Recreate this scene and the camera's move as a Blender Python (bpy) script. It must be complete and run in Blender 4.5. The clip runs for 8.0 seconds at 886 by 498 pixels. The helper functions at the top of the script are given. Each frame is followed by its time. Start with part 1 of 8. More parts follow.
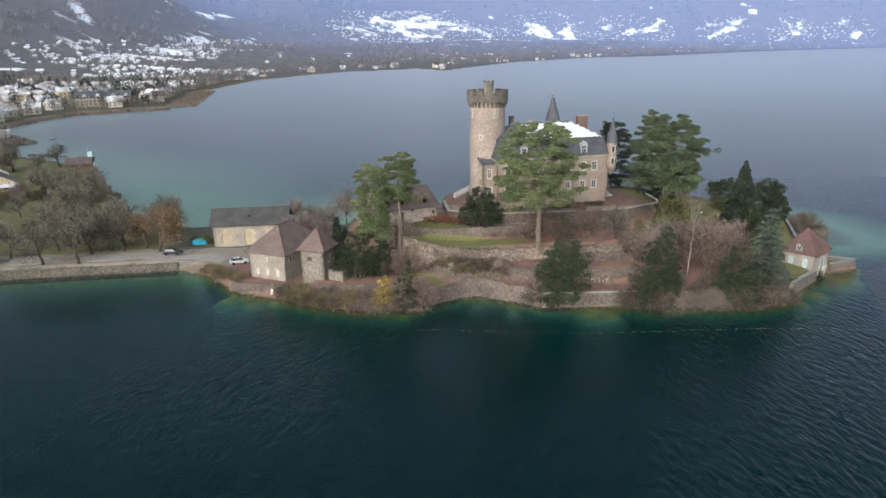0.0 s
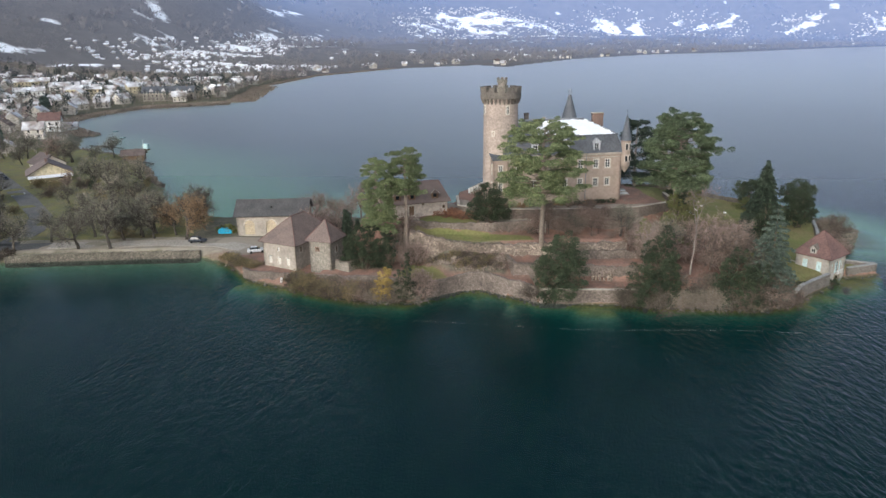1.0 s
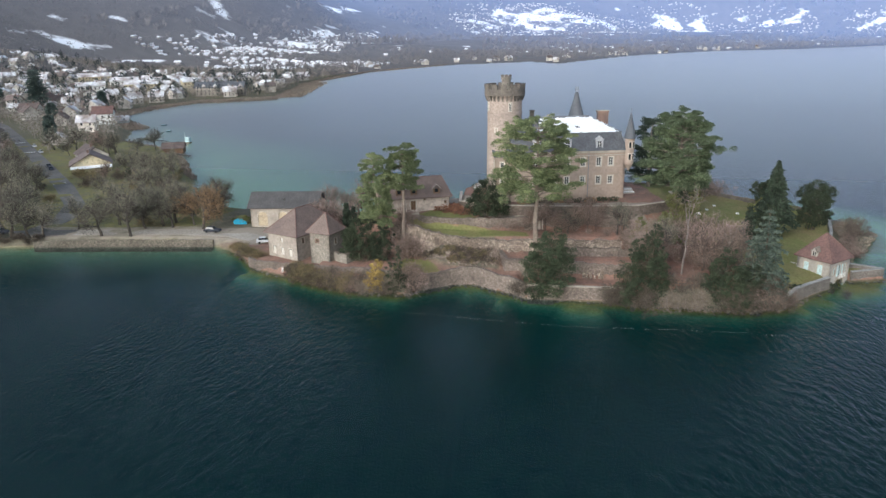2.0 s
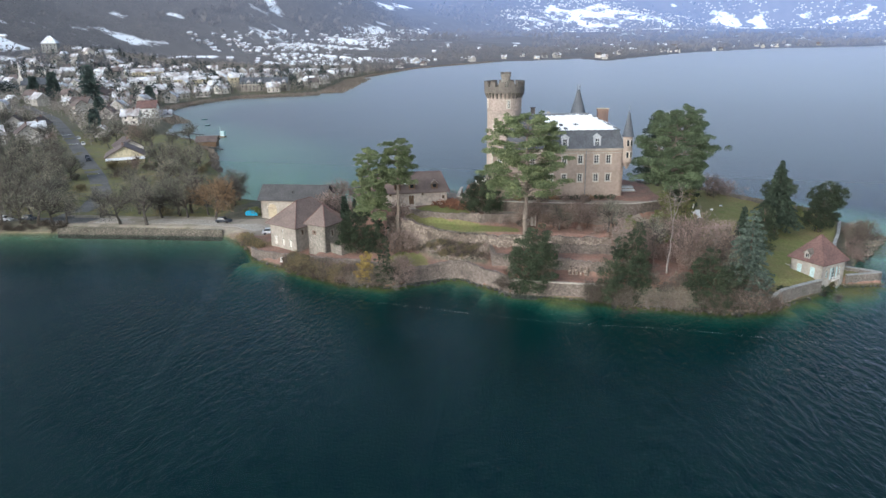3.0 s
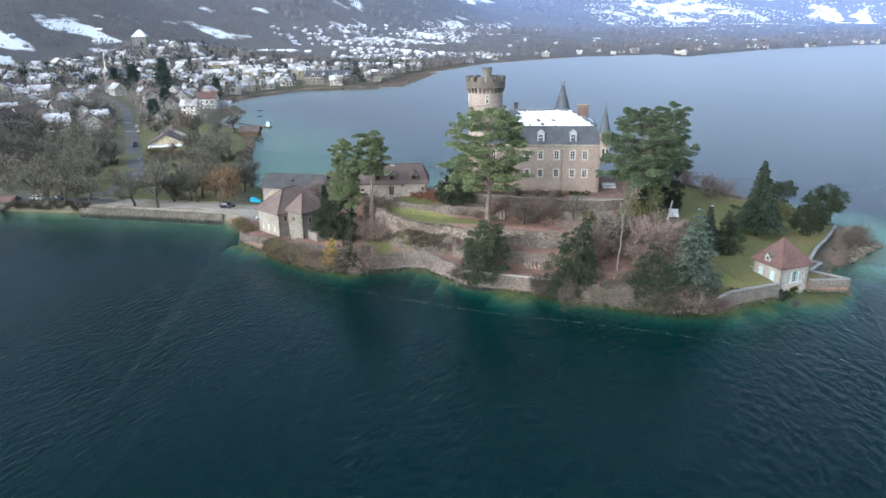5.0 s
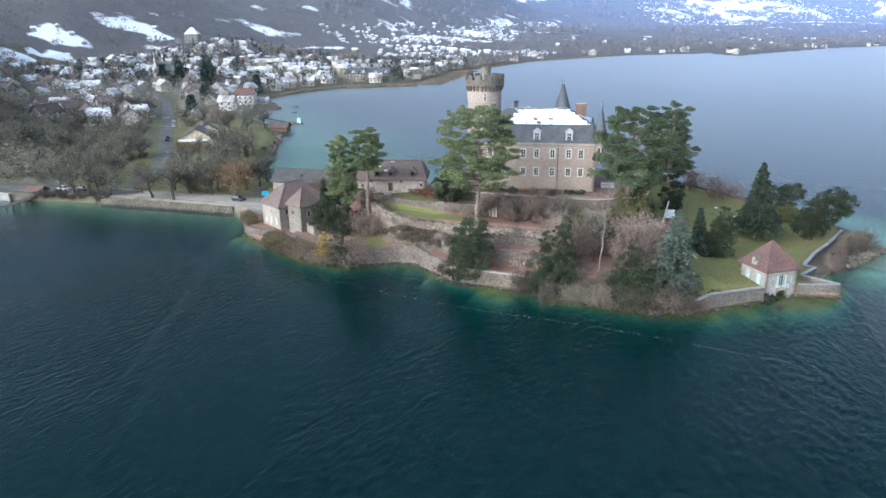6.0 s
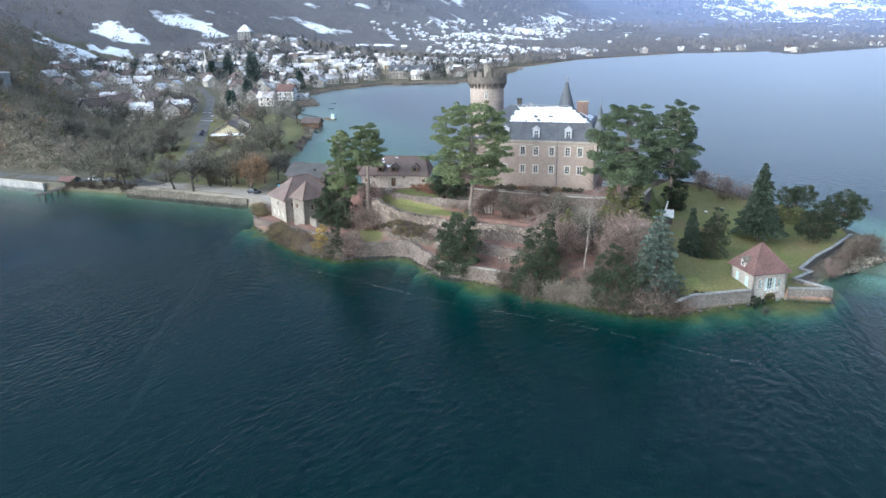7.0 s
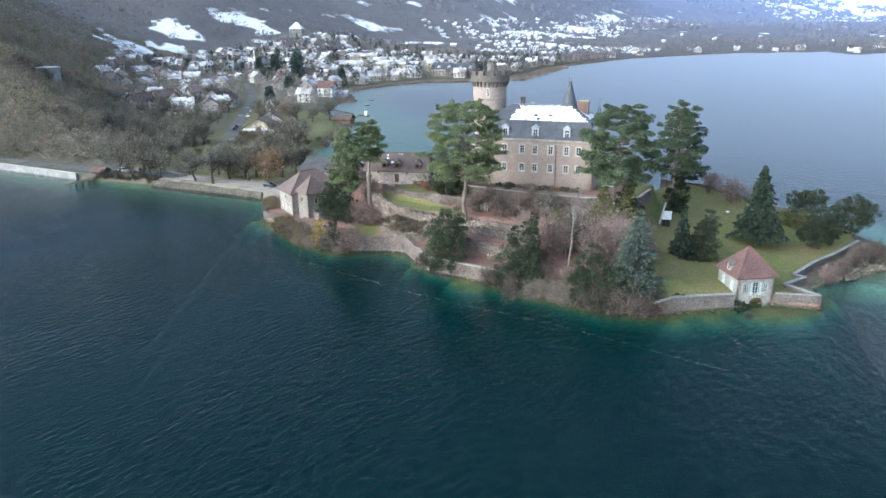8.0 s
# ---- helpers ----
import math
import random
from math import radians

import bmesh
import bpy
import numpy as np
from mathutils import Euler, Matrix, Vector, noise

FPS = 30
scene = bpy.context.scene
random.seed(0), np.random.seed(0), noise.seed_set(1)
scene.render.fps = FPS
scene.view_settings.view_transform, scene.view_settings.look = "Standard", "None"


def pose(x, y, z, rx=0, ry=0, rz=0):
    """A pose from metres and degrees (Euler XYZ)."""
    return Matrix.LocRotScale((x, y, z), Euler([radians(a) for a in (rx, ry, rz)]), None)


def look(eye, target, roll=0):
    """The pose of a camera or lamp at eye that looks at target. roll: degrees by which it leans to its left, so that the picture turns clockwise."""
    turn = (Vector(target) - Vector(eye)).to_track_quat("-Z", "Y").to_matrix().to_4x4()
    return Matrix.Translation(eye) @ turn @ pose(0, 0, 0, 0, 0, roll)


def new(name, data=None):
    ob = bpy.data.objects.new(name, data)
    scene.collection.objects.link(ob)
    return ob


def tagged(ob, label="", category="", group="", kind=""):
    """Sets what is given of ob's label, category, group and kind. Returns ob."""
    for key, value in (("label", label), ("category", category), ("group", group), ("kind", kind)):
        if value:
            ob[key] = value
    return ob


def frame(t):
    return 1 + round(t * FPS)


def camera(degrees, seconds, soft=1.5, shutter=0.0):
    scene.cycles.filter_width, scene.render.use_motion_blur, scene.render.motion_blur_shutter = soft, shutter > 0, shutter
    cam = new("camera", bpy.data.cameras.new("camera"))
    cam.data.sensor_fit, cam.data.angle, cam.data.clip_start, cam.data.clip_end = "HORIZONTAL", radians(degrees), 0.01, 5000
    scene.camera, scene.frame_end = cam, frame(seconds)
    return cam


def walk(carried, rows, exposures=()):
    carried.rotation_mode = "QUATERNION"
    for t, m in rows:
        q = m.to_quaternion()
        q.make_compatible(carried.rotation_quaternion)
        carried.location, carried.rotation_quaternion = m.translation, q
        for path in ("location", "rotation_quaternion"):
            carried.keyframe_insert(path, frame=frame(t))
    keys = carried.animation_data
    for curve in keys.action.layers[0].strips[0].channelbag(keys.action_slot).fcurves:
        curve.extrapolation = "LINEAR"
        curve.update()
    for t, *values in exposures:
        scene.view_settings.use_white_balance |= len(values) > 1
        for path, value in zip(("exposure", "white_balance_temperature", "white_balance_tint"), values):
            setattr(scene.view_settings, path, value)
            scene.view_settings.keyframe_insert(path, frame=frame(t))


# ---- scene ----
cam = camera(64.1, 8.0)
PATH = [
    (0, (0.661, -0.348, 50.8), (0.595, 1.569, 50.235), -1.0),
    (0.5, (7.025, -1.361, 50.769), (6.87, 0.551, 50.201), -1.1),
    (1, (13.477, -2.187, 50.763), (13.233, -0.286, 50.192), -1.1),
    (1.5, (20.031, -2.699, 50.779), (19.71, -0.811, 50.205), -1.1),
    (3, (39.892, -2.512, 50.79), (39.359, -0.675, 50.207), -1.1),
    (3.5, (46.321, -1.946, 50.745), (45.736, -0.125, 50.159), -1.0),
    (4, (52.772, -1.031, 50.705), (52.14, 0.773, 50.117), -1.0),
    (4.5, (59.116, 0.259, 50.667), (58.429, 2.042, 50.076), -1.0),
    (6, (78.223, 5.419, 50.529), (77.353, 7.119, 49.933), -0.9),
    (6.5, (84.427, 7.55, 50.462), (83.494, 9.215, 49.864), -0.9),
    (7, (90.634, 9.97, 50.381), (89.638, 11.597, 49.781), -0.9),
    (7.5, (96.658, 12.66, 50.334), (95.602, 14.249, 49.733), -0.8),
    (8, (102.713, 15.58, 50.31), (101.597, 17.126, 49.707), -0.7),
]
walk(cam, [(t, look(eye, target, roll)) for t, eye, target, roll in PATH],
     exposures=[(0.0, 0.28, 5800, 8), (4.0, 0.6, 5320, 6), (8.0, 0.93, 5080, 5)])

# ---- world and sun: thick overcast, soft light from behind the lake's near shore ----
SUN_ELEV, SUN_AZ = 24.0, 200.0      # degrees; azimuth clockwise from +y
world = bpy.data.worlds.new("sky")
scene.world = world
world.use_nodes = True
wn, wl = world.node_tree.nodes, world.node_tree.links
wn.clear()
sky = wn.new("ShaderNodeTexSky")
sky.sky_type, sky.sun_disc = "NISHITA", False
sky.sun_elevation, sky.sun_rotation = radians(SUN_ELEV), radians(SUN_AZ)
sky.air_density, sky.dust_density, sky.ozone_density = 1.4, 5.5, 1.0
grey = wn.new("ShaderNodeHueSaturation")
grey.inputs["Saturation"].default_value = 0.6
back = wn.new("ShaderNodeBackground")
back.inputs["Strength"].default_value = 0.15
wout = wn.new("ShaderNodeOutputWorld")
wl.new(sky.outputs[0], grey.inputs["Color"])
wl.new(grey.outputs[0], back.inputs["Color"])
wl.new(back.outputs[0], wout.inputs[0])
sun_data = bpy.data.lights.new("sun", "SUN")
sun_data.energy, sun_data.angle, sun_data.color = 0.65, radians(60), (1.0, 0.96, 0.91)
sun = new("sun", sun_data)
_a, _e = radians(SUN_AZ), radians(SUN_ELEV)
sun.matrix_world = look((math.sin(_a) * math.cos(_e) * 500, math.cos(_a) * math.cos(_e) * 500, math.sin(_e) * 500), (0, 0, 0))

# ---- materials ----
def mat(name, c1, c2, big=0.15, fine=2.5, rough=0.85, bump=0.3, dist=0.05, spread=0.25, metal=0.0, island=0.0, spec=0.3):
    """Two colours blended by a broad noise, broken up by a fine one that also gives relief. Scales are per metre."""
    m = bpy.data.materials.new(name)
    m.use_nodes = True
    n, l = m.node_tree.nodes, m.node_tree.links
    b = n["Principled BSDF"]
    b.inputs["Roughness"].default_value = rough
    b.inputs["Metallic"].default_value = metal
    b.inputs["Specular IOR Level"].default_value = spec
    g = n.new("ShaderNodeNewGeometry")
    n1, n2 = n.new("ShaderNodeTexNoise"), n.new("ShaderNodeTexNoise")
    for node, s in ((n1, big), (n2, fine)):
        node.inputs["Scale"].default_value = s
        node.inputs["Detail"].default_value = 4
        l.new(g.outputs["Position"], node.inputs["Vector"])
    ramp = n.new("ShaderNodeMapRange")
    ramp.inputs["From Min"].default_value, ramp.inputs["From Max"].default_value = 0.35, 0.65
    l.new(n1.outputs["Fac"], ramp.inputs["Value"])
    mix = n.new("ShaderNodeMix")
    mix.data_type = "RGBA"
    mix.inputs["A"].default_value, mix.inputs["B"].default_value = (*c1, 1), (*c2, 1)
    l.new(ramp.outputs[0], mix.inputs["Factor"])
    r2 = n.new("ShaderNodeMapRange")
    r2.inputs["From Min"].default_value, r2.inputs["From Max"].default_value = 0.3, 0.7
    r2.inputs["To Min"].default_value, r2.inputs["To Max"].default_value = 1 - spread, 1 + spread
    l.new(n2.outputs["Fac"], r2.inputs["Value"])
    hsv = n.new("ShaderNodeHueSaturation")
    l.new(mix.outputs["Result"], hsv.inputs["Color"])
    value = r2.outputs[0]
    if island:
        rnd = n.new("ShaderNodeMapRange")
        rnd.inputs["To Min"].default_value, rnd.inputs["To Max"].default_value = 1 - island, 1 + island
        l.new(g.outputs["Random Per Island"], rnd.inputs["Value"])
        mul = n.new("ShaderNodeMath")
        mul.operation = "MULTIPLY"
        l.new(rnd.outputs[0], mul.inputs[0])
        l.new(value, mul.inputs[1])
        value = mul.outputs[0]
    l.new(value, hsv.inputs["Value"])
    l.new(hsv.outputs[0], b.inputs["Base Color"])
    if bump:
        bp = n.new("ShaderNodeBump")
        bp.inputs["Strength"].default_value, bp.inputs["Distance"].default_value = bump, dist
        l.new(n2.outputs["Fac"], bp.inputs["Height"])
        l.new(bp.outputs[0], b.inputs["Normal"])
    return m


def varied(m, amount):
    """Each object of this material differs a little in brightness."""
    n, l = m.node_tree.nodes, m.node_tree.links
    hsv = next(k for k in n if k.type == "HUE_SAT")
    old = hsv.inputs["Value"].links[0].from_socket
    info, r, mul = n.new("ShaderNodeObjectInfo"), n.new("ShaderNodeMapRange"), n.new("ShaderNodeMath")
    r.inputs["To Min"].default_value, r.inputs["To Max"].default_value = 1 - amount, 1 + amount
    mul.operation = "MULTIPLY"
    l.new(info.outputs["Random"], r.inputs["Value"])
    l.new(r.outputs[0], mul.inputs[0])
    l.new(old, mul.inputs[1])
    l.new(mul.outputs[0], hsv.inputs["Value"])
    return m


RENDER_WALL = mat("rendered_wall", (0.405, 0.325, 0.272), (0.35, 0.283, 0.238), 0.25, 1.6, 0.9, 0.15, spread=0.13)
TOWER_STONE = mat("tower_stone", (0.41, 0.338, 0.292), (0.325, 0.27, 0.235), 0.2, 2.2, 0.9, 0.5, 0.08)
DARK_STONE = mat("weathered_parapet_stone", (0.195, 0.17, 0.145), (0.125, 0.112, 0.10), 0.4, 2.2, 0.95, 0.5, 0.08)


def rubble_mat(name, pale, dark, joint, size=0.45, low=0.7, high=1.28):
    """Rough walling: stones of uneven tone with dark recessed joints, stained in broad patches."""
    m = mat(name, pale, dark, 0.22, 2.4, 0.95, 0.0, spread=0.3)
    n, l = m.node_tree.nodes, m.node_tree.links
    b = n["Principled BSDF"]
    g = next(k for k in n if k.type == "NEW_GEOMETRY")
    hsv = next(k for k in n if k.type == "HUE_SAT")
    cells, edges = n.new("ShaderNodeTexVoronoi"), n.new("ShaderNodeTexVoronoi")
    edges.feature = "DISTANCE_TO_EDGE"
    for k in (cells, edges):
        k.inputs["Scale"].default_value = 1 / size
        l.new(g.outputs["Position"], k.inputs["Vector"])
    tone, gap, shade, mix = n.new("ShaderNodeSeparateColor"), n.new("ShaderNodeMapRange"), n.new("ShaderNodeMapRange"), n.new("ShaderNodeMix")
    l.new(cells.outputs["Color"], tone.inputs[0])
    shade.inputs["To Min"].default_value, shade.inputs["To Max"].default_value = low, high
    l.new(tone.outputs[0], shade.inputs["Value"])
    mul = n.new("ShaderNodeMath")
    mul.operation = "MULTIPLY"
    l.new(hsv.inputs["Value"].links[0].from_socket, mul.inputs[0])
    l.new(shade.outputs[0], mul.inputs[1])
    l.new(mul.outputs[0], hsv.inputs["Value"])
    gap.inputs["From Max"].default_value = 0.09
    l.new(edges.outputs["Distance"], gap.inputs["Value"])
    mix.data_type = "RGBA"
    mix.inputs["A"].default_value = (*joint, 1)
    l.new(gap.outputs[0], mix.inputs["Factor"])
    l.new(hsv.outputs[0], mix.inputs["B"])
    l.new(mix.outputs["Result"], b.inputs["Base Color"])
    bp = n.new("ShaderNodeBump")
    bp.inputs["Strength"].default_value, bp.inputs["Distance"].default_value = 0.9, 0.12
    l.new(gap.outputs[0], bp.inputs["Height"])
    l.new(bp.outputs[0], b.inputs["Normal"])
    return m


RUIN_STONE = rubble_mat("pale_ruined_stone", (0.39, 0.325, 0.27), (0.19, 0.152, 0.122), (0.11, 0.09, 0.072), 0.5)
TWIG_SLOPE = mat("grey_slope_twigs", (0.265, 0.232, 0.18), (0.185, 0.164, 0.13), 0.03, 0.6, 0.95, 0, island=0.2)
FAR_CEDAR = mat("grey_green_cedar_needles", (0.115, 0.15, 0.13), (0.085, 0.115, 0.105), 0.3, 1.2, 0.9, 0, island=0.3)
RUBBLE = rubble_mat("rubble_stone", (0.28, 0.233, 0.202), (0.165, 0.137, 0.118), (0.12, 0.098, 0.082), 0.38, 0.8, 1.18)
OLD_WALL = rubble_mat("mossy_old_walling", (0.225, 0.20, 0.165), (0.135, 0.125, 0.10), (0.09, 0.08, 0.065), 0.42, 0.75, 1.2)
SHORE_WALL = rubble_mat("lichened_grey_walling", (0.25, 0.225, 0.20), (0.185, 0.168, 0.148), (0.15, 0.135, 0.118), 0.4, 0.88, 1.1)
OLD_PLASTER = rubble_mat("worn_plaster_over_stone", (0.36, 0.325, 0.28), (0.28, 0.255, 0.22), (0.25, 0.225, 0.19), 0.4, 0.88, 1.1)
PALE_STONE = mat("pale_stone", (0.50, 0.455, 0.39), (0.36, 0.325, 0.275), 0.5, 3.0, 0.85, 0.3)
TRIM = mat("pale_window_surround", (0.63, 0.58, 0.51), (0.54, 0.50, 0.435), 0.6, 3.0, 0.8, 0.15)
SLATE = mat("slate", (0.125, 0.133, 0.15), (0.09, 0.096, 0.11), 0.4, 2.5, 0.68, 0.3, 0.04, 0.2)
BARN_SLATE = mat("old_grey_slate", (0.095, 0.092, 0.092), (0.07, 0.068, 0.07), 0.4, 2.5, 0.85, 0.3, 0.04, 0.2)
TILE = mat("old_clay_tile", (0.20, 0.152, 0.134), (0.15, 0.118, 0.106), 0.3, 3.2, 0.9, 0.4, 0.04, 0.2)
RED_TILE = mat("red_clay_tile", (0.185, 0.11, 0.098), (0.135, 0.085, 0.078), 0.4, 2.6, 0.85, 0.4, 0.05, 0.2)
SNOW = mat("snow", (0.86, 0.88, 0.91), (0.78, 0.81, 0.86), 0.3, 1.5, 0.7, 0.3, 0.06, 0.05)
BRICK_RED = mat("chimney_brick", (0.215, 0.145, 0.118), (0.155, 0.108, 0.092), 0.6, 4.0, 0.9, 0.4)
PLASTER = mat("old_cream_plaster", (0.39, 0.352, 0.306), (0.29, 0.26, 0.226), 0.3, 1.6, 0.9, 0.2, 0.05, 0.16)
GREY_PLASTER = mat("weathered_grey_plaster", (0.43, 0.405, 0.37), (0.335, 0.315, 0.285), 0.45, 1.8, 0.9, 0.2, 0.05, 0.2)
STABLE_PLASTER = mat("pale_pinkish_plaster", (0.60, 0.53, 0.47), (0.48, 0.42, 0.37), 0.35, 1.6, 0.9, 0.2)
WHITE = mat("white_paint", (0.78, 0.78, 0.76), (0.70, 0.70, 0.68), 0.6, 3.0, 0.6, 0.1)
SHUTTER = mat("weathered_white_shutter", (0.60, 0.58, 0.53), (0.50, 0.48, 0.44), 0.8, 4.0, 0.7, 0.2)
LIGHT_BLUE = mat("pale_blue_paint", (0.52, 0.66, 0.68), (0.46, 0.60, 0.62), 0.6, 3.0, 0.6, 0.1)
WOOD = mat("brown_wood", (0.20, 0.13, 0.08), (0.14, 0.09, 0.06), 0.5, 5.0, 0.8, 0.3)
OLD_WOOD = mat("weathered_grey_wood", (0.115, 0.10, 0.088), (0.075, 0.067, 0.06), 0.5, 5.0, 0.9, 0.3)
PALE_DOOR = mat("pale_wood_door", (0.50, 0.42, 0.30), (0.42, 0.35, 0.25), 0.5, 4.0, 0.8, 0.2)
DARK = mat("dark_metal", (0.03, 0.03, 0.03), (0.05, 0.05, 0.05), 1.0, 6.0, 0.5, 0.1)
CONCRETE = mat("pale_concrete", (0.36, 0.36, 0.345), (0.27, 0.27, 0.26), 0.3, 2.0, 0.9, 0.15)
ZINC = mat("grey_white_zinc", (0.50, 0.515, 0.54), (0.40, 0.41, 0.435), 0.5, 3.0, 0.6, 0.1)
LEAD = mat("lead_sheet", (0.22, 0.23, 0.25), (0.17, 0.18, 0.20), 0.5, 3.0, 0.5, 0.1)
ROCK = mat("wet_rock", (0.20, 0.17, 0.13), (0.11, 0.10, 0.08), 0.4, 1.8, 0.8, 0.7, 0.2, 0.4)
BARK = mat("bark", (0.15, 0.115, 0.09), (0.10, 0.08, 0.065), 0.6, 3.0, 0.95, 0.4)
PINE_BARK = mat("pine_bark", (0.265, 0.218, 0.182), (0.20, 0.165, 0.138), 0.6, 3.0, 0.95, 0.4)
BIRCH_BARK = mat("pale_birch_bark", (0.27, 0.238, 0.215), (0.20, 0.176, 0.158), 0.8, 3.0, 0.9, 0.3)
TWIG_GREY = varied(mat("bare_grey_twigs", (0.215, 0.195, 0.16), (0.16, 0.145, 0.12), 0.1, 1.5, 0.95, 0, island=0.3), 0.2)
TWIG_BRUSH = varied(mat("grey_brown_brush", (0.145, 0.122, 0.098), (0.09, 0.078, 0.062), 0.2, 1.5, 0.95, 0, island=0.45), 0.3)
TWIG_HILL = mat("hillside_twigs", (0.305, 0.272, 0.235), (0.215, 0.195, 0.17), 0.03, 0.6, 0.95, 0, island=0.2)
TWIG_PURPLE = varied(mat("bare_purple_brown_twigs", (0.312, 0.236, 0.206), (0.222, 0.168, 0.146), 0.1, 1.5, 0.95, 0, island=0.3), 0.2)
DARK_BARK = mat("dark_wet_bark", (0.06, 0.052, 0.045), (0.10, 0.088, 0.075), 0.6, 3.0, 0.95, 0.4)
TWIG_PARK = varied(mat("grey_green_twigs", (0.245, 0.228, 0.18), (0.18, 0.172, 0.135), 0.1, 1.5, 0.95, 0, island=0.35), 0.25)
TWIG_PALE = varied(mat("pale_tan_twigs", (0.275, 0.235, 0.185), (0.20, 0.172, 0.135), 0.2, 1.5, 0.95, 0, island=0.35), 0.2)
TWIG_RUST = mat("faded_rust_leaves", (0.30, 0.20, 0.115), (0.21, 0.15, 0.095), 0.2, 1.5, 0.95, 0, island=0.4)
RUSSET = mat("russet_beech_leaves", (0.27, 0.135, 0.085), (0.19, 0.105, 0.075), 0.3, 1.5, 0.95, 0, island=0.35)
TWIG_ORANGE = mat("orange_brown_leaves", (0.30, 0.185, 0.09), (0.22, 0.14, 0.08), 0.2, 1.5, 0.95, 0, island=0.35)
OCHRE = mat("ochre_twigs", (0.24, 0.19, 0.10), (0.15, 0.13, 0.075), 0.2, 1.5, 0.95, 0, island=0.35)
YELLOW = mat("yellow_leaves", (0.40, 0.29, 0.085), (0.29, 0.21, 0.075), 0.3, 1.5, 0.9, 0, island=0.3)
NEEDLE_PINE = varied(mat("pine_needles", (0.192, 0.226, 0.106), (0.132, 0.16, 0.08), 0.25, 1.2, 0.85, 0, island=0.45), 0.12)
NEEDLE_DARK = mat("dark_pine_needles", (0.126, 0.158, 0.084), (0.082, 0.108, 0.062), 0.25, 1.2, 0.85, 0, island=0.45)
NEEDLE_FIR = varied(mat("fir_needles", (0.052, 0.070, 0.046), (0.036, 0.050, 0.034), 0.3, 1.2, 0.85, 0, island=0.4), 0.15)
NEEDLE_BLUE = mat("blue_spruce_needles", (0.112, 0.142, 0.112), (0.075, 0.098, 0.078), 0.3, 1.2, 0.85, 0, island=0.35)
LEAF_DARK = varied(mat("dark_evergreen_leaves", (0.058, 0.074, 0.040), (0.036, 0.048, 0.027), 0.3, 1.2, 0.75, 0, island=0.5), 0.15)
LEAF_OLIVE = mat("olive_green_leaves", (0.15, 0.155, 0.06), (0.105, 0.11, 0.045), 0.3, 1.2, 0.85, 0, island=0.4)
FAR_FIR = mat("distant_conifers", (0.045, 0.06, 0.055), (0.03, 0.042, 0.042), 0.02, 0.12, 0.95, 0, island=0.3)
REED = mat("dry_reeds", (0.23, 0.19, 0.155), (0.18, 0.152, 0.128), 0.02, 0.3, 0.95, 0.3)
FAR_WALL = varied(mat("village_plaster", (0.66, 0.615, 0.55), (0.50, 0.47, 0.425), 0.015, 0.3, 0.9, 0), 0.35)
FAR_ROOF = varied(mat("village_brown_roof", (0.17, 0.13, 0.12), (0.13, 0.108, 0.102), 0.02, 0.5, 0.9, 0), 0.3)
FAR_SNOW_ROOF = varied(mat("village_snowy_roof", (0.84, 0.86, 0.90), (0.27, 0.225, 0.205), 0.12, 0.55, 0.8, 0), 0.1)
FULL_SNOW_ROOF = mat("snowed_in_roof", (0.84, 0.86, 0.90), (0.70, 0.72, 0.77), 0.06, 0.5, 0.8, 0)
ROAD_GREY = mat("worn_asphalt", (0.175, 0.168, 0.16), (0.13, 0.126, 0.12), 0.15, 1.5, 0.9, 0.2)
ROAD_PALE = mat("pale_gravel_road", (0.40, 0.365, 0.315), (0.32, 0.29, 0.25), 0.2, 2.0, 0.95, 0.3)


def glass_mat(name, tint, rough=0.08):
    m = bpy.data.materials.new(name)
    m.use_nodes = True
    b = m.node_tree.nodes["Principled BSDF"]
    b.inputs["Base Color"].default_value = (*tint, 1)
    b.inputs["Roughness"].default_value = rough
    return m


PANE = glass_mat("dark_window_glass", (0.02, 0.024, 0.028))


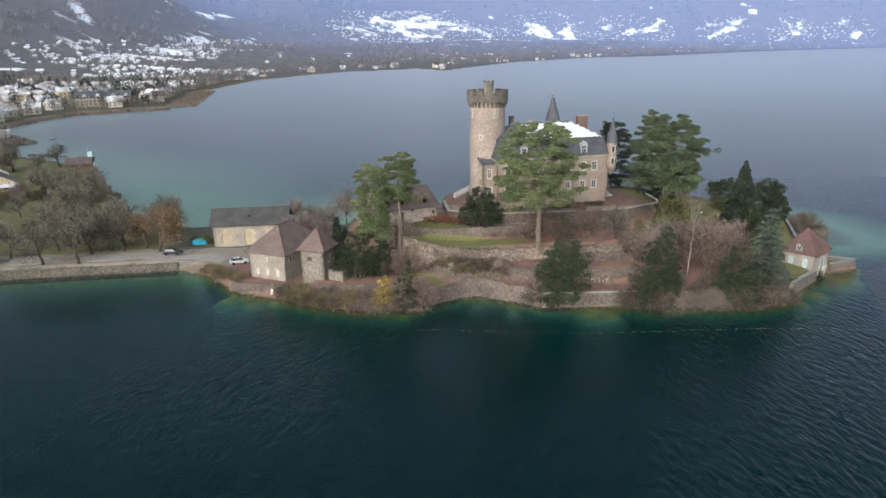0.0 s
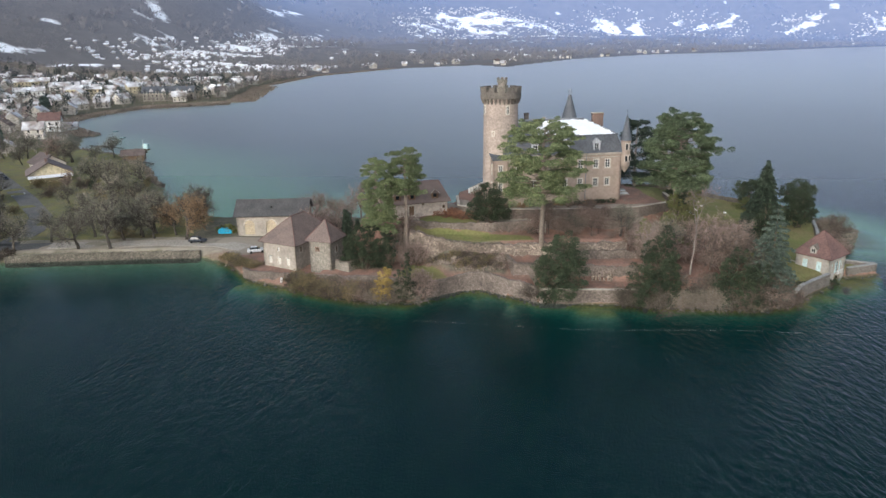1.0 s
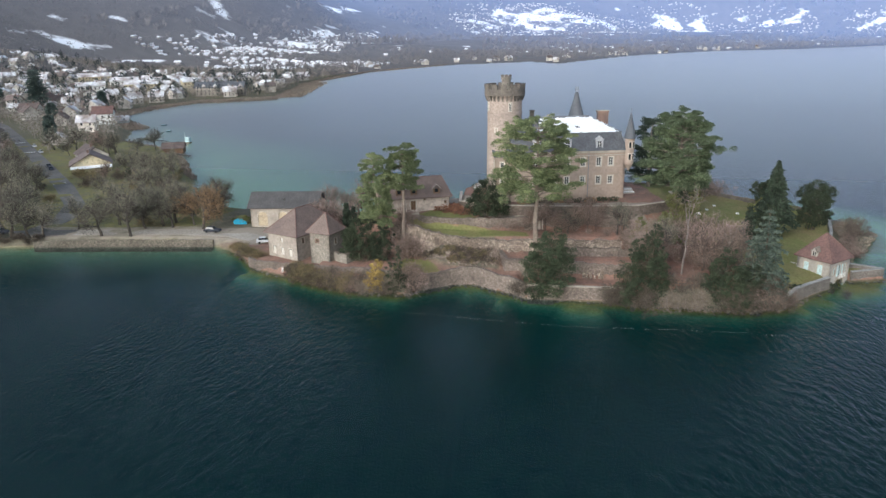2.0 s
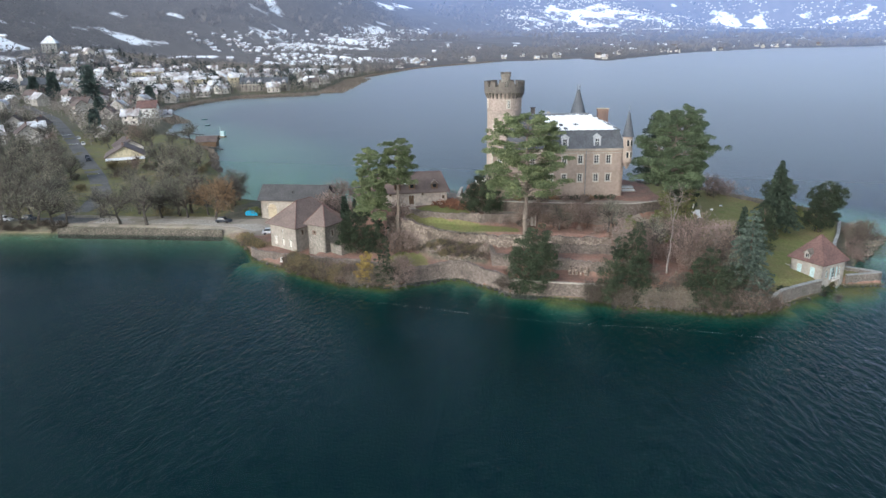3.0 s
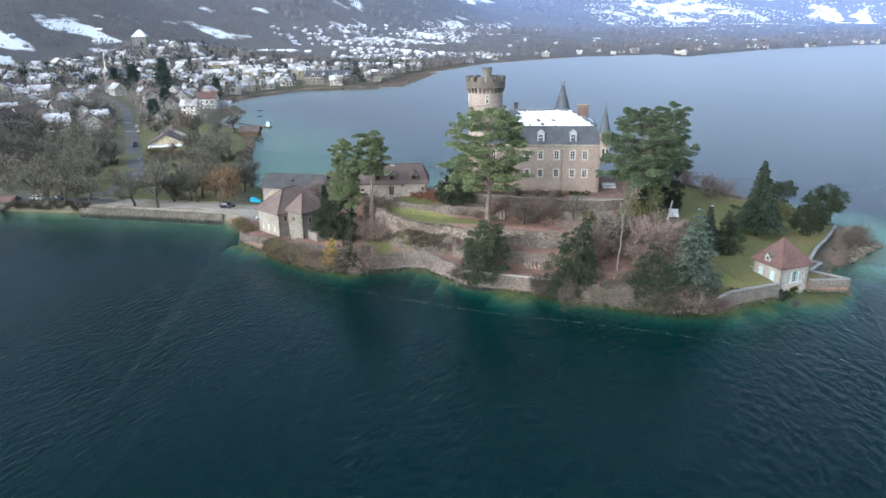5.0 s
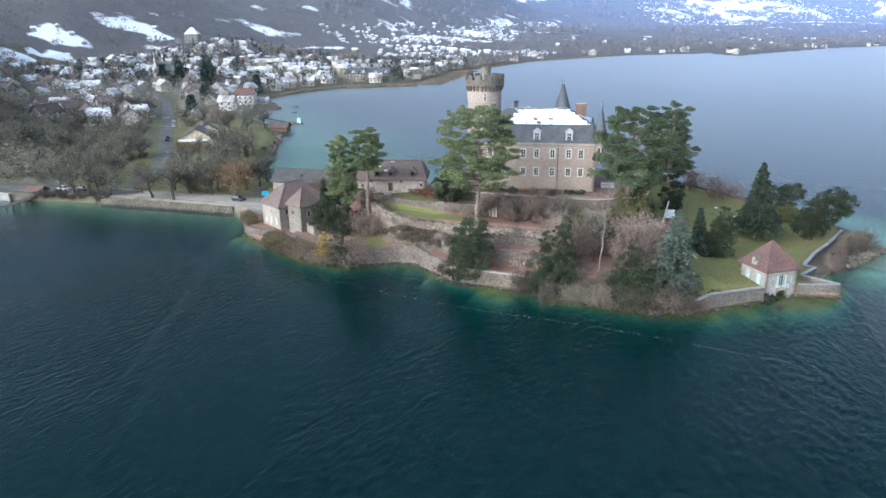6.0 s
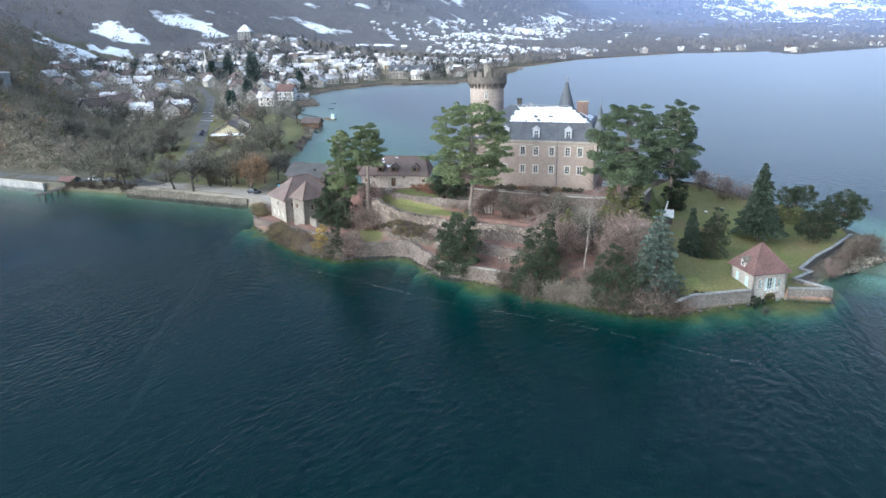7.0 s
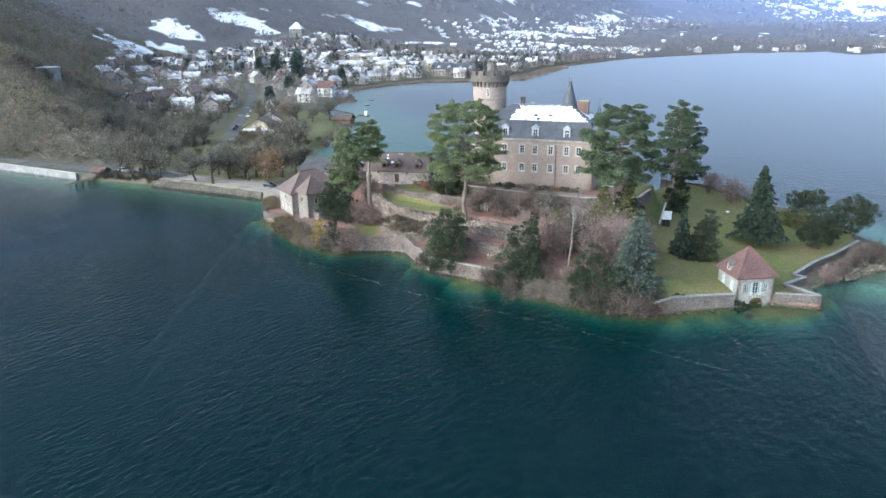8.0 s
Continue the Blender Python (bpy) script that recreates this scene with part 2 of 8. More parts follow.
def ground_mat():
    """Grass, gravel and snow by the zones of the ground; leaf litter between; the lake bed is painted darker with depth
    for light lost in the water.
    """
    m = bpy.data.materials.new("ground")
    m.use_nodes = True
    n, l = m.node_tree.nodes, m.node_tree.links
    b = n["Principled BSDF"]
    b.inputs["Roughness"].default_value = 0.95
    b.inputs["Specular IOR Level"].default_value = 0.1
    g = n.new("ShaderNodeNewGeometry")
    at = n.new("ShaderNodeAttribute")
    at.attribute_name = "zone"
    sep = n.new("ShaderNodeSeparateColor")
    l.new(at.outputs["Color"], sep.inputs[0])

    def noise_tex(s, d=5):
        k = n.new("ShaderNodeTexNoise")
        k.inputs["Scale"].default_value, k.inputs["Detail"].default_value = s, d
        l.new(g.outputs["Position"], k.inputs["Vector"])
        return k.outputs["Fac"]

    def span(sock, a, c, lo=0.0, hi=1.0):
        k = n.new("ShaderNodeMapRange")
        for key, v in (("From Min", a), ("From Max", c), ("To Min", lo), ("To Max", hi)):
            k.inputs[key].default_value = v
        l.new(sock, k.inputs["Value"])
        return k.outputs[0]

    def mixc(f, a, c):
        k = n.new("ShaderNodeMix")
        k.data_type = "RGBA"
        for key, v in (("A", a), ("B", c)):
            if isinstance(v, tuple):
                k.inputs[key].default_value = (*v, 1)
            else:
                l.new(v, k.inputs[key])
        l.new(f, k.inputs["Factor"])
        return k.outputs["Result"]

    def math2(op, a, c):
        k = n.new("ShaderNodeMath")
        k.operation = op
        for i, v in enumerate((a, c)):
            if isinstance(v, (int, float)):
                k.inputs[i].default_value = v
            else:
                l.new(v, k.inputs[i])
        return k.outputs[0]

    mid, fine, wide = noise_tex(0.35), noise_tex(2.2), noise_tex(0.03)
    litter = mixc(span(mid, 0.35, 0.65), (0.30, 0.178, 0.138), (0.20, 0.14, 0.115))
    grass = mixc(span(mid, 0.35, 0.65), (0.172, 0.188, 0.068), (0.212, 0.20, 0.086))
    grass = mixc(span(noise_tex(0.09), 0.48, 0.72, 0.0, 0.75), grass, (0.24, 0.185, 0.10))
    gravel = mixc(span(fine, 0.35, 0.65), (0.36, 0.315, 0.26), (0.28, 0.245, 0.20))
    scrub = mixc(span(mid, 0.35, 0.65), (0.17, 0.155, 0.115), (0.12, 0.115, 0.085))
    litter = mixc(at.outputs["Alpha"], scrub, litter)
    snow = mixc(span(fine, 0.35, 0.65), (0.85, 0.87, 0.91), (0.74, 0.77, 0.82))
    edge = math2("MULTIPLY", math2("SUBTRACT", mid, 0.5), 0.9)
    c = mixc(span(math2("ADD", sep.outputs[0], edge), 0.35, 0.65), litter, grass)
    c = mixc(span(math2("ADD", sep.outputs[1], math2("MULTIPLY", edge, 0.6)), 0.4, 0.6), c, gravel)
    snow_edge = math2("MULTIPLY", math2("SUBTRACT", wide, 0.5), 1.6)
    c = mixc(span(math2("ADD", sep.outputs[2], snow_edge), 0.45, 0.55), c, snow)
    xyz = n.new("ShaderNodeSeparateXYZ")
    l.new(g.outputs["Position"], xyz.inputs[0])
    # Light absorbed by the water is painted into the bed colour by depth.
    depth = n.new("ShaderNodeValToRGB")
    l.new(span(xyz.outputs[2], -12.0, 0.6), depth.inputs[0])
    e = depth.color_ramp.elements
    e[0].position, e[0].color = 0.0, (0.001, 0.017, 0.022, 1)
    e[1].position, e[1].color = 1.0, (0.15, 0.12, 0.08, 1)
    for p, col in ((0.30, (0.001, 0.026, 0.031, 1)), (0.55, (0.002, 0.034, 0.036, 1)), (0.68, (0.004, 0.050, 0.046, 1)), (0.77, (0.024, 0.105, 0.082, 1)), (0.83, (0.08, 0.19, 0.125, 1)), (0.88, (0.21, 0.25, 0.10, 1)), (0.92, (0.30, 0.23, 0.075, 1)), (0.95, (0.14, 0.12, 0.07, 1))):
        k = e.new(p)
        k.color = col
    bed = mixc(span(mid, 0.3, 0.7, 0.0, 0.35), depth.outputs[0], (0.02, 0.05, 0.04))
    # Pale bay silt, its colour also carrying the water's tint and dimming by depth.
    silt = n.new("ShaderNodeValToRGB")
    l.new(span(xyz.outputs[2], -8.0, 0.0), silt.inputs[0])
    e = silt.color_ramp.elements
    e[0].position, e[0].color = 0.0, (0.075, 0.076, 0.070, 1)
    e[1].position, e[1].color = 1.0, (0.24, 0.22, 0.14, 1)
    for p, col in ((0.25, (0.075, 0.082, 0.080, 1)), (0.45, (0.10, 0.135, 0.115, 1)), (0.62, (0.21, 0.30, 0.215, 1)), (0.80, (0.33, 0.46, 0.32, 1)), (0.87, (0.33, 0.46, 0.355, 1)), (0.94, (0.28, 0.34, 0.235, 1))):
        k = e.new(p)
        k.color = col
    bed = mixc(at.outputs["Alpha"], silt.outputs[0], bed)
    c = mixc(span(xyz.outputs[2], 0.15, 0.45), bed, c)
    hsv = n.new("ShaderNodeHueSaturation")
    l.new(c, hsv.inputs["Color"])
    l.new(span(fine, 0.3, 0.7, 0.78, 1.2), hsv.inputs["Value"])
    l.new(hsv.outputs[0], b.inputs["Base Color"])
    bp = n.new("ShaderNodeBump")
    bp.inputs["Strength"].default_value, bp.inputs["Distance"].default_value = 0.5, 0.15
    l.new(fine, bp.inputs["Height"])
    l.new(bp.outputs[0], b.inputs["Normal"])
    return m


def water_mat():
    """A clear lake: sky and shore mirrored by Fresnel in ripples, the bed seen through it, teal in the deep."""
    m = bpy.data.materials.new("lake_water")
    m.use_nodes = True
    n, l = m.node_tree.nodes, m.node_tree.links
    n.clear()
    out = n.new("ShaderNodeOutputMaterial")
    g = n.new("ShaderNodeNewGeometry")
    mp = n.new("ShaderNodeMapping")
    mp.inputs["Rotation"].default_value = (0, 0, radians(35))
    mp.inputs["Scale"].default_value = (1.0, 0.45, 1.0)
    l.new(g.outputs["Position"], mp.inputs["Vector"])
    waves = []
    for s, d in ((1.1, 4), (0.018, 3)):
        k = n.new("ShaderNodeTexNoise")
        k.inputs["Scale"].default_value, k.inputs["Detail"].default_value = s, d
        l.new(mp.outputs[0], k.inputs["Vector"])
        waves.append(k.outputs["Fac"])
    gust = n.new("ShaderNodeMapRange")
    gust.inputs["From Min"].default_value, gust.inputs["From Max"].default_value = 0.35, 0.65
    gust.inputs["To Min"].default_value, gust.inputs["To Max"].default_value = 0.22, 1.0
    place, wind, add = n.new("ShaderNodeSeparateXYZ"), n.new("ShaderNodeMapRange"), n.new("ShaderNodeMath")
    l.new(g.outputs["Position"], place.inputs[0])
    for key, v in (("From Min", -20.0), ("From Max", 70.0), ("To Min", -0.01), ("To Max", 0.2)):
        wind.inputs[key].default_value = v
    l.new(place.outputs[0], wind.inputs["Value"])
    l.new(waves[1], add.inputs[0])
    l.new(wind.outputs[0], add.inputs[1])
    l.new(add.outputs[0], gust.inputs["Value"])
    bp = n.new("ShaderNodeBump")
    bp.inputs["Distance"].default_value = 0.35
    l.new(gust.outputs[0], bp.inputs["Strength"])
    l.new(waves[0], bp.inputs["Height"])
    xyz, open_lake = n.new("ShaderNodeSeparateXYZ"), n.new("ShaderNodeMapRange")
    l.new(g.outputs["Position"], xyz.inputs[0])
    for key, v in (("From Min", 170.0), ("From Max", 280.0), ("To Min", 0.14), ("To Max", 0.30)):
        open_lake.inputs[key].default_value = v
    l.new(xyz.outputs[1], open_lake.inputs["Value"])
    soft_bp = n.new("ShaderNodeBump")
    soft_bp.inputs["Distance"].default_value, soft_bp.inputs["Strength"].default_value = 0.65, 0.85
    chop = n.new("ShaderNodeMath")
    chop.operation = "MULTIPLY"
    l.new(waves[0], chop.inputs[0])
    calm, swell = n.new("ShaderNodeMapRange"), n.new("ShaderNodeMath")
    for key, v in (("From Min", 150.0), ("From Max", 320.0), ("To Min", 1.0), ("To Max", 0.15)):
        calm.inputs[key].default_value = v
    l.new(xyz.outputs[1], calm.inputs["Value"])
    swell.operation = "MULTIPLY"
    l.new(calm.outputs[0], swell.inputs[0])
    l.new(gust.outputs[0], swell.inputs[1])
    l.new(swell.outputs[0], chop.inputs[1])
    l.new(chop.outputs[0], soft_bp.inputs["Height"])
    fr = n.new("ShaderNodeFresnel")
    l.new(soft_bp.outputs[0], fr.inputs["Normal"])
    mirror = n.new("ShaderNodeMapRange")
    for key, v in (("From Min", 140.0), ("From Max", 330.0), ("To Min", 1.15), ("To Max", 1.38)):
        mirror.inputs[key].default_value = v
    l.new(xyz.outputs[1], mirror.inputs["Value"])
    l.new(mirror.outputs[0], fr.inputs["IOR"])
    gl = n.new("ShaderNodeBsdfGlossy")
    l.new(open_lake.outputs[0], gl.inputs["Roughness"])
    gl.inputs["Color"].default_value = (1.0, 0.965, 0.955, 1)
    l.new(bp.outputs[0], gl.inputs["Normal"])
    body, clear, mx, top = n.new("ShaderNodeBsdfDiffuse"), n.new("ShaderNodeBsdfTransparent"), n.new("ShaderNodeMixShader"), n.new("ShaderNodeMixShader")
    body.inputs["Color"].default_value = (0.001, 0.024, 0.030, 1)
    clear.inputs["Color"].default_value = (0.78, 0.96, 0.93, 1)
    mx.inputs[0].default_value = 0.82
    l.new(body.outputs[0], mx.inputs[1])
    l.new(clear.outputs[0], mx.inputs[2])
    l.new(fr.outputs[0], top.inputs[0])
    l.new(mx.outputs[0], top.inputs[1])
    l.new(gl.outputs[0], top.inputs[2])
    l.new(top.outputs[0], out.inputs[0])
    return m




def far_mat(name, wood, with_snow):
    """Far hillsides behind the lake: woods and snow patches, with blue winter haze added as emission."""
    m = bpy.data.materials.new(name)
    m.use_nodes = True
    n, l = m.node_tree.nodes, m.node_tree.links
    b = n["Principled BSDF"]
    b.inputs["Roughness"].default_value = 1.0
    b.inputs["Specular IOR Level"].default_value = 0.0
    g, at, sep = n.new("ShaderNodeNewGeometry"), n.new("ShaderNodeAttribute"), n.new("ShaderNodeSeparateColor")
    at.attribute_name = "zone"
    l.new(at.outputs["Color"], sep.inputs[0])
    noises = []
    for s in (0.013, 0.03):
        k = n.new("ShaderNodeTexNoise")
        k.inputs["Scale"].default_value, k.inputs["Detail"].default_value = s, 6
        l.new(g.outputs["Position"], k.inputs["Vector"])
        noises.append(k.outputs["Fac"])
    tone = n.new("ShaderNodeMix")
    tone.data_type = "RGBA"
    tone.inputs["A"].default_value, tone.inputs["B"].default_value = (*[c * 0.7 for c in wood], 1), (*[c * 1.3 for c in wood], 1)
    l.new(noises[1], tone.inputs["Factor"])
    colour = tone.outputs["Result"]
    if with_snow:
        add, edge, mix = n.new("ShaderNodeMath"), n.new("ShaderNodeMapRange"), n.new("ShaderNodeMix")
        add.operation = "MULTIPLY_ADD"
        l.new(noises[0], add.inputs[0])
        add.inputs[1].default_value = 1.4
        l.new(sep.outputs[2], add.inputs[2])
        edge.inputs["From Min"].default_value, edge.inputs["From Max"].default_value = 1.12, 1.22
        l.new(add.outputs[0], edge.inputs["Value"])
        mix.data_type = "RGBA"
        mix.inputs["B"].default_value = (0.85, 0.87, 0.91, 1)
        l.new(edge.outputs[0], mix.inputs["Factor"])
        l.new(colour, mix.inputs["A"])
        colour = mix.outputs["Result"]
    l.new(colour, b.inputs["Base Color"])
    # Haze as emission: grey nearby, bluer far off, stronger with the zone's green channel.
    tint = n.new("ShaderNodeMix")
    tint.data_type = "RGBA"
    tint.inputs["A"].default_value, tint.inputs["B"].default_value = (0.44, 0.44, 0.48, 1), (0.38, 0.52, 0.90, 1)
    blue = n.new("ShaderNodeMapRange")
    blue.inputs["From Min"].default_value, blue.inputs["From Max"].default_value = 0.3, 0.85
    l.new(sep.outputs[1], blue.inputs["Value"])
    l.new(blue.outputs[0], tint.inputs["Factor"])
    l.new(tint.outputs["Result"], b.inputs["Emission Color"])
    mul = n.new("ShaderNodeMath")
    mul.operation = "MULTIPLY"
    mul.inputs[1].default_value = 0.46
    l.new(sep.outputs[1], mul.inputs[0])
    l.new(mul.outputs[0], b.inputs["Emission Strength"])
    return m


GROUND, WATER, FAR_HILL, FAR_TREES = ground_mat(), water_mat(), far_mat("far_hazy_hillside", (0.10, 0.092, 0.09), True), far_mat("far_hazy_woods", (0.125, 0.115, 0.112), False)
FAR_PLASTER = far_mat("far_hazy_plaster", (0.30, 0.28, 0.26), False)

# ---- building tools ----
class Build:
    """Collects boxes, prisms and turned shapes into one mesh."""

    def __init__(self):
        self.v, self.f = [], []

    def add(self, verts, faces):
        k = len(self.v)
        self.v += [tuple(p) for p in verts]
        self.f += [tuple(i + k for i in q) for q in faces]
        return self

    def box(self, x0, y0, z0, x1, y1, z1, m=None):
        p = [Vector(q) for q in ((x0, y0, z0), (x1, y0, z0), (x1, y1, z0), (x0, y1, z0), (x0, y0, z1), (x1, y0, z1), (x1, y1, z1), (x0, y1, z1))]
        if m is not None:
            p = [m @ q for q in p]
        return self.add(p, [(0, 3, 2, 1), (4, 5, 6, 7), (0, 1, 5, 4), (1, 2, 6, 5), (2, 3, 7, 6), (3, 0, 4, 7)])

    def turned(self, profile, cx=0, cy=0, sides=24, start=0.0):
        """A shape turned about an upright axis; profile is (radius, z) from below upwards."""
        rows = [[(cx + r * math.cos(start + 2 * math.pi * i / sides), cy + r * math.sin(start + 2 * math.pi * i / sides), z) for i in range(sides)] for r, z in profile]
        v = [p for row in rows for p in row]
        f = [(a * sides + i, a * sides + (i + 1) % sides, (a + 1) * sides + (i + 1) % sides, (a + 1) * sides + i) for a in range(len(profile) - 1) for i in range(sides)]
        f += [tuple(range(sides - 1, -1, -1)), tuple((len(profile) - 1) * sides + i for i in range(sides))]
        return self.add(v, f)

    def tube(self, a, b, ra, rb, sides=5):
        a, b = Vector(a), Vector(b)
        d = (b - a).normalized()
        u = d.orthogonal().normalized()
        w = d.cross(u)
        v = [c + r * (math.cos(2 * math.pi * i / sides) * u + math.sin(2 * math.pi * i / sides) * w) for c, r in ((a, ra), (b, rb)) for i in range(sides)]
        return self.add(v, [(i, (i + 1) % sides, sides + (i + 1) % sides, sides + i) for i in range(sides)])

    def extrude(self, ring, z0, z1):
        """A plate or wall over a ring of (x, y), counter-clockwise."""
        k = len(ring)
        v = [(x, y, z0) for x, y in ring] + [(x, y, z1) for x, y in ring]
        return self.add(v, [tuple(range(k - 1, -1, -1)), tuple(range(k, 2 * k))] + [(i, (i + 1) % k, k + (i + 1) % k, k + i) for i in range(k)])

    def mesh(self, name, material, smooth=False):
        me = bpy.data.meshes.new(name)
        me.from_pydata(self.v, [], self.f)
        me.materials.append(material)
        if smooth:
            me.polygons.foreach_set("use_smooth", [True] * len(me.polygons))
        return me


def part(name, b, material, parent, label="", smooth=False):
    me = b if isinstance(b, bpy.types.Mesh) else b.mesh(name, material, smooth)
    ob = new(name, me)
    ob.parent = parent
    return tagged(ob, label)


def thing(name, m, label, category, group="", kind=""):
    ob = new(name)
    ob.matrix_world = m
    return tagged(ob, label, category, group, kind)


def solid(name, b, material, m, label, category, group="", kind="", smooth=False):
    ob = new(name, b if isinstance(b, bpy.types.Mesh) else b.mesh(name, material, smooth))
    ob.matrix_world = m
    return tagged(ob, label, category, group, kind)


def pierced(b, length, z0, z1, holes, m, thick=0.5):
    """A wall from (0, 0) along x in the pose m, its outer face at y = 0, with rectangular holes (x0, z0, x1, z1) through it."""
    xs = sorted({0.0, length, *[h[0] for h in holes], *[h[2] for h in holes]})
    zs = sorted({z0, z1, *[h[1] for h in holes], *[h[3] for h in holes]})

    def is_hole(i, j):
        if not (0 <= i < len(xs) - 1 and 0 <= j < len(zs) - 1):
            return True
        x, z = (xs[i] + xs[i + 1]) / 2, (zs[j] + zs[j + 1]) / 2
        return any(h[0] < x < h[2] and h[1] < z < h[3] for h in holes)

    def quad(*p):
        b.add([m @ Vector(q) for q in p], [(0, 1, 2, 3)])

    for i in range(len(xs) - 1):
        for j in range(len(zs) - 1):
            if is_hole(i, j):
                continue
            xa, xb, za, zb = xs[i], xs[i + 1], zs[j], zs[j + 1]
            quad((xa, 0, za), (xb, 0, za), (xb, 0, zb), (xa, 0, zb))
            quad((xb, thick, za), (xa, thick, za), (xa, thick, zb), (xb, thick, zb))
            if is_hole(i - 1, j):
                quad((xa, thick, za), (xa, 0, za), (xa, 0, zb), (xa, thick, zb))
            if is_hole(i + 1, j):
                quad((xb, 0, za), (xb, thick, za), (xb, thick, zb), (xb, 0, zb))
            if is_hole(i, j - 1):
                quad((xa, thick, za), (xb, thick, za), (xb, 0, za), (xa, 0, za))
            if is_hole(i, j + 1):
                quad((xa, 0, zb), (xb, 0, zb), (xb, thick, zb), (xa, thick, zb))
    return b


def window(owner, m, w, h, surround=TRIM, frame_mat=WHITE, bars=(2, 3), band=0.22, label=""):
    """A window over a hole of w by h whose lower left corner is at the pose m: surround, sash frame, glazing bars and pane."""
    s = Build()
    s.box(-band, -0.06, -band, 0, 0.12, h + band, m).box(w, -0.06, -band, w + band, 0.12, h + band, m)
    s.box(0, -0.06, h, w, 0.12, h + band, m).box(0, -0.1, -band, w, 0.12, 0, m)
    win = part("window", s, surround, owner, label)
    f = Build()
    t = 0.1
    f.box(0, 0.16, 0, t, 0.24, h, m).box(w - t, 0.16, 0, w, 0.24, h, m).box(t, 0.16, 0, w - t, 0.24, t, m).box(t, 0.16, h - t, w - t, 0.24, h, m)
    for i in range(1, bars[0]):
        x = w * i / bars[0]
        f.box(x - 0.05, 0.155, t, x + 0.05, 0.235, h - t, m)
    for j in range(1, bars[1]):
        z = h * j / bars[1]
        f.box(t, 0.165, z - 0.03, w - t, 0.23, z + 0.03, m)
    part("sash", f, frame_mat, win)
    part("pane", Build().box(t, 0.2, t, w - t, 0.215, h - t, m), PANE, win)
    return win


def roof_slab(b, a, c, d, e, thick=0.18):
    """A sloping slab through four corners, given counter-clockwise from above."""
    p = [Vector(q) for q in (a, c, d, e)]
    n = (p[1] - p[0]).cross(p[-1] - p[0]).normalized()
    if n.length < 0.5:
        n = (p[2] - p[1]).cross(p[3] - p[1]).normalized()
    q = [k - n * thick for k in p]
    return b.add(p + q, [(0, 1, 2, 3), (7, 6, 5, 4)] + [(4 + i, 4 + (i + 1) % 4, (i + 1) % 4, i) for i in range(4)])


def hip_roof(b, x0, y0, x1, y1, z, top, r0, r1, yr, thick=0.18):
    """Hipped roof over a rectangle: ridge from x = r0 to r1 at y = yr, height top."""
    A, Bc, C, D = (x0, y0, z), (x1, y0, z), (x1, y1, z), (x0, y1, z)
    R, S = (r0, yr, top), (r1, yr, top)
    v = [A, Bc, C, D, R, S] + [(p[0], p[1], p[2] - thick) for p in (A, Bc, C, D)]
    return b.add(v, [(0, 1, 5, 4), (1, 2, 5), (2, 3, 4, 5), (3, 0, 4), (6, 7, 1, 0), (7, 8, 2, 1), (8, 9, 3, 2), (9, 6, 0, 3), (9, 8, 7, 6)])

# ---- the lie of the land ----
CAUSEWAY_SHORE = [(-4500, 20), (-500, 95), (-260, 125), (-190, 133.5), (-167, 136.8), (-145, 139.6), (-138, 142.4), (-131, 145.2), (-116, 148.5), (-99, 151.3), (-84, 153.8)]
ISLAND_SHORE = [(-67, 156), (-58, 150.5), (-48.6, 140.2), (-40, 136.0), (-30.5, 131.4), (-20.5, 128.6), (-11, 128.0), (-8.6, 129.8), (-7.2, 131.4), (-3.5, 134.5),
                (0, 136.7), (3.8, 137.4), (6.1, 136.0), (9.4, 133.7), (12, 132.8), (15.5, 130.4), (21, 130.6), (33.5, 131), (36, 129.2), (46, 129.6), (57, 129.8), (64, 132.2), (69.4, 139.0),
                (75.0, 144.9), (75.6, 147.8), (79.4, 151.4), (81.4, 150.6), (88.8, 153.2), (85.2, 163), (90, 176), (97, 188), (93, 203), (84, 213), (62, 217), (40, 221),
                (20, 216), (4, 206), (-12, 199), (-42, 196), (-60, 193)]
LAKE_SHORE = [(-74, 190), (-87, 194), (-104, 208), (-121, 237), (-127, 243), (-148, 274), (-176, 304), (-214, 327), (-242, 375), (-300, 425),
              (-314, 470), (-314, 525), (-306, 563), (-252, 600), (-262, 640), (-303, 800), (-310, 1050), (-235, 1276), (-90, 1400), (-35, 1291),
              (-8, 1378), (112, 1707), (316, 1966), (528, 2045), (927, 2396), (1296, 2588), (4500, 4000), (4500, 4950), (-4500, 4950)]
SHORE = CAUSEWAY_SHORE + ISLAND_SHORE + LAKE_SHORE


def ring_distance(X, Y, ring):
    """Signed distance to a closed ring, positive inside."""
    P = np.array(ring, float)
    Q = np.roll(P, -1, axis=0)
    best = np.full(X.shape, 1e18)
    inside = np.zeros(X.shape, bool)
    for (ax, ay), (bx, by) in zip(P, Q):
        dx, dy = bx - ax, by - ay
        t = np.clip(((X - ax) * dx + (Y - ay) * dy) / (dx * dx + dy * dy), 0, 1)
        best = np.minimum(best, (X - ax - t * dx) ** 2 + (Y - ay - t * dy) ** 2)
        if dy:
            inside ^= ((ay > Y) != (by > Y)) & (X < dx * (Y - ay) / dy + ax)
    return np.where(inside, 1, -1) * np.sqrt(best)


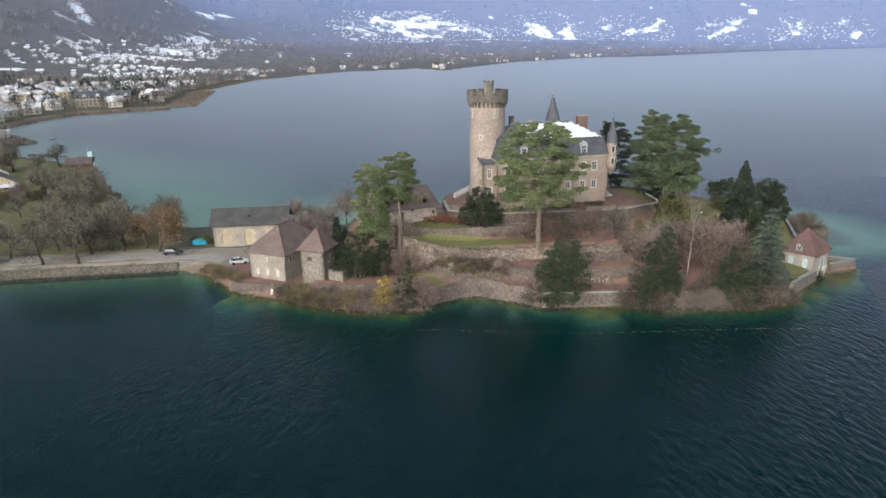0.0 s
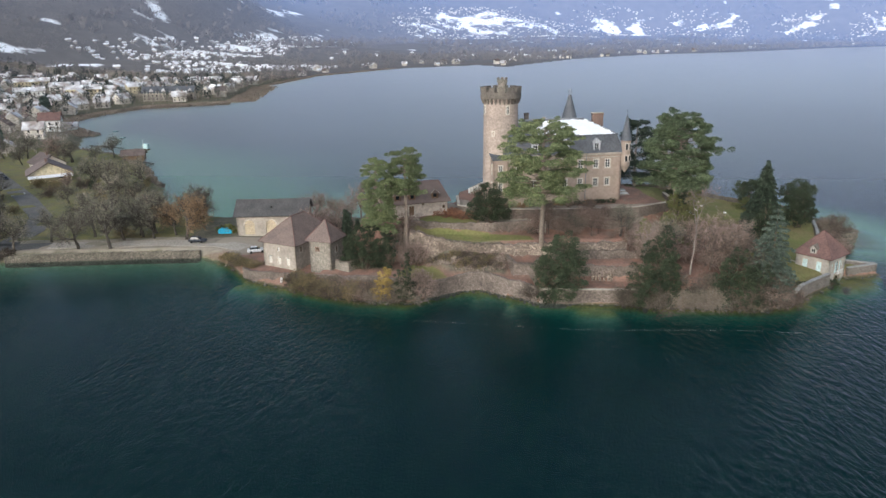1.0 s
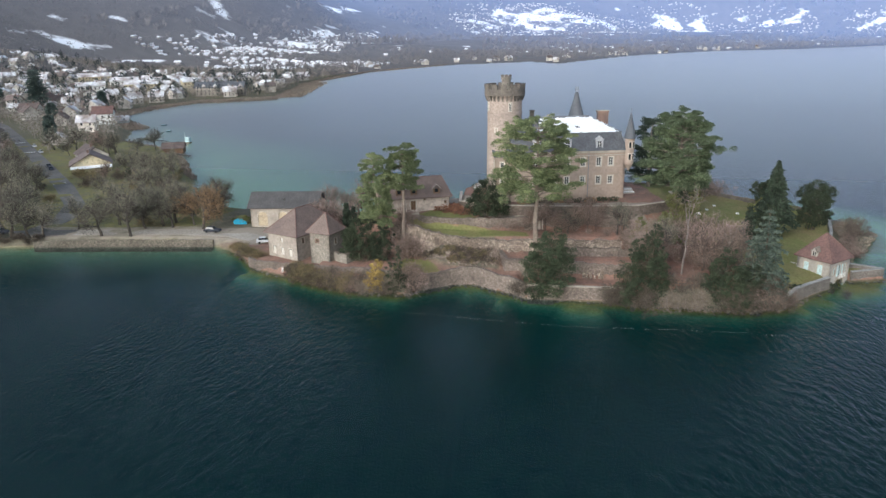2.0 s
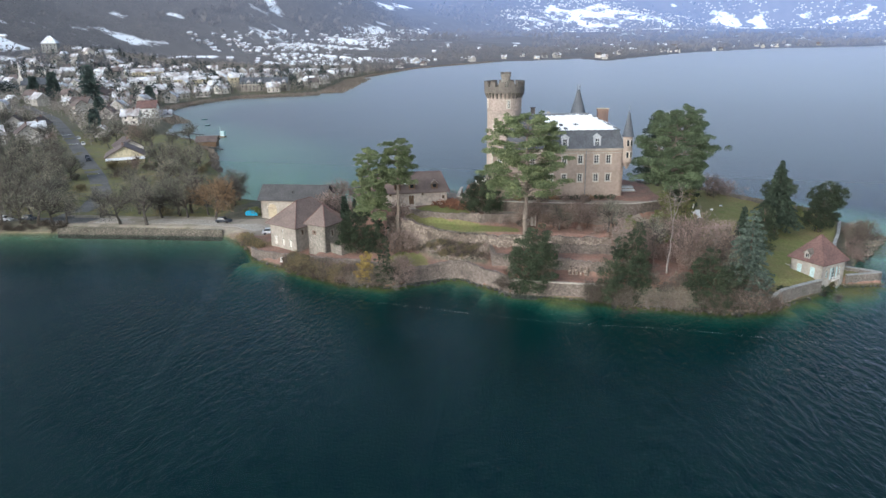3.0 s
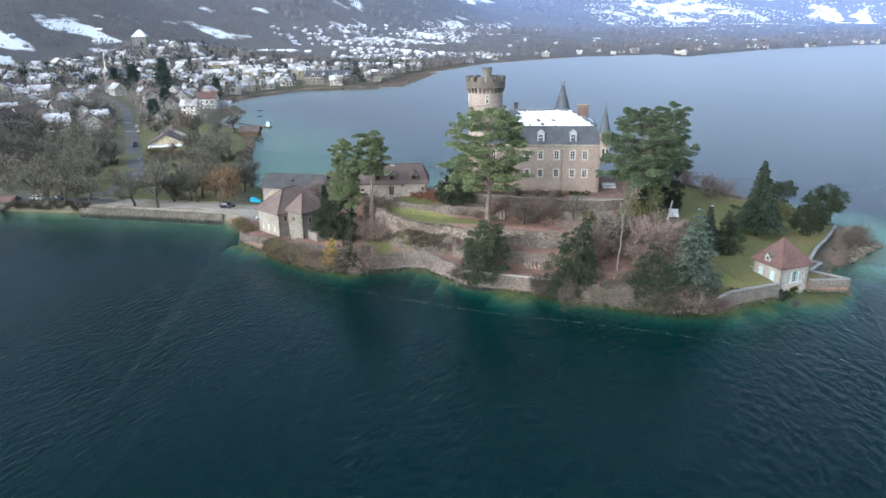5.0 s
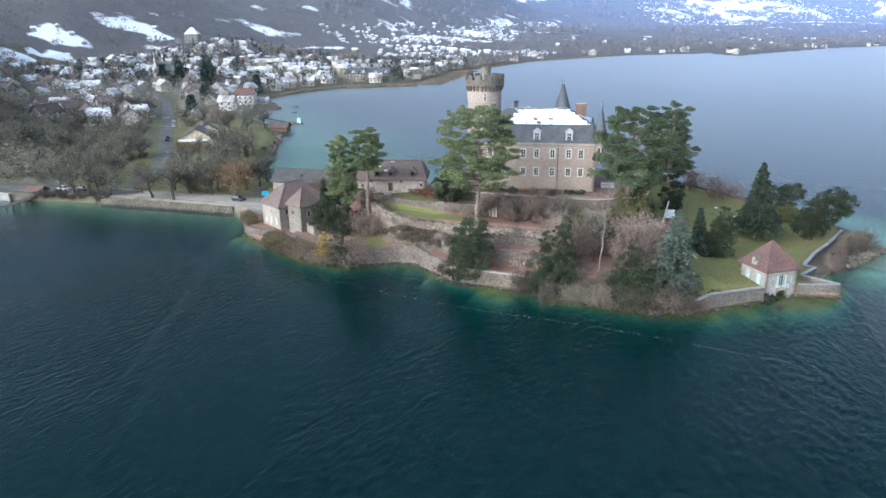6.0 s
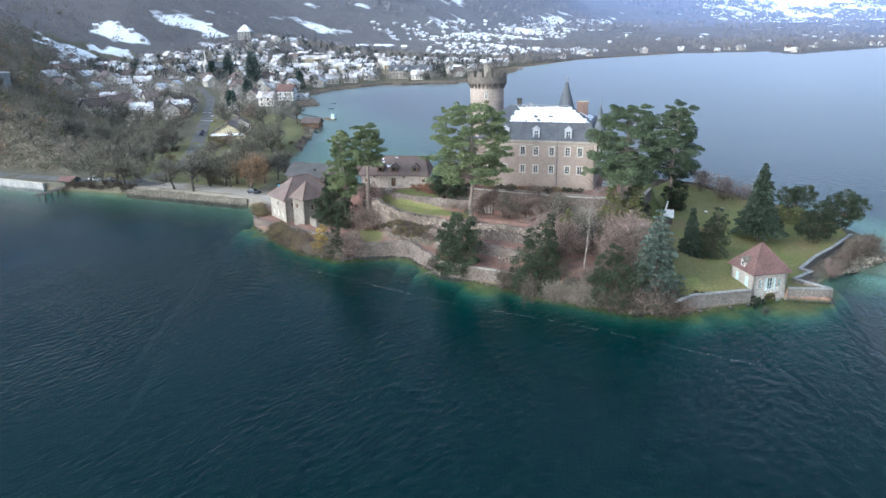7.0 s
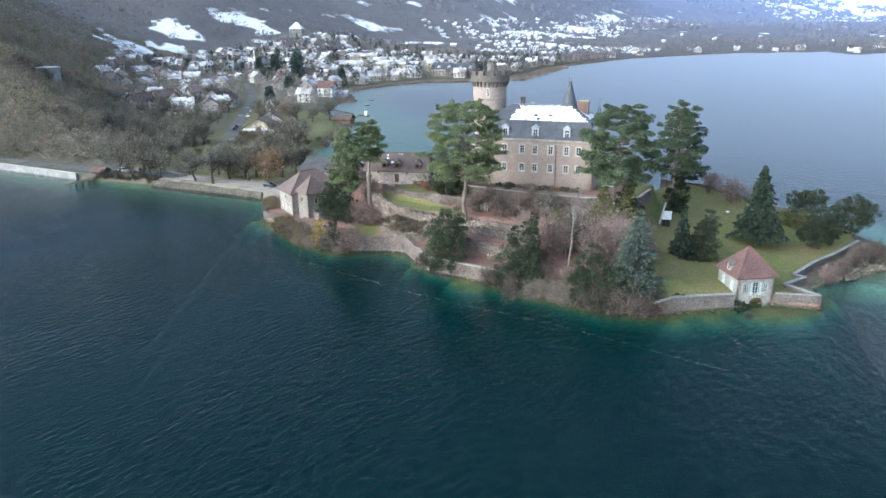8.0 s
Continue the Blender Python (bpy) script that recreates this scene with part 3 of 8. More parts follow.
CASTLE_YARD = [(-3, 160.5), (6, 157.5), (14, 157.8), (30, 159.5), (38, 161.5), (47, 168), (45, 184), (30, 193), (0, 190), (-5, 178)]
UPPER_GARDEN = [(-15, 152.5), (-6, 151), (4, 151.5), (14, 154), (34, 156), (36, 160), (-12, 162)]
LAWN_TERRACE = [(-16, 147.5), (-9, 146), (1, 144.4), (10, 144.4), (14, 146), (34, 148.5), (35, 158), (-14, 160)]
STABLE_YARD = [(-23, 153.4), (-17, 152.4), (-8, 154.4), (2, 162), (2, 176), (-10, 172), (-26, 163)]
LOW_LAWN = [(-20, 137), (-9.6, 133), (-7, 133), (-3.6, 135.4), (0, 137.6), (4, 138.3), (6.2, 137), (10, 134.6), (13, 134), (14, 139), (12.5, 143.5), (-2, 143), (-14, 146)]
QUAY_TERRACE = [(-32, 138.4), (-25.5, 136.6), (-20.8, 136.4), (-14.6, 134.6), (-8, 132.4), (-8, 140), (-16, 146), (-26, 144)]
LOOKOUT = [(9, 142), (10.9, 138.4), (14.4, 138.1), (15, 141), (14, 144.5), (9, 144.5)]
GATE_YARD = [(-50.5, 144.5), (-48, 141.5), (-37, 138), (-24, 133.5), (-14, 134.5), (-15, 150), (-30, 185), (-60, 187), (-68, 180), (-64, 158)]
WALK = [(17, 131.8), (34, 132.4), (36, 138), (17, 138.5)]
MIDDLE = [(13, 139), (37, 139), (40, 147), (13, 145.5)]
WOODED = [(36, 134), (60, 134.5), (66, 142), (60, 158), (48, 166), (37, 160)]
LAWN_EAST = [(60, 141), (68, 141.8), (74.5, 147.2), (80.5, 151.8), (86.8, 154.5), (80.7, 157.6), (82.8, 164), (80.9, 165), (82.9, 174.6), (85.8, 184), (88.6, 196), (86, 205), (62, 211), (42, 215), (38, 196), (44, 170), (56, 158)]


def island_height(X, Y):
    h = np.full(X.shape, -50.0)
    for ring, z, slope in ((CASTLE_YARD, 12.2, 2.6), (UPPER_GARDEN, 10.6, 3), (LAWN_TERRACE, 8.5, 3.5), (STABLE_YARD, 10.6, 1.0), (LOW_LAWN, 3.2, 3), (QUAY_TERRACE, 2.9, 3), (LOOKOUT, 5.4, 4),
                           (GATE_YARD, 2.0, 2.5), (WALK, 2.6, 4), (MIDDLE, 5.6, 3), (WOODED, 4.6, 1.2)):
        d = ring_distance(X, Y, ring)
        h = np.maximum(h, z + np.minimum(0, d) * slope)
    front = np.interp(X, (-14, -8, -5, -2, 1, 9), (146.5, 143.2, 139.4, 138.3, 138.8, 138.6))     # foot of the rubble slope
    d = ring_distance(X, Y, [(-14, 146.5), (-8, 143.2), (-5, 139.4), (-2, 138.3), (1, 138.8), (8.6, 138.6), (9, 144.5), (-14, 148)])
    h = np.maximum(h, 3.5 + 0.62 * np.clip(Y - front, 0, 5) + np.minimum(0, d) * 3)
    d = ring_distance(X, Y, LAWN_EAST)
    lawn = np.clip(1.6 + 0.15 * np.maximum(0, 78 - X) + 0.02 * np.maximum(0, Y - 165), 1.4, 7.0)
    return np.maximum(h, lawn + np.minimum(0, d) * 1.2)


def bumps(X, Y, size, seed):
    """Gentle rolling relief, about -1 to 1."""
    r = np.random.RandomState(seed)
    out = np.zeros(X.shape)
    for k in range(9):
        a, p = r.uniform(0, 2 * math.pi, 2)
        f = 2 * math.pi / (size * r.uniform(0.5, 1.8))
        out += np.sin(f * (math.cos(a) * X + math.sin(a) * Y) + p)
    return out / 4.0


def mainland_height(X, Y, d):
    far = np.clip((np.hypot(X, Y) - 500) / 900, 0, 1)
    h = 2.0 + 0.012 * np.clip(d - 20, 0, 500) + 0.055 * np.clip(d - 160, 0, 700) * far
    h += 0.34 * np.clip(d - 900, 0, 2500) * (1 + 0.3 * bumps(X, Y, 900, 3)) + 0.3 * np.clip(d - 1500, 0, 2500)
    near = np.clip((-430 - X - 0.12 * (Y - 800)) / 250, 0, 1) * np.clip((2300 - Y) / 500, 0, 1)
    h += near * 0.42 * np.clip(d - 470, 0, 900) * (1 + 0.2 * bumps(X, Y, 420, 13))
    h += 7 * far * np.clip((d - 60) / 300, 0, 1) * bumps(X, Y, 300, 5)
    h += 0.55 * np.clip(np.hypot(X, Y) - 3150, 0, 3000) * np.clip(d / 200, 0, 1)
    s = (X + 178) * -0.56 + (Y - 172) * -0.83
    west = np.minimum(s, d - 15)
    h += 0.50 * np.clip(west, 0, 900) * (1 + 0.12 * bumps(X, Y, 110, 8))
    h += 19 * np.exp(-((X + 745) ** 2 + (Y - 812) ** 2) / 90 ** 2)
    return np.maximum(h, 1.7)


def west_side(X, Y):
    """How far a spot lies up the steep western hillside."""
    return (X + 178) * -0.56 + (Y - 172) * -0.83


def land_height(X, Y):
    X, Y = np.asarray(X, float), np.asarray(Y, float)
    d = ring_distance(X, Y, SHORE)
    steep = np.where((Y < 170) & (X > -200), 1.7, 0.12)
    bed = -np.clip(-d, 0, 1e4) * steep - 0.25
    west = np.clip((-50 - X) / 10, 0, 1)
    bed = np.where((Y < 175), bed * (0.42 - 0.20 * west) - (7.0 - 4.9 * west) * np.clip(-d / 0.7, 0, 1), bed)
    bed = np.where(Y < 170, bed - west * 0.7 * np.clip(-d - 5, 0, 40), bed)
    bay = np.clip((Y - 180) / 10, 0, 1) * np.clip((520 - Y) / 160, 0, 1) * np.clip((35 - X) / 80, 0, 1)
    bed = bed + bay * (0.072 * np.clip(-d, 0, 110) - 0.6)
    for cx, cy, cr in ((24, 129.2, 5), (29, 128.6, 5.5), (67.5, 134.5, 5), (73, 140, 6), (79.5, 146.5, 7), (87, 161, 7), (93, 180, 9), (-50, 138.5, 6), (-44, 136, 4), (3, 135.6, 3.4), (10, 131.5, 3.4), (84, 149, 7), (84, 158, 8)):
        bed = bed * (1 - 0.9 * np.exp(-((X - cx) ** 2 + (Y - cy) ** 2) / cr ** 2))
    isl = island_height(X, Y)
    main = mainland_height(X, Y, d)
    w = np.clip((-60 - X) / 8, 0, 1) + np.clip((Y - 230) / 8, 0, 1)
    land = np.where(w > 0, np.maximum(isl, main * np.clip(w, 0, 1) + (1 - np.clip(w, 0, 1)) * 1.9), isl)
    edge = np.where(w > 0, 1.4 * d, 2.2 * d + 0.1)
    return np.where(d > 0, np.minimum(np.maximum(land, 0.5), edge), np.maximum(bed, -40)), d


def height_at(x, y):
    return float(land_height(np.array([x]), np.array([y]))[0][0])


def grid_lines(lo, fine0, fine1, hi, step, mid0, mid1, mid, grow=1.045):
    a = list(np.arange(fine0, fine1, step)) + list(np.arange(fine1, mid1, mid)) + list(np.arange(fine0 - mid, mid0, -mid))
    s, p = mid, max(a)
    while p < hi:
        s = min(s * grow, 60)
        p += s
        a.append(min(p, hi))
    s, p = mid, min(a)
    while p > lo:
        s = min(s * grow, 60)
        p -= s
        a.append(max(p, lo))
    return np.array(sorted(set(np.round(a, 3))))


GX = grid_lines(-4400, -60, 100, 4400, 1.0, -210, 112, 3.0)
GY = grid_lines(-900, 124, 222, 4900, 1.0, 112, 330, 3.5)
XX, YY = np.meshgrid(GX, GY)
HH, DD = land_height(XX, YY)
HH = HH + np.where((DD > 3) & (HH > 1), 0.18 * bumps(XX, YY, 9, 21), 0)


def soft(ring, X=XX, Y=YY, width=1.2):
    return np.clip(ring_distance(X, Y, ring) / width + 0.5, 0, 1)


def ribbon(line, half, X=XX, Y=YY, width=1.2):
    """1 along a line of points, falling to 0 past half its width."""
    best = np.full(X.shape, 1e18)
    for (ax, ay), (bx, by) in zip(line, line[1:]):
        dx, dy = bx - ax, by - ay
        t = np.clip(((X - ax) * dx + (Y - ay) * dy) / (dx * dx + dy * dy), 0, 1)
        best = np.minimum(best, np.hypot(X - ax - t * dx, Y - ay - t * dy))
    return np.clip((half - best) / width + 0.5, 0, 1)


CAUSEWAY = [(-190, 140), (-168, 143), (-150, 147), (-134, 151.5), (-118, 155), (-104, 157.4), (-94, 159), (-78, 161.4), (-64, 161.5), (-56, 158)]
MAIN_ROAD = [(-120, 156), (-122, 170), (-131, 186), (-153, 209), (-182, 236.5), (-228, 279.8), (-274, 323), (-330, 374), (-420, 440)]
DRIVE = [(-56, 158), (-48, 165), (-34, 172), (-20, 174), (-8, 171), (-3, 166), (0, 159), (6, 156), (16, 156.6), (30, 158.3), (40, 160)]
grass = np.maximum.reduce([soft([(-16, 148.4), (-9, 146.8), (1, 145.2), (8, 145.0), (14.4, 146.6), (13.6, 149.6), (3, 150.7), (-6, 150.6), (-14, 152.4)]), soft([(-13, 153), (-5, 152), (2, 153), (-2, 159), (-10, 159)]),
                           soft([(-14, 135.4), (-7.5, 133.4), (-3.6, 136), (-4.6, 138.6), (-7.6, 142.4), (-13, 145)]), soft(LAWN_EAST), soft([(60, 137), (64.5, 134.5), (69.5, 140.3), (74.8, 146), (70, 149), (62, 145)])])
park = np.clip((-72 - XX) / 5, 0, 1) * np.clip((YY - 150) / 5, 0, 1) * np.clip((330 - YY) / 10, 0, 1) * np.clip((-DD + 70) / 20, 0, 1)
grass = np.maximum(grass, 0.55 * park * ((XX + 178) * -0.56 + (YY - 172) * -0.83 < -8))
grass = np.maximum(grass, np.where((np.hypot(XX, YY) > 300) & ((XX + 178) * -0.56 + (YY - 172) * -0.83 < -20), 0.36, 0.0) * (DD > 8))
yard = np.maximum.reduce([0.56 * ribbon(CAUSEWAY[4:], 6.0), ribbon(DRIVE, 1.8), soft([(-66, 158), (-54, 154), (-46, 160), (-44, 169), (-64, 168)]), soft([(9, 160), (33, 162), (46, 168), (36, 166), (12, 163)])])
RR = np.hypot(XX, YY)
snow = np.clip((DD - 150) / 200, 0, 1) * np.clip((RR - 600) / 500, 0, 1) * 0.24
snow = np.where(DD > 900, snow * np.clip(1 - (DD - 900) / 500, 0.35, 1), snow)
FIELDS = [(-786, 532, 26), (-796, 552, 29), (-793, 565, 23), (-792, 579, 18), (-844, 645, 23), (-842, 662, 26), (-825, 669, 21), (-809, 674, 20), (-799, 608, 18), (-793, 623, 23), (-781, 630, 21), (-782, 665, 17), (-733, 641, 20), (-849, 778, 26), (-841, 797, 29), (-814, 799, 22), (-790, 799, 20), (-703, 736, 21), (-679, 776, 18),
          (-836, 1085, 36), (-816, 1105, 26), (-843, 2383, 75), (-803, 2485, 60), (-703, 1740, 30)]
for sx, sy, sr in FIELDS:
    snow = np.maximum(snow, (0.95 if sy < 1000 else 0.66) * np.exp(-((XX - sx) ** 2 + (YY - sy) ** 2) / sr ** 2))
TOWN = [(-268, 2873, 130), (-94, 2945, 150), (62, 2930, 130), (-200, 2835, 110), (307, 3140, 90), (428, 3150, 70), (663, 3130, 90), (773, 3100, 60), (1053, 3040, 70), (1296, 2970, 60), (1474, 2890, 60), (-373, 2690, 80), (-113, 2990, 100)]
VALLEY = [(-766, 1363, 70), (-727, 1501, 70), (-656, 1796, 80), (-637, 2050, 90), (-517, 1149, 60), (-377, 1227, 50), (-672, 1384, 60), (-646, 1589, 60), (-803, 1288, 50), (-560, 830, 40), (-480, 800, 35)]
for sx, sy, sr in TOWN + VALLEY:
    snow = np.maximum(snow, (0.46 if sy < 2500 else 0.59) * np.exp(-((XX - sx) ** 2 + (YY - sy) ** 2) / sr ** 2))
snow = np.where((RR < 620), 0.0, snow)
ny, nx = XX.shape
idx = np.arange(nx * ny).reshape(ny, nx)
quads = np.stack([idx[:-1, :-1], idx[:-1, 1:], idx[1:, 1:], idx[1:, :-1]], -1).reshape(-1, 4)
QR = np.hypot(XX, YY).reshape(-1)[quads].min(axis=1)
# Strength of the emitted haze, growing with distance from the origin.
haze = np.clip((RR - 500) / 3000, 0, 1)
home = (1 - soft([(-14, 147), (-8, 143.4), (-5, 139.6), (-2, 138.4), (1, 138.8), (8.6, 138.4), (8.6, 144.5), (-14, 149)])) * np.clip((430 - RR) / 60, 0, 1) * np.clip((XX + 26 + 40 * np.clip((160 - YY) / 4, 0, 1)) / 8, 0, 1) * (1 - np.clip((XX - 82) / 3, 0, 1) * np.clip((YY - 158) / 4, 0, 1))
home = np.where((DD < 0) & (YY > 185), 0.0, home)
home = np.maximum(home, np.clip((-DD - 2) / 6, 0, 1) * np.clip((165 - YY) / 5, 0, 1))
home = np.where((DD < 0) & (YY < 165), np.maximum(home, 0.65), home)


def land_mesh(name, faces, material, channels):
    used, inv = np.unique(faces, return_inverse=True)
    me = bpy.data.meshes.new(name)
    me.from_pydata(np.stack([XX, YY, HH], -1).reshape(-1, 3)[used].tolist(), [], inv.reshape(-1, 4).tolist())
    me.polygons.foreach_set("use_smooth", [True] * len(me.polygons))
    col = me.color_attributes.new("zone", "FLOAT_COLOR", "POINT")
    col.data.foreach_set("color", np.stack([c.reshape(-1)[used] for c in channels], -1).reshape(-1).astype(np.float32))
    me.materials.append(material)
    return me


FAR_FROM = 1000
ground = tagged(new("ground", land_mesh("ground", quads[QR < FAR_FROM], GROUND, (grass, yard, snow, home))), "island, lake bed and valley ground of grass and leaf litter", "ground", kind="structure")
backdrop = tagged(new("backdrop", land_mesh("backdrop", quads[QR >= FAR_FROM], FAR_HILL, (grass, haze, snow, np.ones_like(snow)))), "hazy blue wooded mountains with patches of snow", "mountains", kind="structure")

water = new("water", Build().add([(-4400, -900, 0), (4400, -900, 0), (4400, 4900, 0), (-4400, 4900, 0)], [(0, 1, 2, 3)]).mesh("water", WATER))
water.visible_shadow = False
tagged(water, "deep teal lake water with fine ripples", "water", kind="structure")


def road_strip(name, line, half, material, label, lift=0.07):
    """A road laid on the ground along a line."""
    b, pts = Build(), []
    for a, c in zip(line, line[1:]):
        k = max(1, int(math.hypot(c[0] - a[0], c[1] - a[1]) / 3))
        pts += [(a[0] + (c[0] - a[0]) * i / k, a[1] + (c[1] - a[1]) * i / k) for i in range(k)]
    pts.append(line[-1])
    for i, (x, y) in enumerate(pts):
        p, q = pts[max(0, i - 1)], pts[min(len(pts) - 1, i + 1)]
        d = Vector((q[0] - p[0], q[1] - p[1])).normalized()
        z = max(height_at(x + d.y * k, y - d.x * k) for k in (-half, 0, half)) + lift
        b.v += [(x + d.y * half, y - d.x * half, z), (x - d.y * half, y + d.x * half, z), (x + d.y * half, y - d.x * half, z - 0.5), (x - d.y * half, y + d.x * half, z - 0.5)]
    for i in range(len(pts) - 1):
        o = 4 * i
        b.f += [(o, o + 4, o + 5, o + 1), (o + 2, o + 6, o + 4, o), (o + 1, o + 5, o + 7, o + 3)]
    return solid(name, b, material, pose(0, 0, 0), label, "road", kind="structure")


road_strip("causeway_road", [(-108, 156.8)] + CAUSEWAY[5:], 2.7, ROAD_PALE, "pale narrow gravel road along the causeway")
road_strip("lakeside_road", [(-300, 128.5), (-215, 135.5)] + CAUSEWAY[:5] + [(-108.2, 156.7)], 2.7, ROAD_GREY, "grey lakeside road under the trees")
road_strip("road", MAIN_ROAD, 3.0, ROAD_GREY, "grey asphalt road through the village")

# ---- the castle ----
TURN_C = 15.0
castle = thing("castle", pose(8.0, 163.0, 12.2, 0, 0, TURN_C), "grey-brown rendered chateau with snowy slate mansard roof", "castle")
CW, CD, CH = 27.9, 15.0, 11.6          # width, depth, height of the walls
WX = [2.6, 6.3, 10.7, 13.9, 17.7, 21.5, 24.4]
holes = [(x - 0.55, z, x + 0.55, z + h) for x in WX for z, h in ((8.2, 2.0), (3.9, 1.8))]
FRONT, RIGHT = pose(0, 0, 0), pose(CW, 0, 0, 0, 0, 90)
BACK, LEFT = pose(CW, CD, 0, 0, 0, 180), pose(0, CD, 0, 0, 0, -90)
side_holes = [(x - 0.5, z, x + 0.5, z + 1.8) for x in (3.6, 7.5, 11.4) for z in (3.9, 8.2)]
b = Build()
pierced(b, CW, -1.5, CH, holes, FRONT)
pierced(b, CD, -1.5, CH, side_holes, RIGHT)
pierced(b, CW, -1.5, CH, [], BACK)
pierced(b, CD, -1.5, CH, [], LEFT)
part("wall", b, RENDER_WALL, castle, "grey-brown rendered castle wall")
for x0, z0, x1, z1 in holes:
    window(castle, FRONT @ pose(x0, 0, z0), x1 - x0, z1 - z0, band=0.24)
for x0, z0, x1, z1 in side_holes:
    window(castle, RIGHT @ pose(x0, 0, z0), x1 - x0, z1 - z0, band=0.3)
for o, h0, h1 in ((0.18, CH - 0.95, CH - 0.75), (0.25, CH - 0.3, CH), (0.45, CH, CH + 0.22)):
    ring = lambda k: [(-k, -k), (CW + k, -k), (CW + k, CD + k), (-k, CD + k)]
    v = [(x, y, z) for z in (h0, h1) for k in (o, -0.01) for x, y in ring(k)]
    f = []
    for i in range(4):
        j = (i + 1) % 4
        f += [(i, j, 8 + j, 8 + i), (8 + i, 8 + j, 12 + j, 12 + i), (4 + i, 4 + j, j, i)]
    part("cornice", Build().add(v, f), PALE_STONE, castle, "pale stone cornice")
MZ, MT, MI = CH + 0.2, CH + 4.3, 1.15
b = Build()
lo = [(-0.4, -0.4), (CW + 0.4, -0.4), (CW + 0.4, CD + 0.4), (-0.4, CD + 0.4)]
up = [(MI, MI), (CW - MI, MI), (CW - MI, CD - MI), (MI, CD - MI)]
b.add([(x, y, MZ) for x, y in lo] + [(x, y, MT) for x, y in up], [(i, (i + 1) % 4, 4 + (i + 1) % 4, 4 + i) for i in range(4)] + [(3, 2, 1, 0), (4, 5, 6, 7)])
mansard = part("mansard_roof", b, SLATE, castle, "steep blue-grey slate mansard slope")
b = Build()
for k in range(14):     # slate courses
    t = (k + 0.5) / 14
    z, i = MZ + t * (MT - MZ), -0.4 + t * (MI + 0.4)
    b.box(i - 0.03, i - 0.03, z, CW - i + 0.03, i + 0.05, z + 0.035).box(CW - i - 0.05, i, z, CW - i + 0.03, CD - i, z + 0.035).box(i - 0.03, i, z, i + 0.05, CD - i, z + 0.035)
part("slate_course", b, SLATE, mansard)
RZ = CH + 7.6
b = Build()
hip_roof(b, MI - 0.3, MI - 0.3, CW - MI + 0.3, CD - MI + 0.3, MT + 0.12, RZ, 6.0, 20.5, CD / 2, 0.25)
part("upper_roof", b, SLATE, castle, "low slate upper roof partly under snow")
part("ridge_cap", Build().box(5.9, CD / 2 - 0.18, RZ - 0.1, 20.6, CD / 2 + 0.18, RZ + 0.14), LEAD, castle)


def snow_sheet(poly, plane, r, cells=46, thick=0.13):
    """Melting snow on a roof slope: a ragged sheet over the polygon (u, v), lifted onto the slope by plane(u, v)."""
    us, vs = [p[0] for p in poly], [p[1] for p in poly]
    nu, nv = cells, max(6, int(cells * (max(vs) - min(vs)) / (max(us) - min(us))))
    U, V = np.meshgrid(np.linspace(min(us), max(us), nu), np.linspace(min(vs), max(vs), nv))
    d = ring_distance(U, V, poly) + 0.40 * bumps(U, V, 1.6, r) - 0.1
    d = np.minimum(d, (bumps(U, V, 2.0, r + 1) + 1.12) * 1.2)
    d = np.where((V < min(vs) + 0.35) | (V > max(vs) + 1), -1.0, d)
    b, at = Build(), {}
    for j in range(nv - 1):
        for i in range(nu - 1):
            if d[j:j + 2, i:i + 2].min() > 0:
                for q in ((j, i), (j, i + 1), (j + 1, i + 1), (j + 1, i)):
                    if q not in at:
                        at[q] = len(b.v)
                        x, y, z = plane(U[q], V[q])
                        b.v.append((x, y, z + thick * min(1, 0.35 + d[q])))
                b.f.append((at[j, i], at[j, i + 1], at[j + 1, i + 1], at[j + 1, i]))
    return b


def upper_front(u, v):
    y0, y1 = MI - 0.3, CD / 2
    return u, v, MT + 0.12 + (RZ - MT - 0.12) * (v - y0) / (y1 - y0)


def upper_right(u, v):      # u along the depth, v from the eave towards the ridge
    return CW - MI + 0.3 - v, u, MT + 0.12 + (RZ - MT - 0.12) * v / (CW - MI + 0.3 - 20.5)


part("roof_snow", snow_sheet([(6.6, MI - 0.9), (CW - MI + 0.3, MI - 0.9), (21.2, CD / 2 - 0.35), (8.0, CD / 2 - 0.25)], upper_front, 31, 90), SNOW, castle, "bright melting snow on the roof slope", True)
part("roof_snow", snow_sheet([(MI + 0.2, -0.1), (CD - MI - 0.2, -0.1), (CD / 2 + 0.3, 4.6), (CD / 2 - 0.3, 4.6)], upper_right, 37, 40), SNOW, castle, "bright melting snow on the roof slope", True)

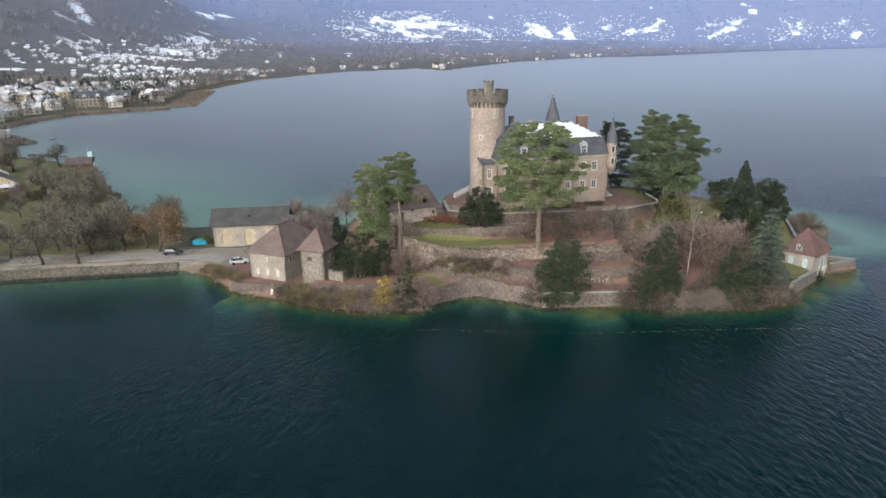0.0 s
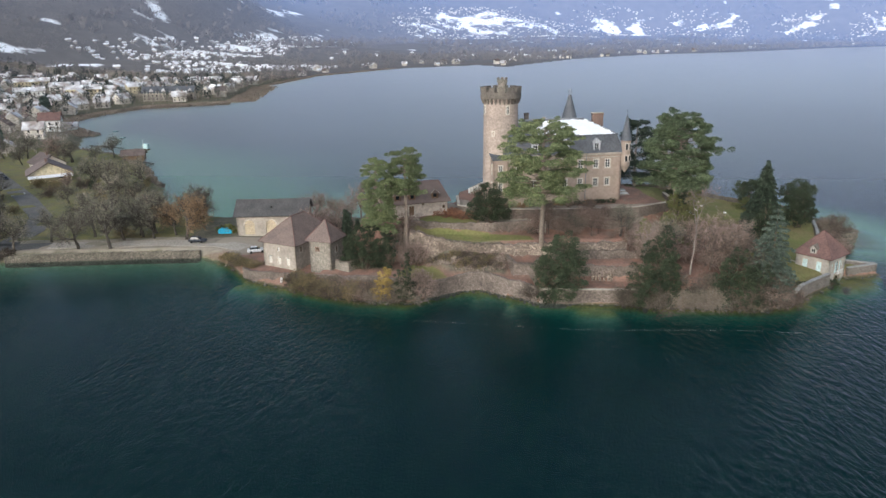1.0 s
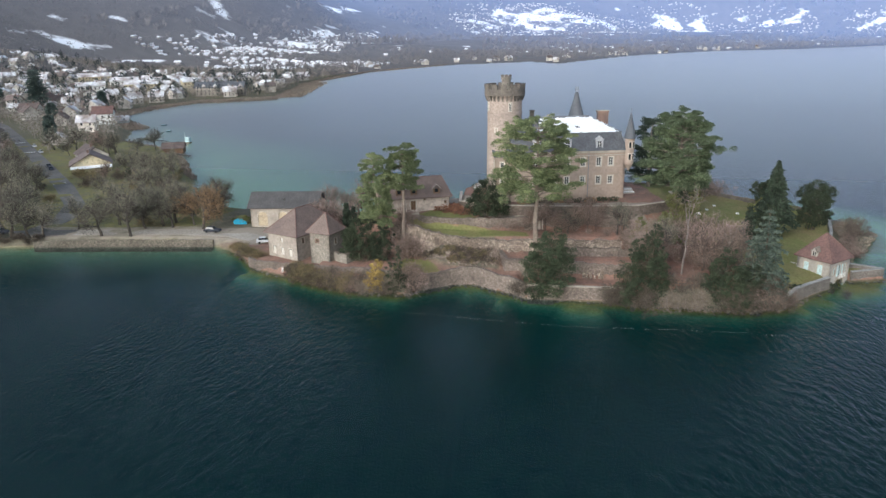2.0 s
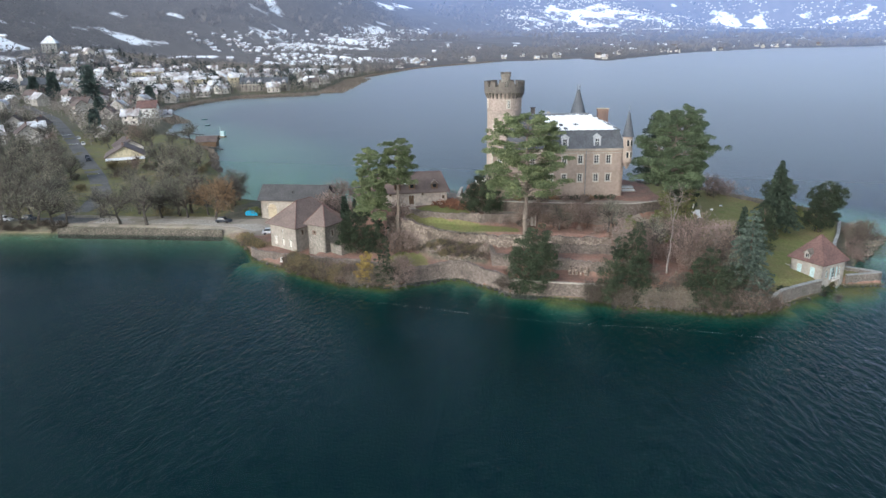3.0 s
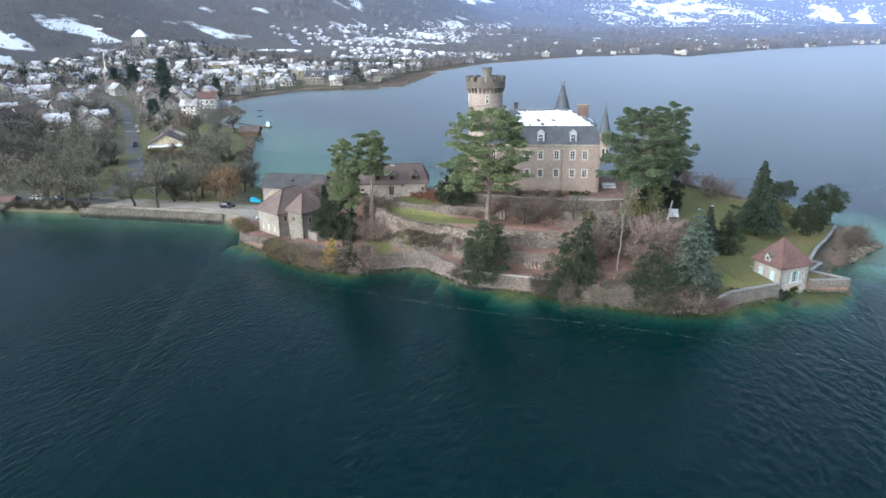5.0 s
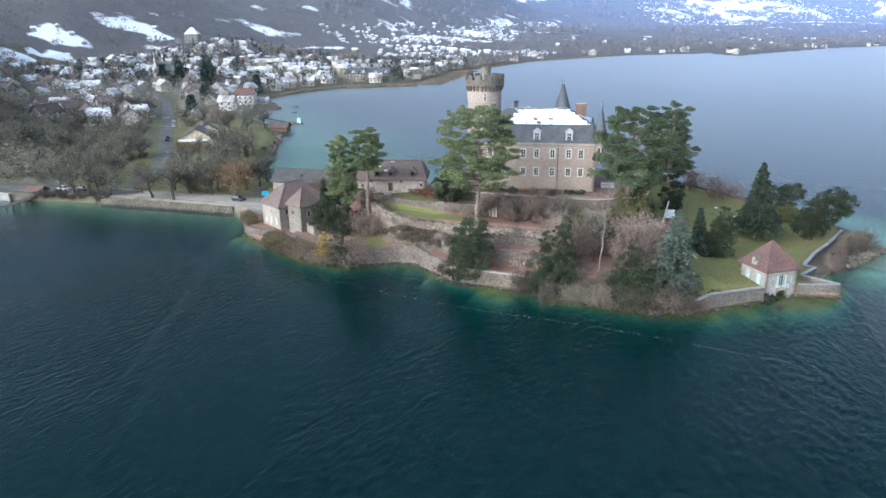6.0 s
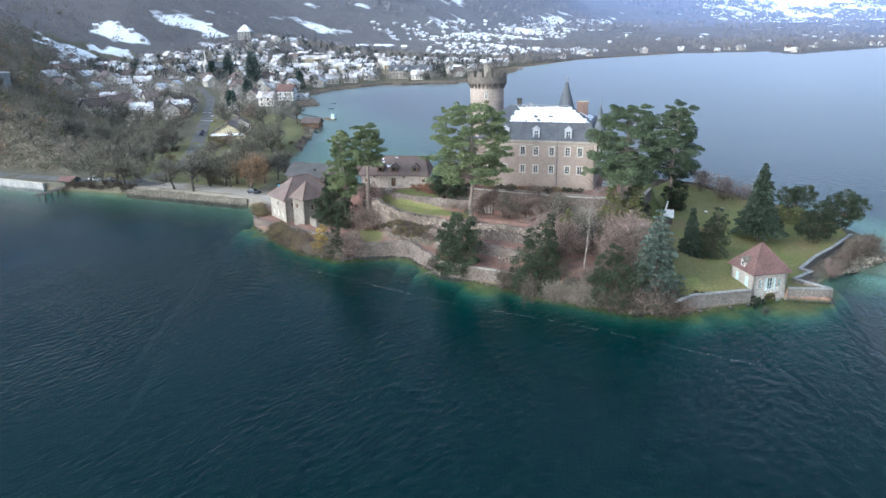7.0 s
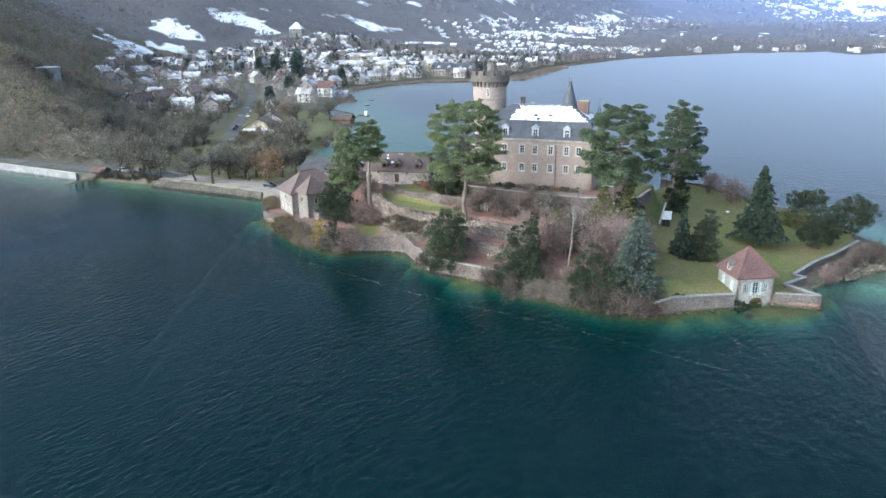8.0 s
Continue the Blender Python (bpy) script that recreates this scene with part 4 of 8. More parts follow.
for x in (6.5, 13.9, 21.5):     # dormers
    b = Build()
    m = pose(x, -0.15, MZ + 0.35)
    b.box(-0.85, 0, 0, -0.5, 1.6, 2.3, m).box(0.5, 0, 0, 0.85, 1.6, 2.3, m).box(-0.5, 0, 1.9, 0.5, 1.6, 2.3, m).box(-0.5, 0.3, 0, 0.5, 1.6, 0.15, m)
    b.box(-1.0, -0.12, 2.3, 1.0, 1.7, 2.45, m)
    b.add([m @ Vector(p) for p in ((-0.9, -0.1, 2.45), (0.9, -0.1, 2.45), (0, -0.1, 3.15), (-0.9, 1.5, 2.45), (0.9, 1.5, 2.45), (0, 1.5, 3.15))], [(0, 1, 2), (5, 4, 3), (1, 4, 5, 2), (3, 0, 2, 5), (0, 3, 4, 1)])
    dormer = part("dormer", b, ZINC, castle, "grey-white zinc dormer with pediment")
    f = Build()
    f.box(-0.5, 0.12, 0.15, -0.43, 0.2, 1.9, m).box(0.43, 0.12, 0.15, 0.5, 0.2, 1.9, m).box(-0.04, 0.12, 0.15, 0.04, 0.2, 1.9, m).box(-0.43, 0.125, 1.25, 0.43, 0.19, 1.32, m)
    part("sash", f, WHITE, dormer)
    part("pane", Build().box(-0.43, 0.16, 0.15, 0.43, 0.175, 1.9, m), PANE, dormer)

# chimneys
b = Build()
b.box(22.6, 6.5, RZ - 3.0, 25.2, 7.7, RZ + 0.9).box(22.45, 6.35, RZ + 0.9, 25.35, 7.85, RZ + 1.15)
chimney = part("chimney", b, BRICK_RED, castle, "red brick chimney stack")
part("cap", Build().box(22.5, 6.4, RZ + 1.15, 25.3, 7.8, RZ + 1.3), PALE_STONE, chimney)
b = Build()
b.box(7.0, 12.0, RZ - 3.5, 8.0, 13.0, RZ + 1.0).box(6.9, 11.9, RZ + 1.0, 8.1, 13.1, RZ + 1.2)
part("chimney", b, DARK_STONE, castle, "small dark chimney stack")
b = Build().box(10.6, 8.6, RZ - 1, 11.3, 9.2, RZ + 0.45)
part("chimney", b, PALE_STONE, castle)
part("drainpipe", Build().tube((19.0, -0.12, -0.3), (19.0, -0.12, CH - 0.3), 0.09, 0.09, 8), LEAD, castle)
b = Build()
b.add([(12.75, -0.03, 10.9), (14.4, -0.03, 10.9), (14.1, -0.03, 10.0), (13.6, -0.03, 9.5), (13.0, -0.03, 10.2)], [(0, 4, 3, 2, 1)])
part("plaster_patch", b, PALE_STONE, castle, "pale bare plaster patch under the eaves")

# stair tower with its spire, behind the main roof
b = Build().turned([(2.2, -1.0), (2.2, 17.2), (2.35, 17.4), (2.35, 17.8)], 19.1, 14.2, 20)
part("stair_tower", b, RENDER_WALL, castle)
b = Build().turned([(2.3, 17.7), (2.15, 17.9), (1.45, 20.4), (0.8, 22.6), (0.38, 24.3), (0.28, 24.4)], 19.1, 14.2, 16)
spire = part("spire", b, SLATE, castle, "tall slate cone spire")
b = Build()
for dx in (-0.28, 0.28):
    b.turned([(0.09, 24.2), (0.09, 24.9), (0.2, 25.0), (0.14, 25.2), (0.03, 25.9)], 19.1 + dx, 14.2, 8)
part("finial", b, LEAD, spire)

# corner turret
b = Build().turned([(0.12, 6.8), (0.55, 7.6), (0.95, 8.4), (1.1, 8.6), (1.1, 14.2), (1.25, 14.4), (1.25, 14.6)], CW + 0.85, 0.1, 18)
turret = part("corner_turret", b, RENDER_WALL, castle, "slim pale corner turret on a corbel")
b = Build().turned([(1.45, 14.55), (1.3, 14.9), (0.8, 17.2), (0.32, 19.5), (0.06, 20.6)], CW + 0.85, 0.1, 14)
part("turret_roof", b, SLATE, turret, "pointed slate turret roof")
part("finial", Build().turned([(0.05, 20.5), (0.05, 21.2), (0.12, 21.3), (0.02, 21.8)], CW + 0.85, 0.1, 6), LEAD, turret)
for az in (-100, -55, -20):
    for z in (9.6, 12.4):
        m = pose(CW + 0.85, 0.1, z, 0, 0, az + 90) @ pose(0, -1.12, 0)
        s = Build().box(-0.36, -0.05, -0.1, -0.25, 0.15, 1.5, m).box(0.25, -0.05, -0.1, 0.36, 0.15, 1.5, m).box(-0.25, -0.05, 1.35, 0.25, 0.15, 1.5, m)
        w = part("window", s, TRIM, turret)
        part("pane", Build().box(-0.25, -0.01, 0, 0.25, 0.1, 1.35, m), PANE, w)

part("turret_web", Build().box(CW - 0.05, 0.15, 7.4, CW + 0.75, 1.0, 14.3), RENDER_WALL, turret)

# west wing beside the keep
b = Build()
WM = pose(-3.1, 1.3, 0)
wing_holes = [(1.2, 3.3, 2.1, 5.2), (1.2, 7.4, 2.1, 9.4)]
wing_side = [(2.6, 3.3, 3.3, 5.2), (2.6, 7.2, 3.3, 9.6)]
pierced(b, 3.1, -1.5, 10.9, wing_holes, WM)
pierced(b, 5.0, -1.5, 10.9, wing_side, WM @ pose(0, 5, 0, 0, 0, -90))
part("wing", b, RENDER_WALL, castle)
for x0, z0, x1, z1 in wing_holes:
    window(castle, WM @ pose(x0, 0, z0), x1 - x0, z1 - z0, band=0.22)
for x0, z0, x1, z1 in wing_side:
    window(castle, WM @ pose(0, 5, 0, 0, 0, -90) @ pose(x0, 0, z0), x1 - x0, z1 - z0, band=0.2)
part("wing_roof", Build().add([(-3.4, 1.0, 10.9), (-0.01, 1.0, 10.9), (-0.01, 6.4, 12.1), (-3.4, 6.4, 12.1), (-3.4, 1.0, 10.65), (-0.01, 1.0, 10.65), (-0.01, 6.4, 11.8), (-3.4, 6.4, 11.8)],
                              [(0, 1, 2, 3), (4, 5, 1, 0), (7, 4, 0, 3), (5, 6, 2, 1), (7, 6, 5, 4), (6, 7, 3, 2)]), SLATE, castle, "low slate roof of the side wing")

# the keep
keep = thing("round_tower", pose(5.93, 170.8, 11.1), "tall round pale stone keep with dark battlements", "tower")
KR = 4.15
b = Build().turned([(KR + 0.35, -2), (KR + 0.25, 3), (KR, 21.3), (KR + 0.12, 21.35), (KR + 0.12, 21.6), (KR, 21.65), (KR - 0.05, 26.2), (KR - 0.6, 26.2)], 0, 0, 48)
part("shaft", b, TOWER_STONE, keep, "pale tower shaft of weathered stone")
for i in range(26):     # corbels of the machicolation
    b = Build()
    m = pose(0, 0, 0, 0, 0, i * 360 / 26)
    b.box(-0.2, -KR - 0.28, 24.5, 0.2, -KR + 0.3, 25.0, m).box(-0.2, -KR - 0.5, 25.0, 0.2, -KR + 0.3, 25.4, m).box(-0.2, -KR - 0.66, 25.4, 0.2, -KR + 0.3, 25.75, m)
    part("corbel", b, DARK_STONE, keep)
b = Build().turned([(KR + 0.1, 25.8), (KR + 0.7, 25.75), (KR + 0.72, 26.5), (KR + 0.7, 27.3), (KR + 0.1, 27.3), (KR + 0.1, 26.35)], 0, 0, 52)
part("parapet", b, DARK_STONE, keep, "dark weathered parapet")
for i in range(13):
    b = Build()
    m = pose(0, 0, 0, 0, 0, i * 360 / 13 + 4)
    b.box(-0.72, -KR - 0.72, 27.3, 0.72, -KR - 0.08, 28.25, m).box(-0.78, -KR - 0.78, 28.25, 0.78, -KR - 0.02, 28.38, m)
    part("merlon", b, DARK_STONE, keep)
part("roof_deck", Build().turned([(KR + 0.2, 25.9), (KR + 0.2, 26.3)], 0, 0, 40), LEAD, keep)
b = Build().turned([(1.15, 26.2), (1.1, 29.3), (1.3, 29.4), (1.3, 29.75), (1.15, 29.8), (1.15, 30.0)], 0.3, 0.2, 14)
cap = part("stair_turret", b, OLD_PLASTER, keep, "small stone turret on the keep")
for i in range(6):
    m = pose(0.3, 0.2, 0, 0, 0, i * 60)
    part("merlon", Build().box(-0.3, -1.25, 30.0, 0.3, -0.95, 30.45, m), DARK_STONE, cap)
for az, z, h, w in ((-62, 22.3, 1.7, 0.5), (25, 22.3, 1.7, 0.5), (115, 22.3, 1.7, 0.5), (-22, 17.2, 0.9, 0.4), (-12, 9.0, 0.9, 0.35)):
    m = pose(0, 0, z, 0, 0, az) @ pose(0, -KR + 0.02, 0)
    s = Build().box(-w / 2 - 0.22, -0.12, -0.2, -w / 2, 0.3, h + 0.25, m).box(w / 2, -0.12, -0.2, w / 2 + 0.22, 0.3, h + 0.25, m)
    s.box(-w / 2, -0.12, h, w / 2, 0.3, h + 0.25, m).box(-w / 2, -0.16, -0.2, w / 2, 0.3, 0, m)
    win = part("window", s, TRIM, keep)
    part("pane", Build().box(-w / 2, -0.06, 0, w / 2, 0.1, h, m), PANE, win)
    if h > 1:
        part("sash", Build().box(-0.05, -0.08, 0, 0.05, 0.0, h, m).box(-w / 2, -0.085, h * 0.6, w / 2, -0.005, h * 0.6 + 0.08, m), WHITE, win)

# ---- gatehouse, stable, barn and lake pavilion ----
def shell(owner, w, d, z0, z1, front=(), right=(), left=(), back=(), material=PLASTER, win=dict()):
    """Four pierced walls round a rectangle; returns the poses of the sides."""
    sides = dict(front=pose(0, 0, 0), right=pose(w, 0, 0, 0, 0, 90), back=pose(w, d, 0, 0, 0, 180), left=pose(0, d, 0, 0, 0, -90))
    b = Build()
    for key, length, holes in (("front", w, front), ("right", d, right), ("back", w, back), ("left", d, left)):
        pierced(b, length, z0, z1, list(holes), sides[key], 0.45)
    part("wall", b, material, owner)
    return sides


def windows(owner, m, holes, **k):
    for x0, z0, x1, z1 in holes:
        window(owner, m @ pose(x0, 0, z0), x1 - x0, z1 - z0, **k)


def ridge_tiles(x0, y0, x1, y1, z, top, r0, r1, yr, rad=0.13):
    """Rounded ridge and hip tiles for the roof that hip_roof makes of the same numbers."""
    b, R, S = Build(), Vector((r0, yr, top)), Vector((r1, yr, top))
    for a, c in ((R, S), ((x0, y0, z), R), ((x0, y1, z), R), ((x1, y0, z), S), ((x1, y1, z), S)):
        a, c = Vector(a), Vector(c)
        n = max(1, int((c - a).length / 0.45))
        for i in range(n):      # each tile laps a little over the next
            b.tube(a + (c - a) * (i / n), a + (c - a) * ((i + 1) / n), rad, rad * 0.82, 6)
    return b


gate = thing("gatehouse", pose(-46.4, 145.0, 2.0, 0, 0, -21.5), "old cream plastered gatehouse with brown tiled hip roof", "house")
gf = [(1.5, 0.9, 2.4, 2.7), (4.1, 0.8, 5.0, 2.6), (6.6, 0.8, 7.6, 2.6), (4.2, 3.9, 4.8, 4.8)]
gr = [(1.6, 3.7, 2.4, 5.0)]
gs = shell(gate, 9.3, 14.0, -2.5, 5.9, gf, gr)
windows(gate, gs["front"], gf, surround=PALE_STONE, band=0.16)
windows(gate, gs["right"], gr, surround=PALE_STONE, frame_mat=WOOD, band=0.16)
b = Build()
hip_roof(b, -0.7, -10.0, 14.7, 0.7, 5.8, 10.9, 4.9, 9.6, -4.65)
b.v = [(-y, x, z) for x, y, z in b.v]
part("roof", b, TILE, gate, "weathered brown clay tile hip roof")
b = ridge_tiles(-0.7, -10.0, 14.7, 0.7, 5.8, 10.9, 4.9, 9.6, -4.65)
b.v = [(-p[1], p[0], p[2]) for p in b.v]
part("ridge_tiles", b, RED_TILE, gate)
for x0, z0, x1, z1 in gf[:3]:
    m, mid = gs["front"], (x0 + x1) / 2
    part("shutter", Build().box(x0 + 0.1, 0.02, z0 + 0.02, mid - 0.02, 0.08, z1 - 0.25, m).box(mid + 0.02, 0.02, z0 + 0.02, x1 - 0.1, 0.08, z1 - 0.25, m), SHUTTER, gate, "closed white shutters")
part("door", Build().box(-0.05, 4.6, 0, 0.02, 6.2, 2.6), WOOD, gate)

annex = thing("garden_tower", pose(-34.1, 140.4, 2.0, 0, 0, -16), "square stone garden tower with tiled pyramid roof", "tower")
af = [(1.6, 5.2, 2.5, 5.9)]
ar = [(2.0, 4.6, 2.8, 6.0)]
asd = shell(annex, 5.4, 5.4, -1.5, 7.6, af, ar, material=OLD_PLASTER)
windows(annex, asd["front"], af, surround=BRICK_RED, frame_mat=WOOD, band=0.14)
windows(annex, asd["right"], ar, surround=PALE_STONE, frame_mat=WOOD, band=0.14)
b = hip_roof(Build(), -0.6, -0.6, 6.0, 6.0, 7.5, 11.6, 2.6, 2.8, 2.7)
part("roof", b, TILE, annex, "steep mossy tile pyramid roof")
part("ridge_tiles", ridge_tiles(-0.6, -0.6, 6.0, 6.0, 7.5, 11.6, 2.6, 2.8, 2.7), RED_TILE, annex)

barn = thing("barn", pose(-62.7, 168.9, 2.2, 0, 0, 8), "long stone barn with dark slate gable roof", "barn")
bd = [(2.0, 0.05, 4.6, 3.9), (7.6, 0.05, 10.2, 3.9), (13.2, 0.05, 15.8, 3.9)]
shell(barn, 18.2, 9.0, -1.0, 5.2, bd, material=PLASTER)
for x0, z0, x1, z1 in bd:
    d = part("door", Build().box(x0, 0.2, 0.05, (x0 + x1) / 2 - 0.02, 0.3, 2.7).box((x0 + x1) / 2 + 0.02, 0.2, 0.05, x1, 0.3, 2.7).box(x0, 0.2, 2.8, x1, 0.3, 3.9), PALE_DOOR, barn, "pale wooden double barn door")
    b = Build()
    for i in range(9):      # stone arch over the door
        a0, a1 = math.pi * i / 9, math.pi * (i + 1) / 9
        cx, r0, r1 = (x0 + x1) / 2, 1.32, 1.62
        p = [(cx + r * math.cos(a), -0.06, 2.6 + r * math.sin(a)) for r, a in ((r0, a0), (r1, a0), (r1, a1), (r0, a1))]
        b.add(p + [(x, 0.25, z) for x, y, z in p], [(0, 3, 2, 1), (0, 1, 5, 4), (1, 2, 6, 5), (2, 3, 7, 6), (3, 0, 4, 7)])
    part("arch", b, PALE_STONE, barn)
b = Build()
for x in (0.0, 17.75):
    b = Build()
    b.add([(x, 0, 5.2), (x, 9, 5.2), (x, 4.5, 8.2), (x + 0.45, 0, 5.2), (x + 0.45, 9, 5.2), (x + 0.45, 4.5, 8.2)], [(0, 2, 1), (3, 4, 5), (0, 3, 5, 2), (4, 1, 2, 5)])
    part("gable", b, PLASTER, barn)
b = Build()
roof_slab(b, (-0.7, -0.8, 5.1), (18.9, -0.8, 5.1), (18.9, 4.5, 8.6), (-0.7, 4.5, 8.6))
roof_slab(b, (-0.7, 4.5, 8.6), (18.9, 4.5, 8.6), (18.9, 9.8, 5.1), (-0.7, 9.8, 5.1))
part("roof", b, BARN_SLATE, barn, "dark slate gable roof")
part("roof_vent", Build().box(8.8, 1.6, 6.7, 9.3, 2.0, 7.3), DARK, barn)

stable = thing("stable", pose(-22.0, 153.8, 10.9, 0, 0, 23), "low cream stable with brown tiled roof and dormers", "house")
sf = [(7.9, 0.1, 9.1, 2.3), (1.0, 1.2, 1.6, 1.9), (3.2, 2.3, 3.7, 2.8), (11.0, 2.3, 11.5, 2.8), (16.0, 1.3, 16.6, 2.0)]
sl = [(2.5, 0.9, 3.4, 2.2)]
ss = shell(stable, 17.2, 8.0, -5.5, 3.3, sf, left=sl, material=STABLE_PLASTER)
windows(stable, ss["front"], sf[1:], surround=PALE_STONE, frame_mat=WOOD, band=0.1)
windows(stable, ss["left"], sl, surround=PALE_STONE, frame_mat=WOOD, band=0.1)
part("door", Build().box(7.9, 0.2, 0.1, 8.45, 0.3, 2.3).box(8.55, 0.2, 0.1, 9.1, 0.3, 2.3), WOOD, stable, "dark wooden stable door")
b = hip_roof(Build(), -0.8, -0.8, 17.9, 8.8, 3.1, 7.3, 1.0, 16.2, 4.0)
part("roof", b, TILE, stable, "brown clay tile roof with patches of snow")
part("ridge_tiles", ridge_tiles(-0.8, -0.8, 17.9, 8.8, 3.1, 7.3, 1.0, 16.2, 4.0), RED_TILE, stable)


def stable_front(u, v):
    return u, v, 3.1 + 4.2 * (v + 0.8) / 4.8


r = random.Random(77)
for i in range(18):     # thin patches of melting snow near the ridge
    w, h = r.uniform(0.7, 1.5), r.uniform(0.55, 0.9)
    u, v = r.uniform(0.6, 8.6), 3.8 - h - r.random() ** 1.3 * 2.2
    patch = snow_sheet([(u, v), (u + w, v), (u + w, v + h), (u, v + h)], stable_front, 51 + i, 16, 0.04)
    if patch.f:
        part("roof_snow", patch, SNOW, stable, "thin melting snow on the tiles", True)
for x in (5.2, 8.7, 14.2):
    m = pose(x, 0.0, 4.1) @ Matrix.Scale(1.45, 4)
    b = Build().box(-0.5, -0.1, -0.2, -0.3, 1.2, 0.75, m).box(0.3, -0.1, -0.2, 0.5, 1.2, 0.75, m).box(-0.3, 0.05, -0.2, 0.3, 1.2, 0.0, m)
    d = part("dormer", b, WOOD, stable, "small gabled roof dormer")
    part("pane", Build().box(-0.3, 0.1, 0, 0.3, 0.15, 0.75, m), PANE, d)
    r = Build()
    r.add([m @ Vector(p) for p in ((-0.8, -0.25, 0.65), (0, -0.25, 1.35), (0.8, -0.25, 0.65), (-0.8, 1.5, 0.65), (0, 1.5, 1.35), (0.8, 1.5, 0.65))], [(0, 3, 4, 1), (1, 4, 5, 2), (0, 1, 2), (5, 4, 3)])
    part("dormer_roof", r, TILE, d)
    part("bargeboard", Build().tube(m @ Vector((-0.8, -0.27, 0.66)), m @ Vector((0, -0.27, 1.36)), 0.04, 0.04, 4).tube(m @ Vector((0, -0.27, 1.36)), m @ Vector((0.8, -0.27, 0.66)), 0.04, 0.04, 4), TRIM, d)
part("door_frame", Build().box(7.65, -0.04, 0.05, 7.9, 0.2, 2.55).box(9.1, -0.04, 0.05, 9.35, 0.2, 2.55).box(7.9, -0.04, 2.3, 9.1, 0.2, 2.55), TRIM, stable, "white stone door surround")

pav = thing("lake_pavilion", pose(75.3, 146.4, 0.0, 0, 0, 44), "square grey plastered lake pavilion with red tiled pyramid roof", "pavilion")
PW = 7.1
pf = [(1.15, 2.3, 1.85, 4.0), (3.0, 1.75, 4.1, 4.3), (5.25, 2.3, 5.95, 4.0)]
pl = [(1.5, 2.2, 2.6, 4.3), (4.4, 2.2, 5.5, 4.3)]
ps = shell(pav, PW, PW, -0.8, 5.4, pf + [(2.4, -0.8, 5.4, 1.3)], left=pl, material=GREY_PLASTER)
for x0, z0, x1, z1 in pf:
    window(pav, ps["front"] @ pose(x0, 0, z0), x1 - x0, z1 - z0, surround=PALE_STONE, frame_mat=LIGHT_BLUE, band=0.14)
for x0, z0, x1, z1 in pl:
    w = window(pav, ps["left"] @ pose(x0, 0, z0), x1 - x0, z1 - z0, surround=PALE_STONE, frame_mat=LIGHT_BLUE, band=0.14)
    m = ps["left"] @ pose(x0, 0, z0)
    part("shutter", Build().box(0.02, 0.02, 0.02, (x1 - x0) / 2 - 0.02, 0.08, z1 - z0 - 0.02, m).box((x1 - x0) / 2 + 0.02, 0.02, 0.02, x1 - x0 - 0.02, 0.08, z1 - z0 - 0.02, m), LIGHT_BLUE, w, "closed pale blue shutters")
m = ps["front"]
for x0, side in ((2.85, -1), (4.25, 1)):
    a = x0 - 0.42 if side < 0 else x0
    part("shutter", Build().box(a + 0.02, -0.1, 1.8, a + 0.40, -0.04, 4.3, m), LIGHT_BLUE, pav, "open pale blue shutter")
for m_side, row in ((ps["front"], pf), (ps["left"], pl)):
    for x0, z0, x1, z1 in row:
        b, cx, w = Build(), (x0 + x1) / 2, (x1 - x0) / 2
        for i in range(9):
            a = math.pi * i / 8
            b.v += [tuple(m_side @ Vector((cx + k * math.cos(a), dy, z1 + 0.12 + k * 0.55 * math.sin(a)))) for k in (w - 0.12, w + 0.16) for dy in (-0.075, 0.02)]
        for o in range(0, 32, 4):
            b.f += [(o, o + 4, o + 6, o + 2), (o + 2, o + 6, o + 7, o + 3), (o + 1, o + 5, o + 4, o)]
        part("window_arch", b, PALE_STONE, pav, "pale stone arch over a window")
b = Build().box(2.3, -0.75, 1.55, 4.8, -0.06, 1.7, m)
balcony = part("balcony", b, PALE_STONE, pav, "small white balcony")
for i in range(9):
    x = 2.35 + i * 0.3
    part("baluster", Build().box(x - 0.025, -0.73, 1.7, x + 0.025, -0.68, 2.5, m), WHITE, balcony)
part("handrail", Build().box(2.3, -0.75, 2.5, 4.8, -0.66, 2.57, m), WHITE, balcony)
b = Build()
for i in range(10):     # boat arch at the water
    a0, a1 = math.pi * i / 10, math.pi * (i + 1) / 10
    p = [(3.9 + r * math.cos(a), -0.05, 0.0 + k * math.sin(a)) for r, k, a in ((1.45, 1.3, a0), (1.9, 1.7, a0), (1.9, 1.7, a1), (1.45, 1.3, a1))]
    b.add(p + [(x, 0.4, z) for x, y, z in p], [(0, 3, 2, 1), (0, 1, 5, 4), (1, 2, 6, 5), (2, 3, 7, 6), (3, 0, 4, 7)])
part("boat_arch", b, PALE_STONE, pav, "low stone boat arch at the water")
b = hip_roof(Build(), -0.55, -0.55, PW + 0.55, PW + 0.55, 5.35, 10.3, PW / 2 - 0.05, PW / 2 + 0.05, PW / 2)
part("roof", b, RED_TILE, pav, "red clay tile pyramid roof")
part("ridge_tiles", ridge_tiles(-0.55, -0.55, PW + 0.55, PW + 0.55, 5.35, 10.3, PW / 2 - 0.05, PW / 2 + 0.05, PW / 2, 0.11), RED_TILE, pav)
m = ps["left"] @ pose(3.5, -0.15, 5.75) @ Matrix.Scale(0.85, 4)
b = Build().box(-0.75, 0, 0, -0.38, 1.6, 1.45, m).box(0.38, 0, 0, 0.75, 1.6, 1.45, m).box(-0.38, 0, 0, 0.38, 1.6, 0.3, m).box(-0.38, 0, 1.25, 0.38, 1.6, 1.45, m)
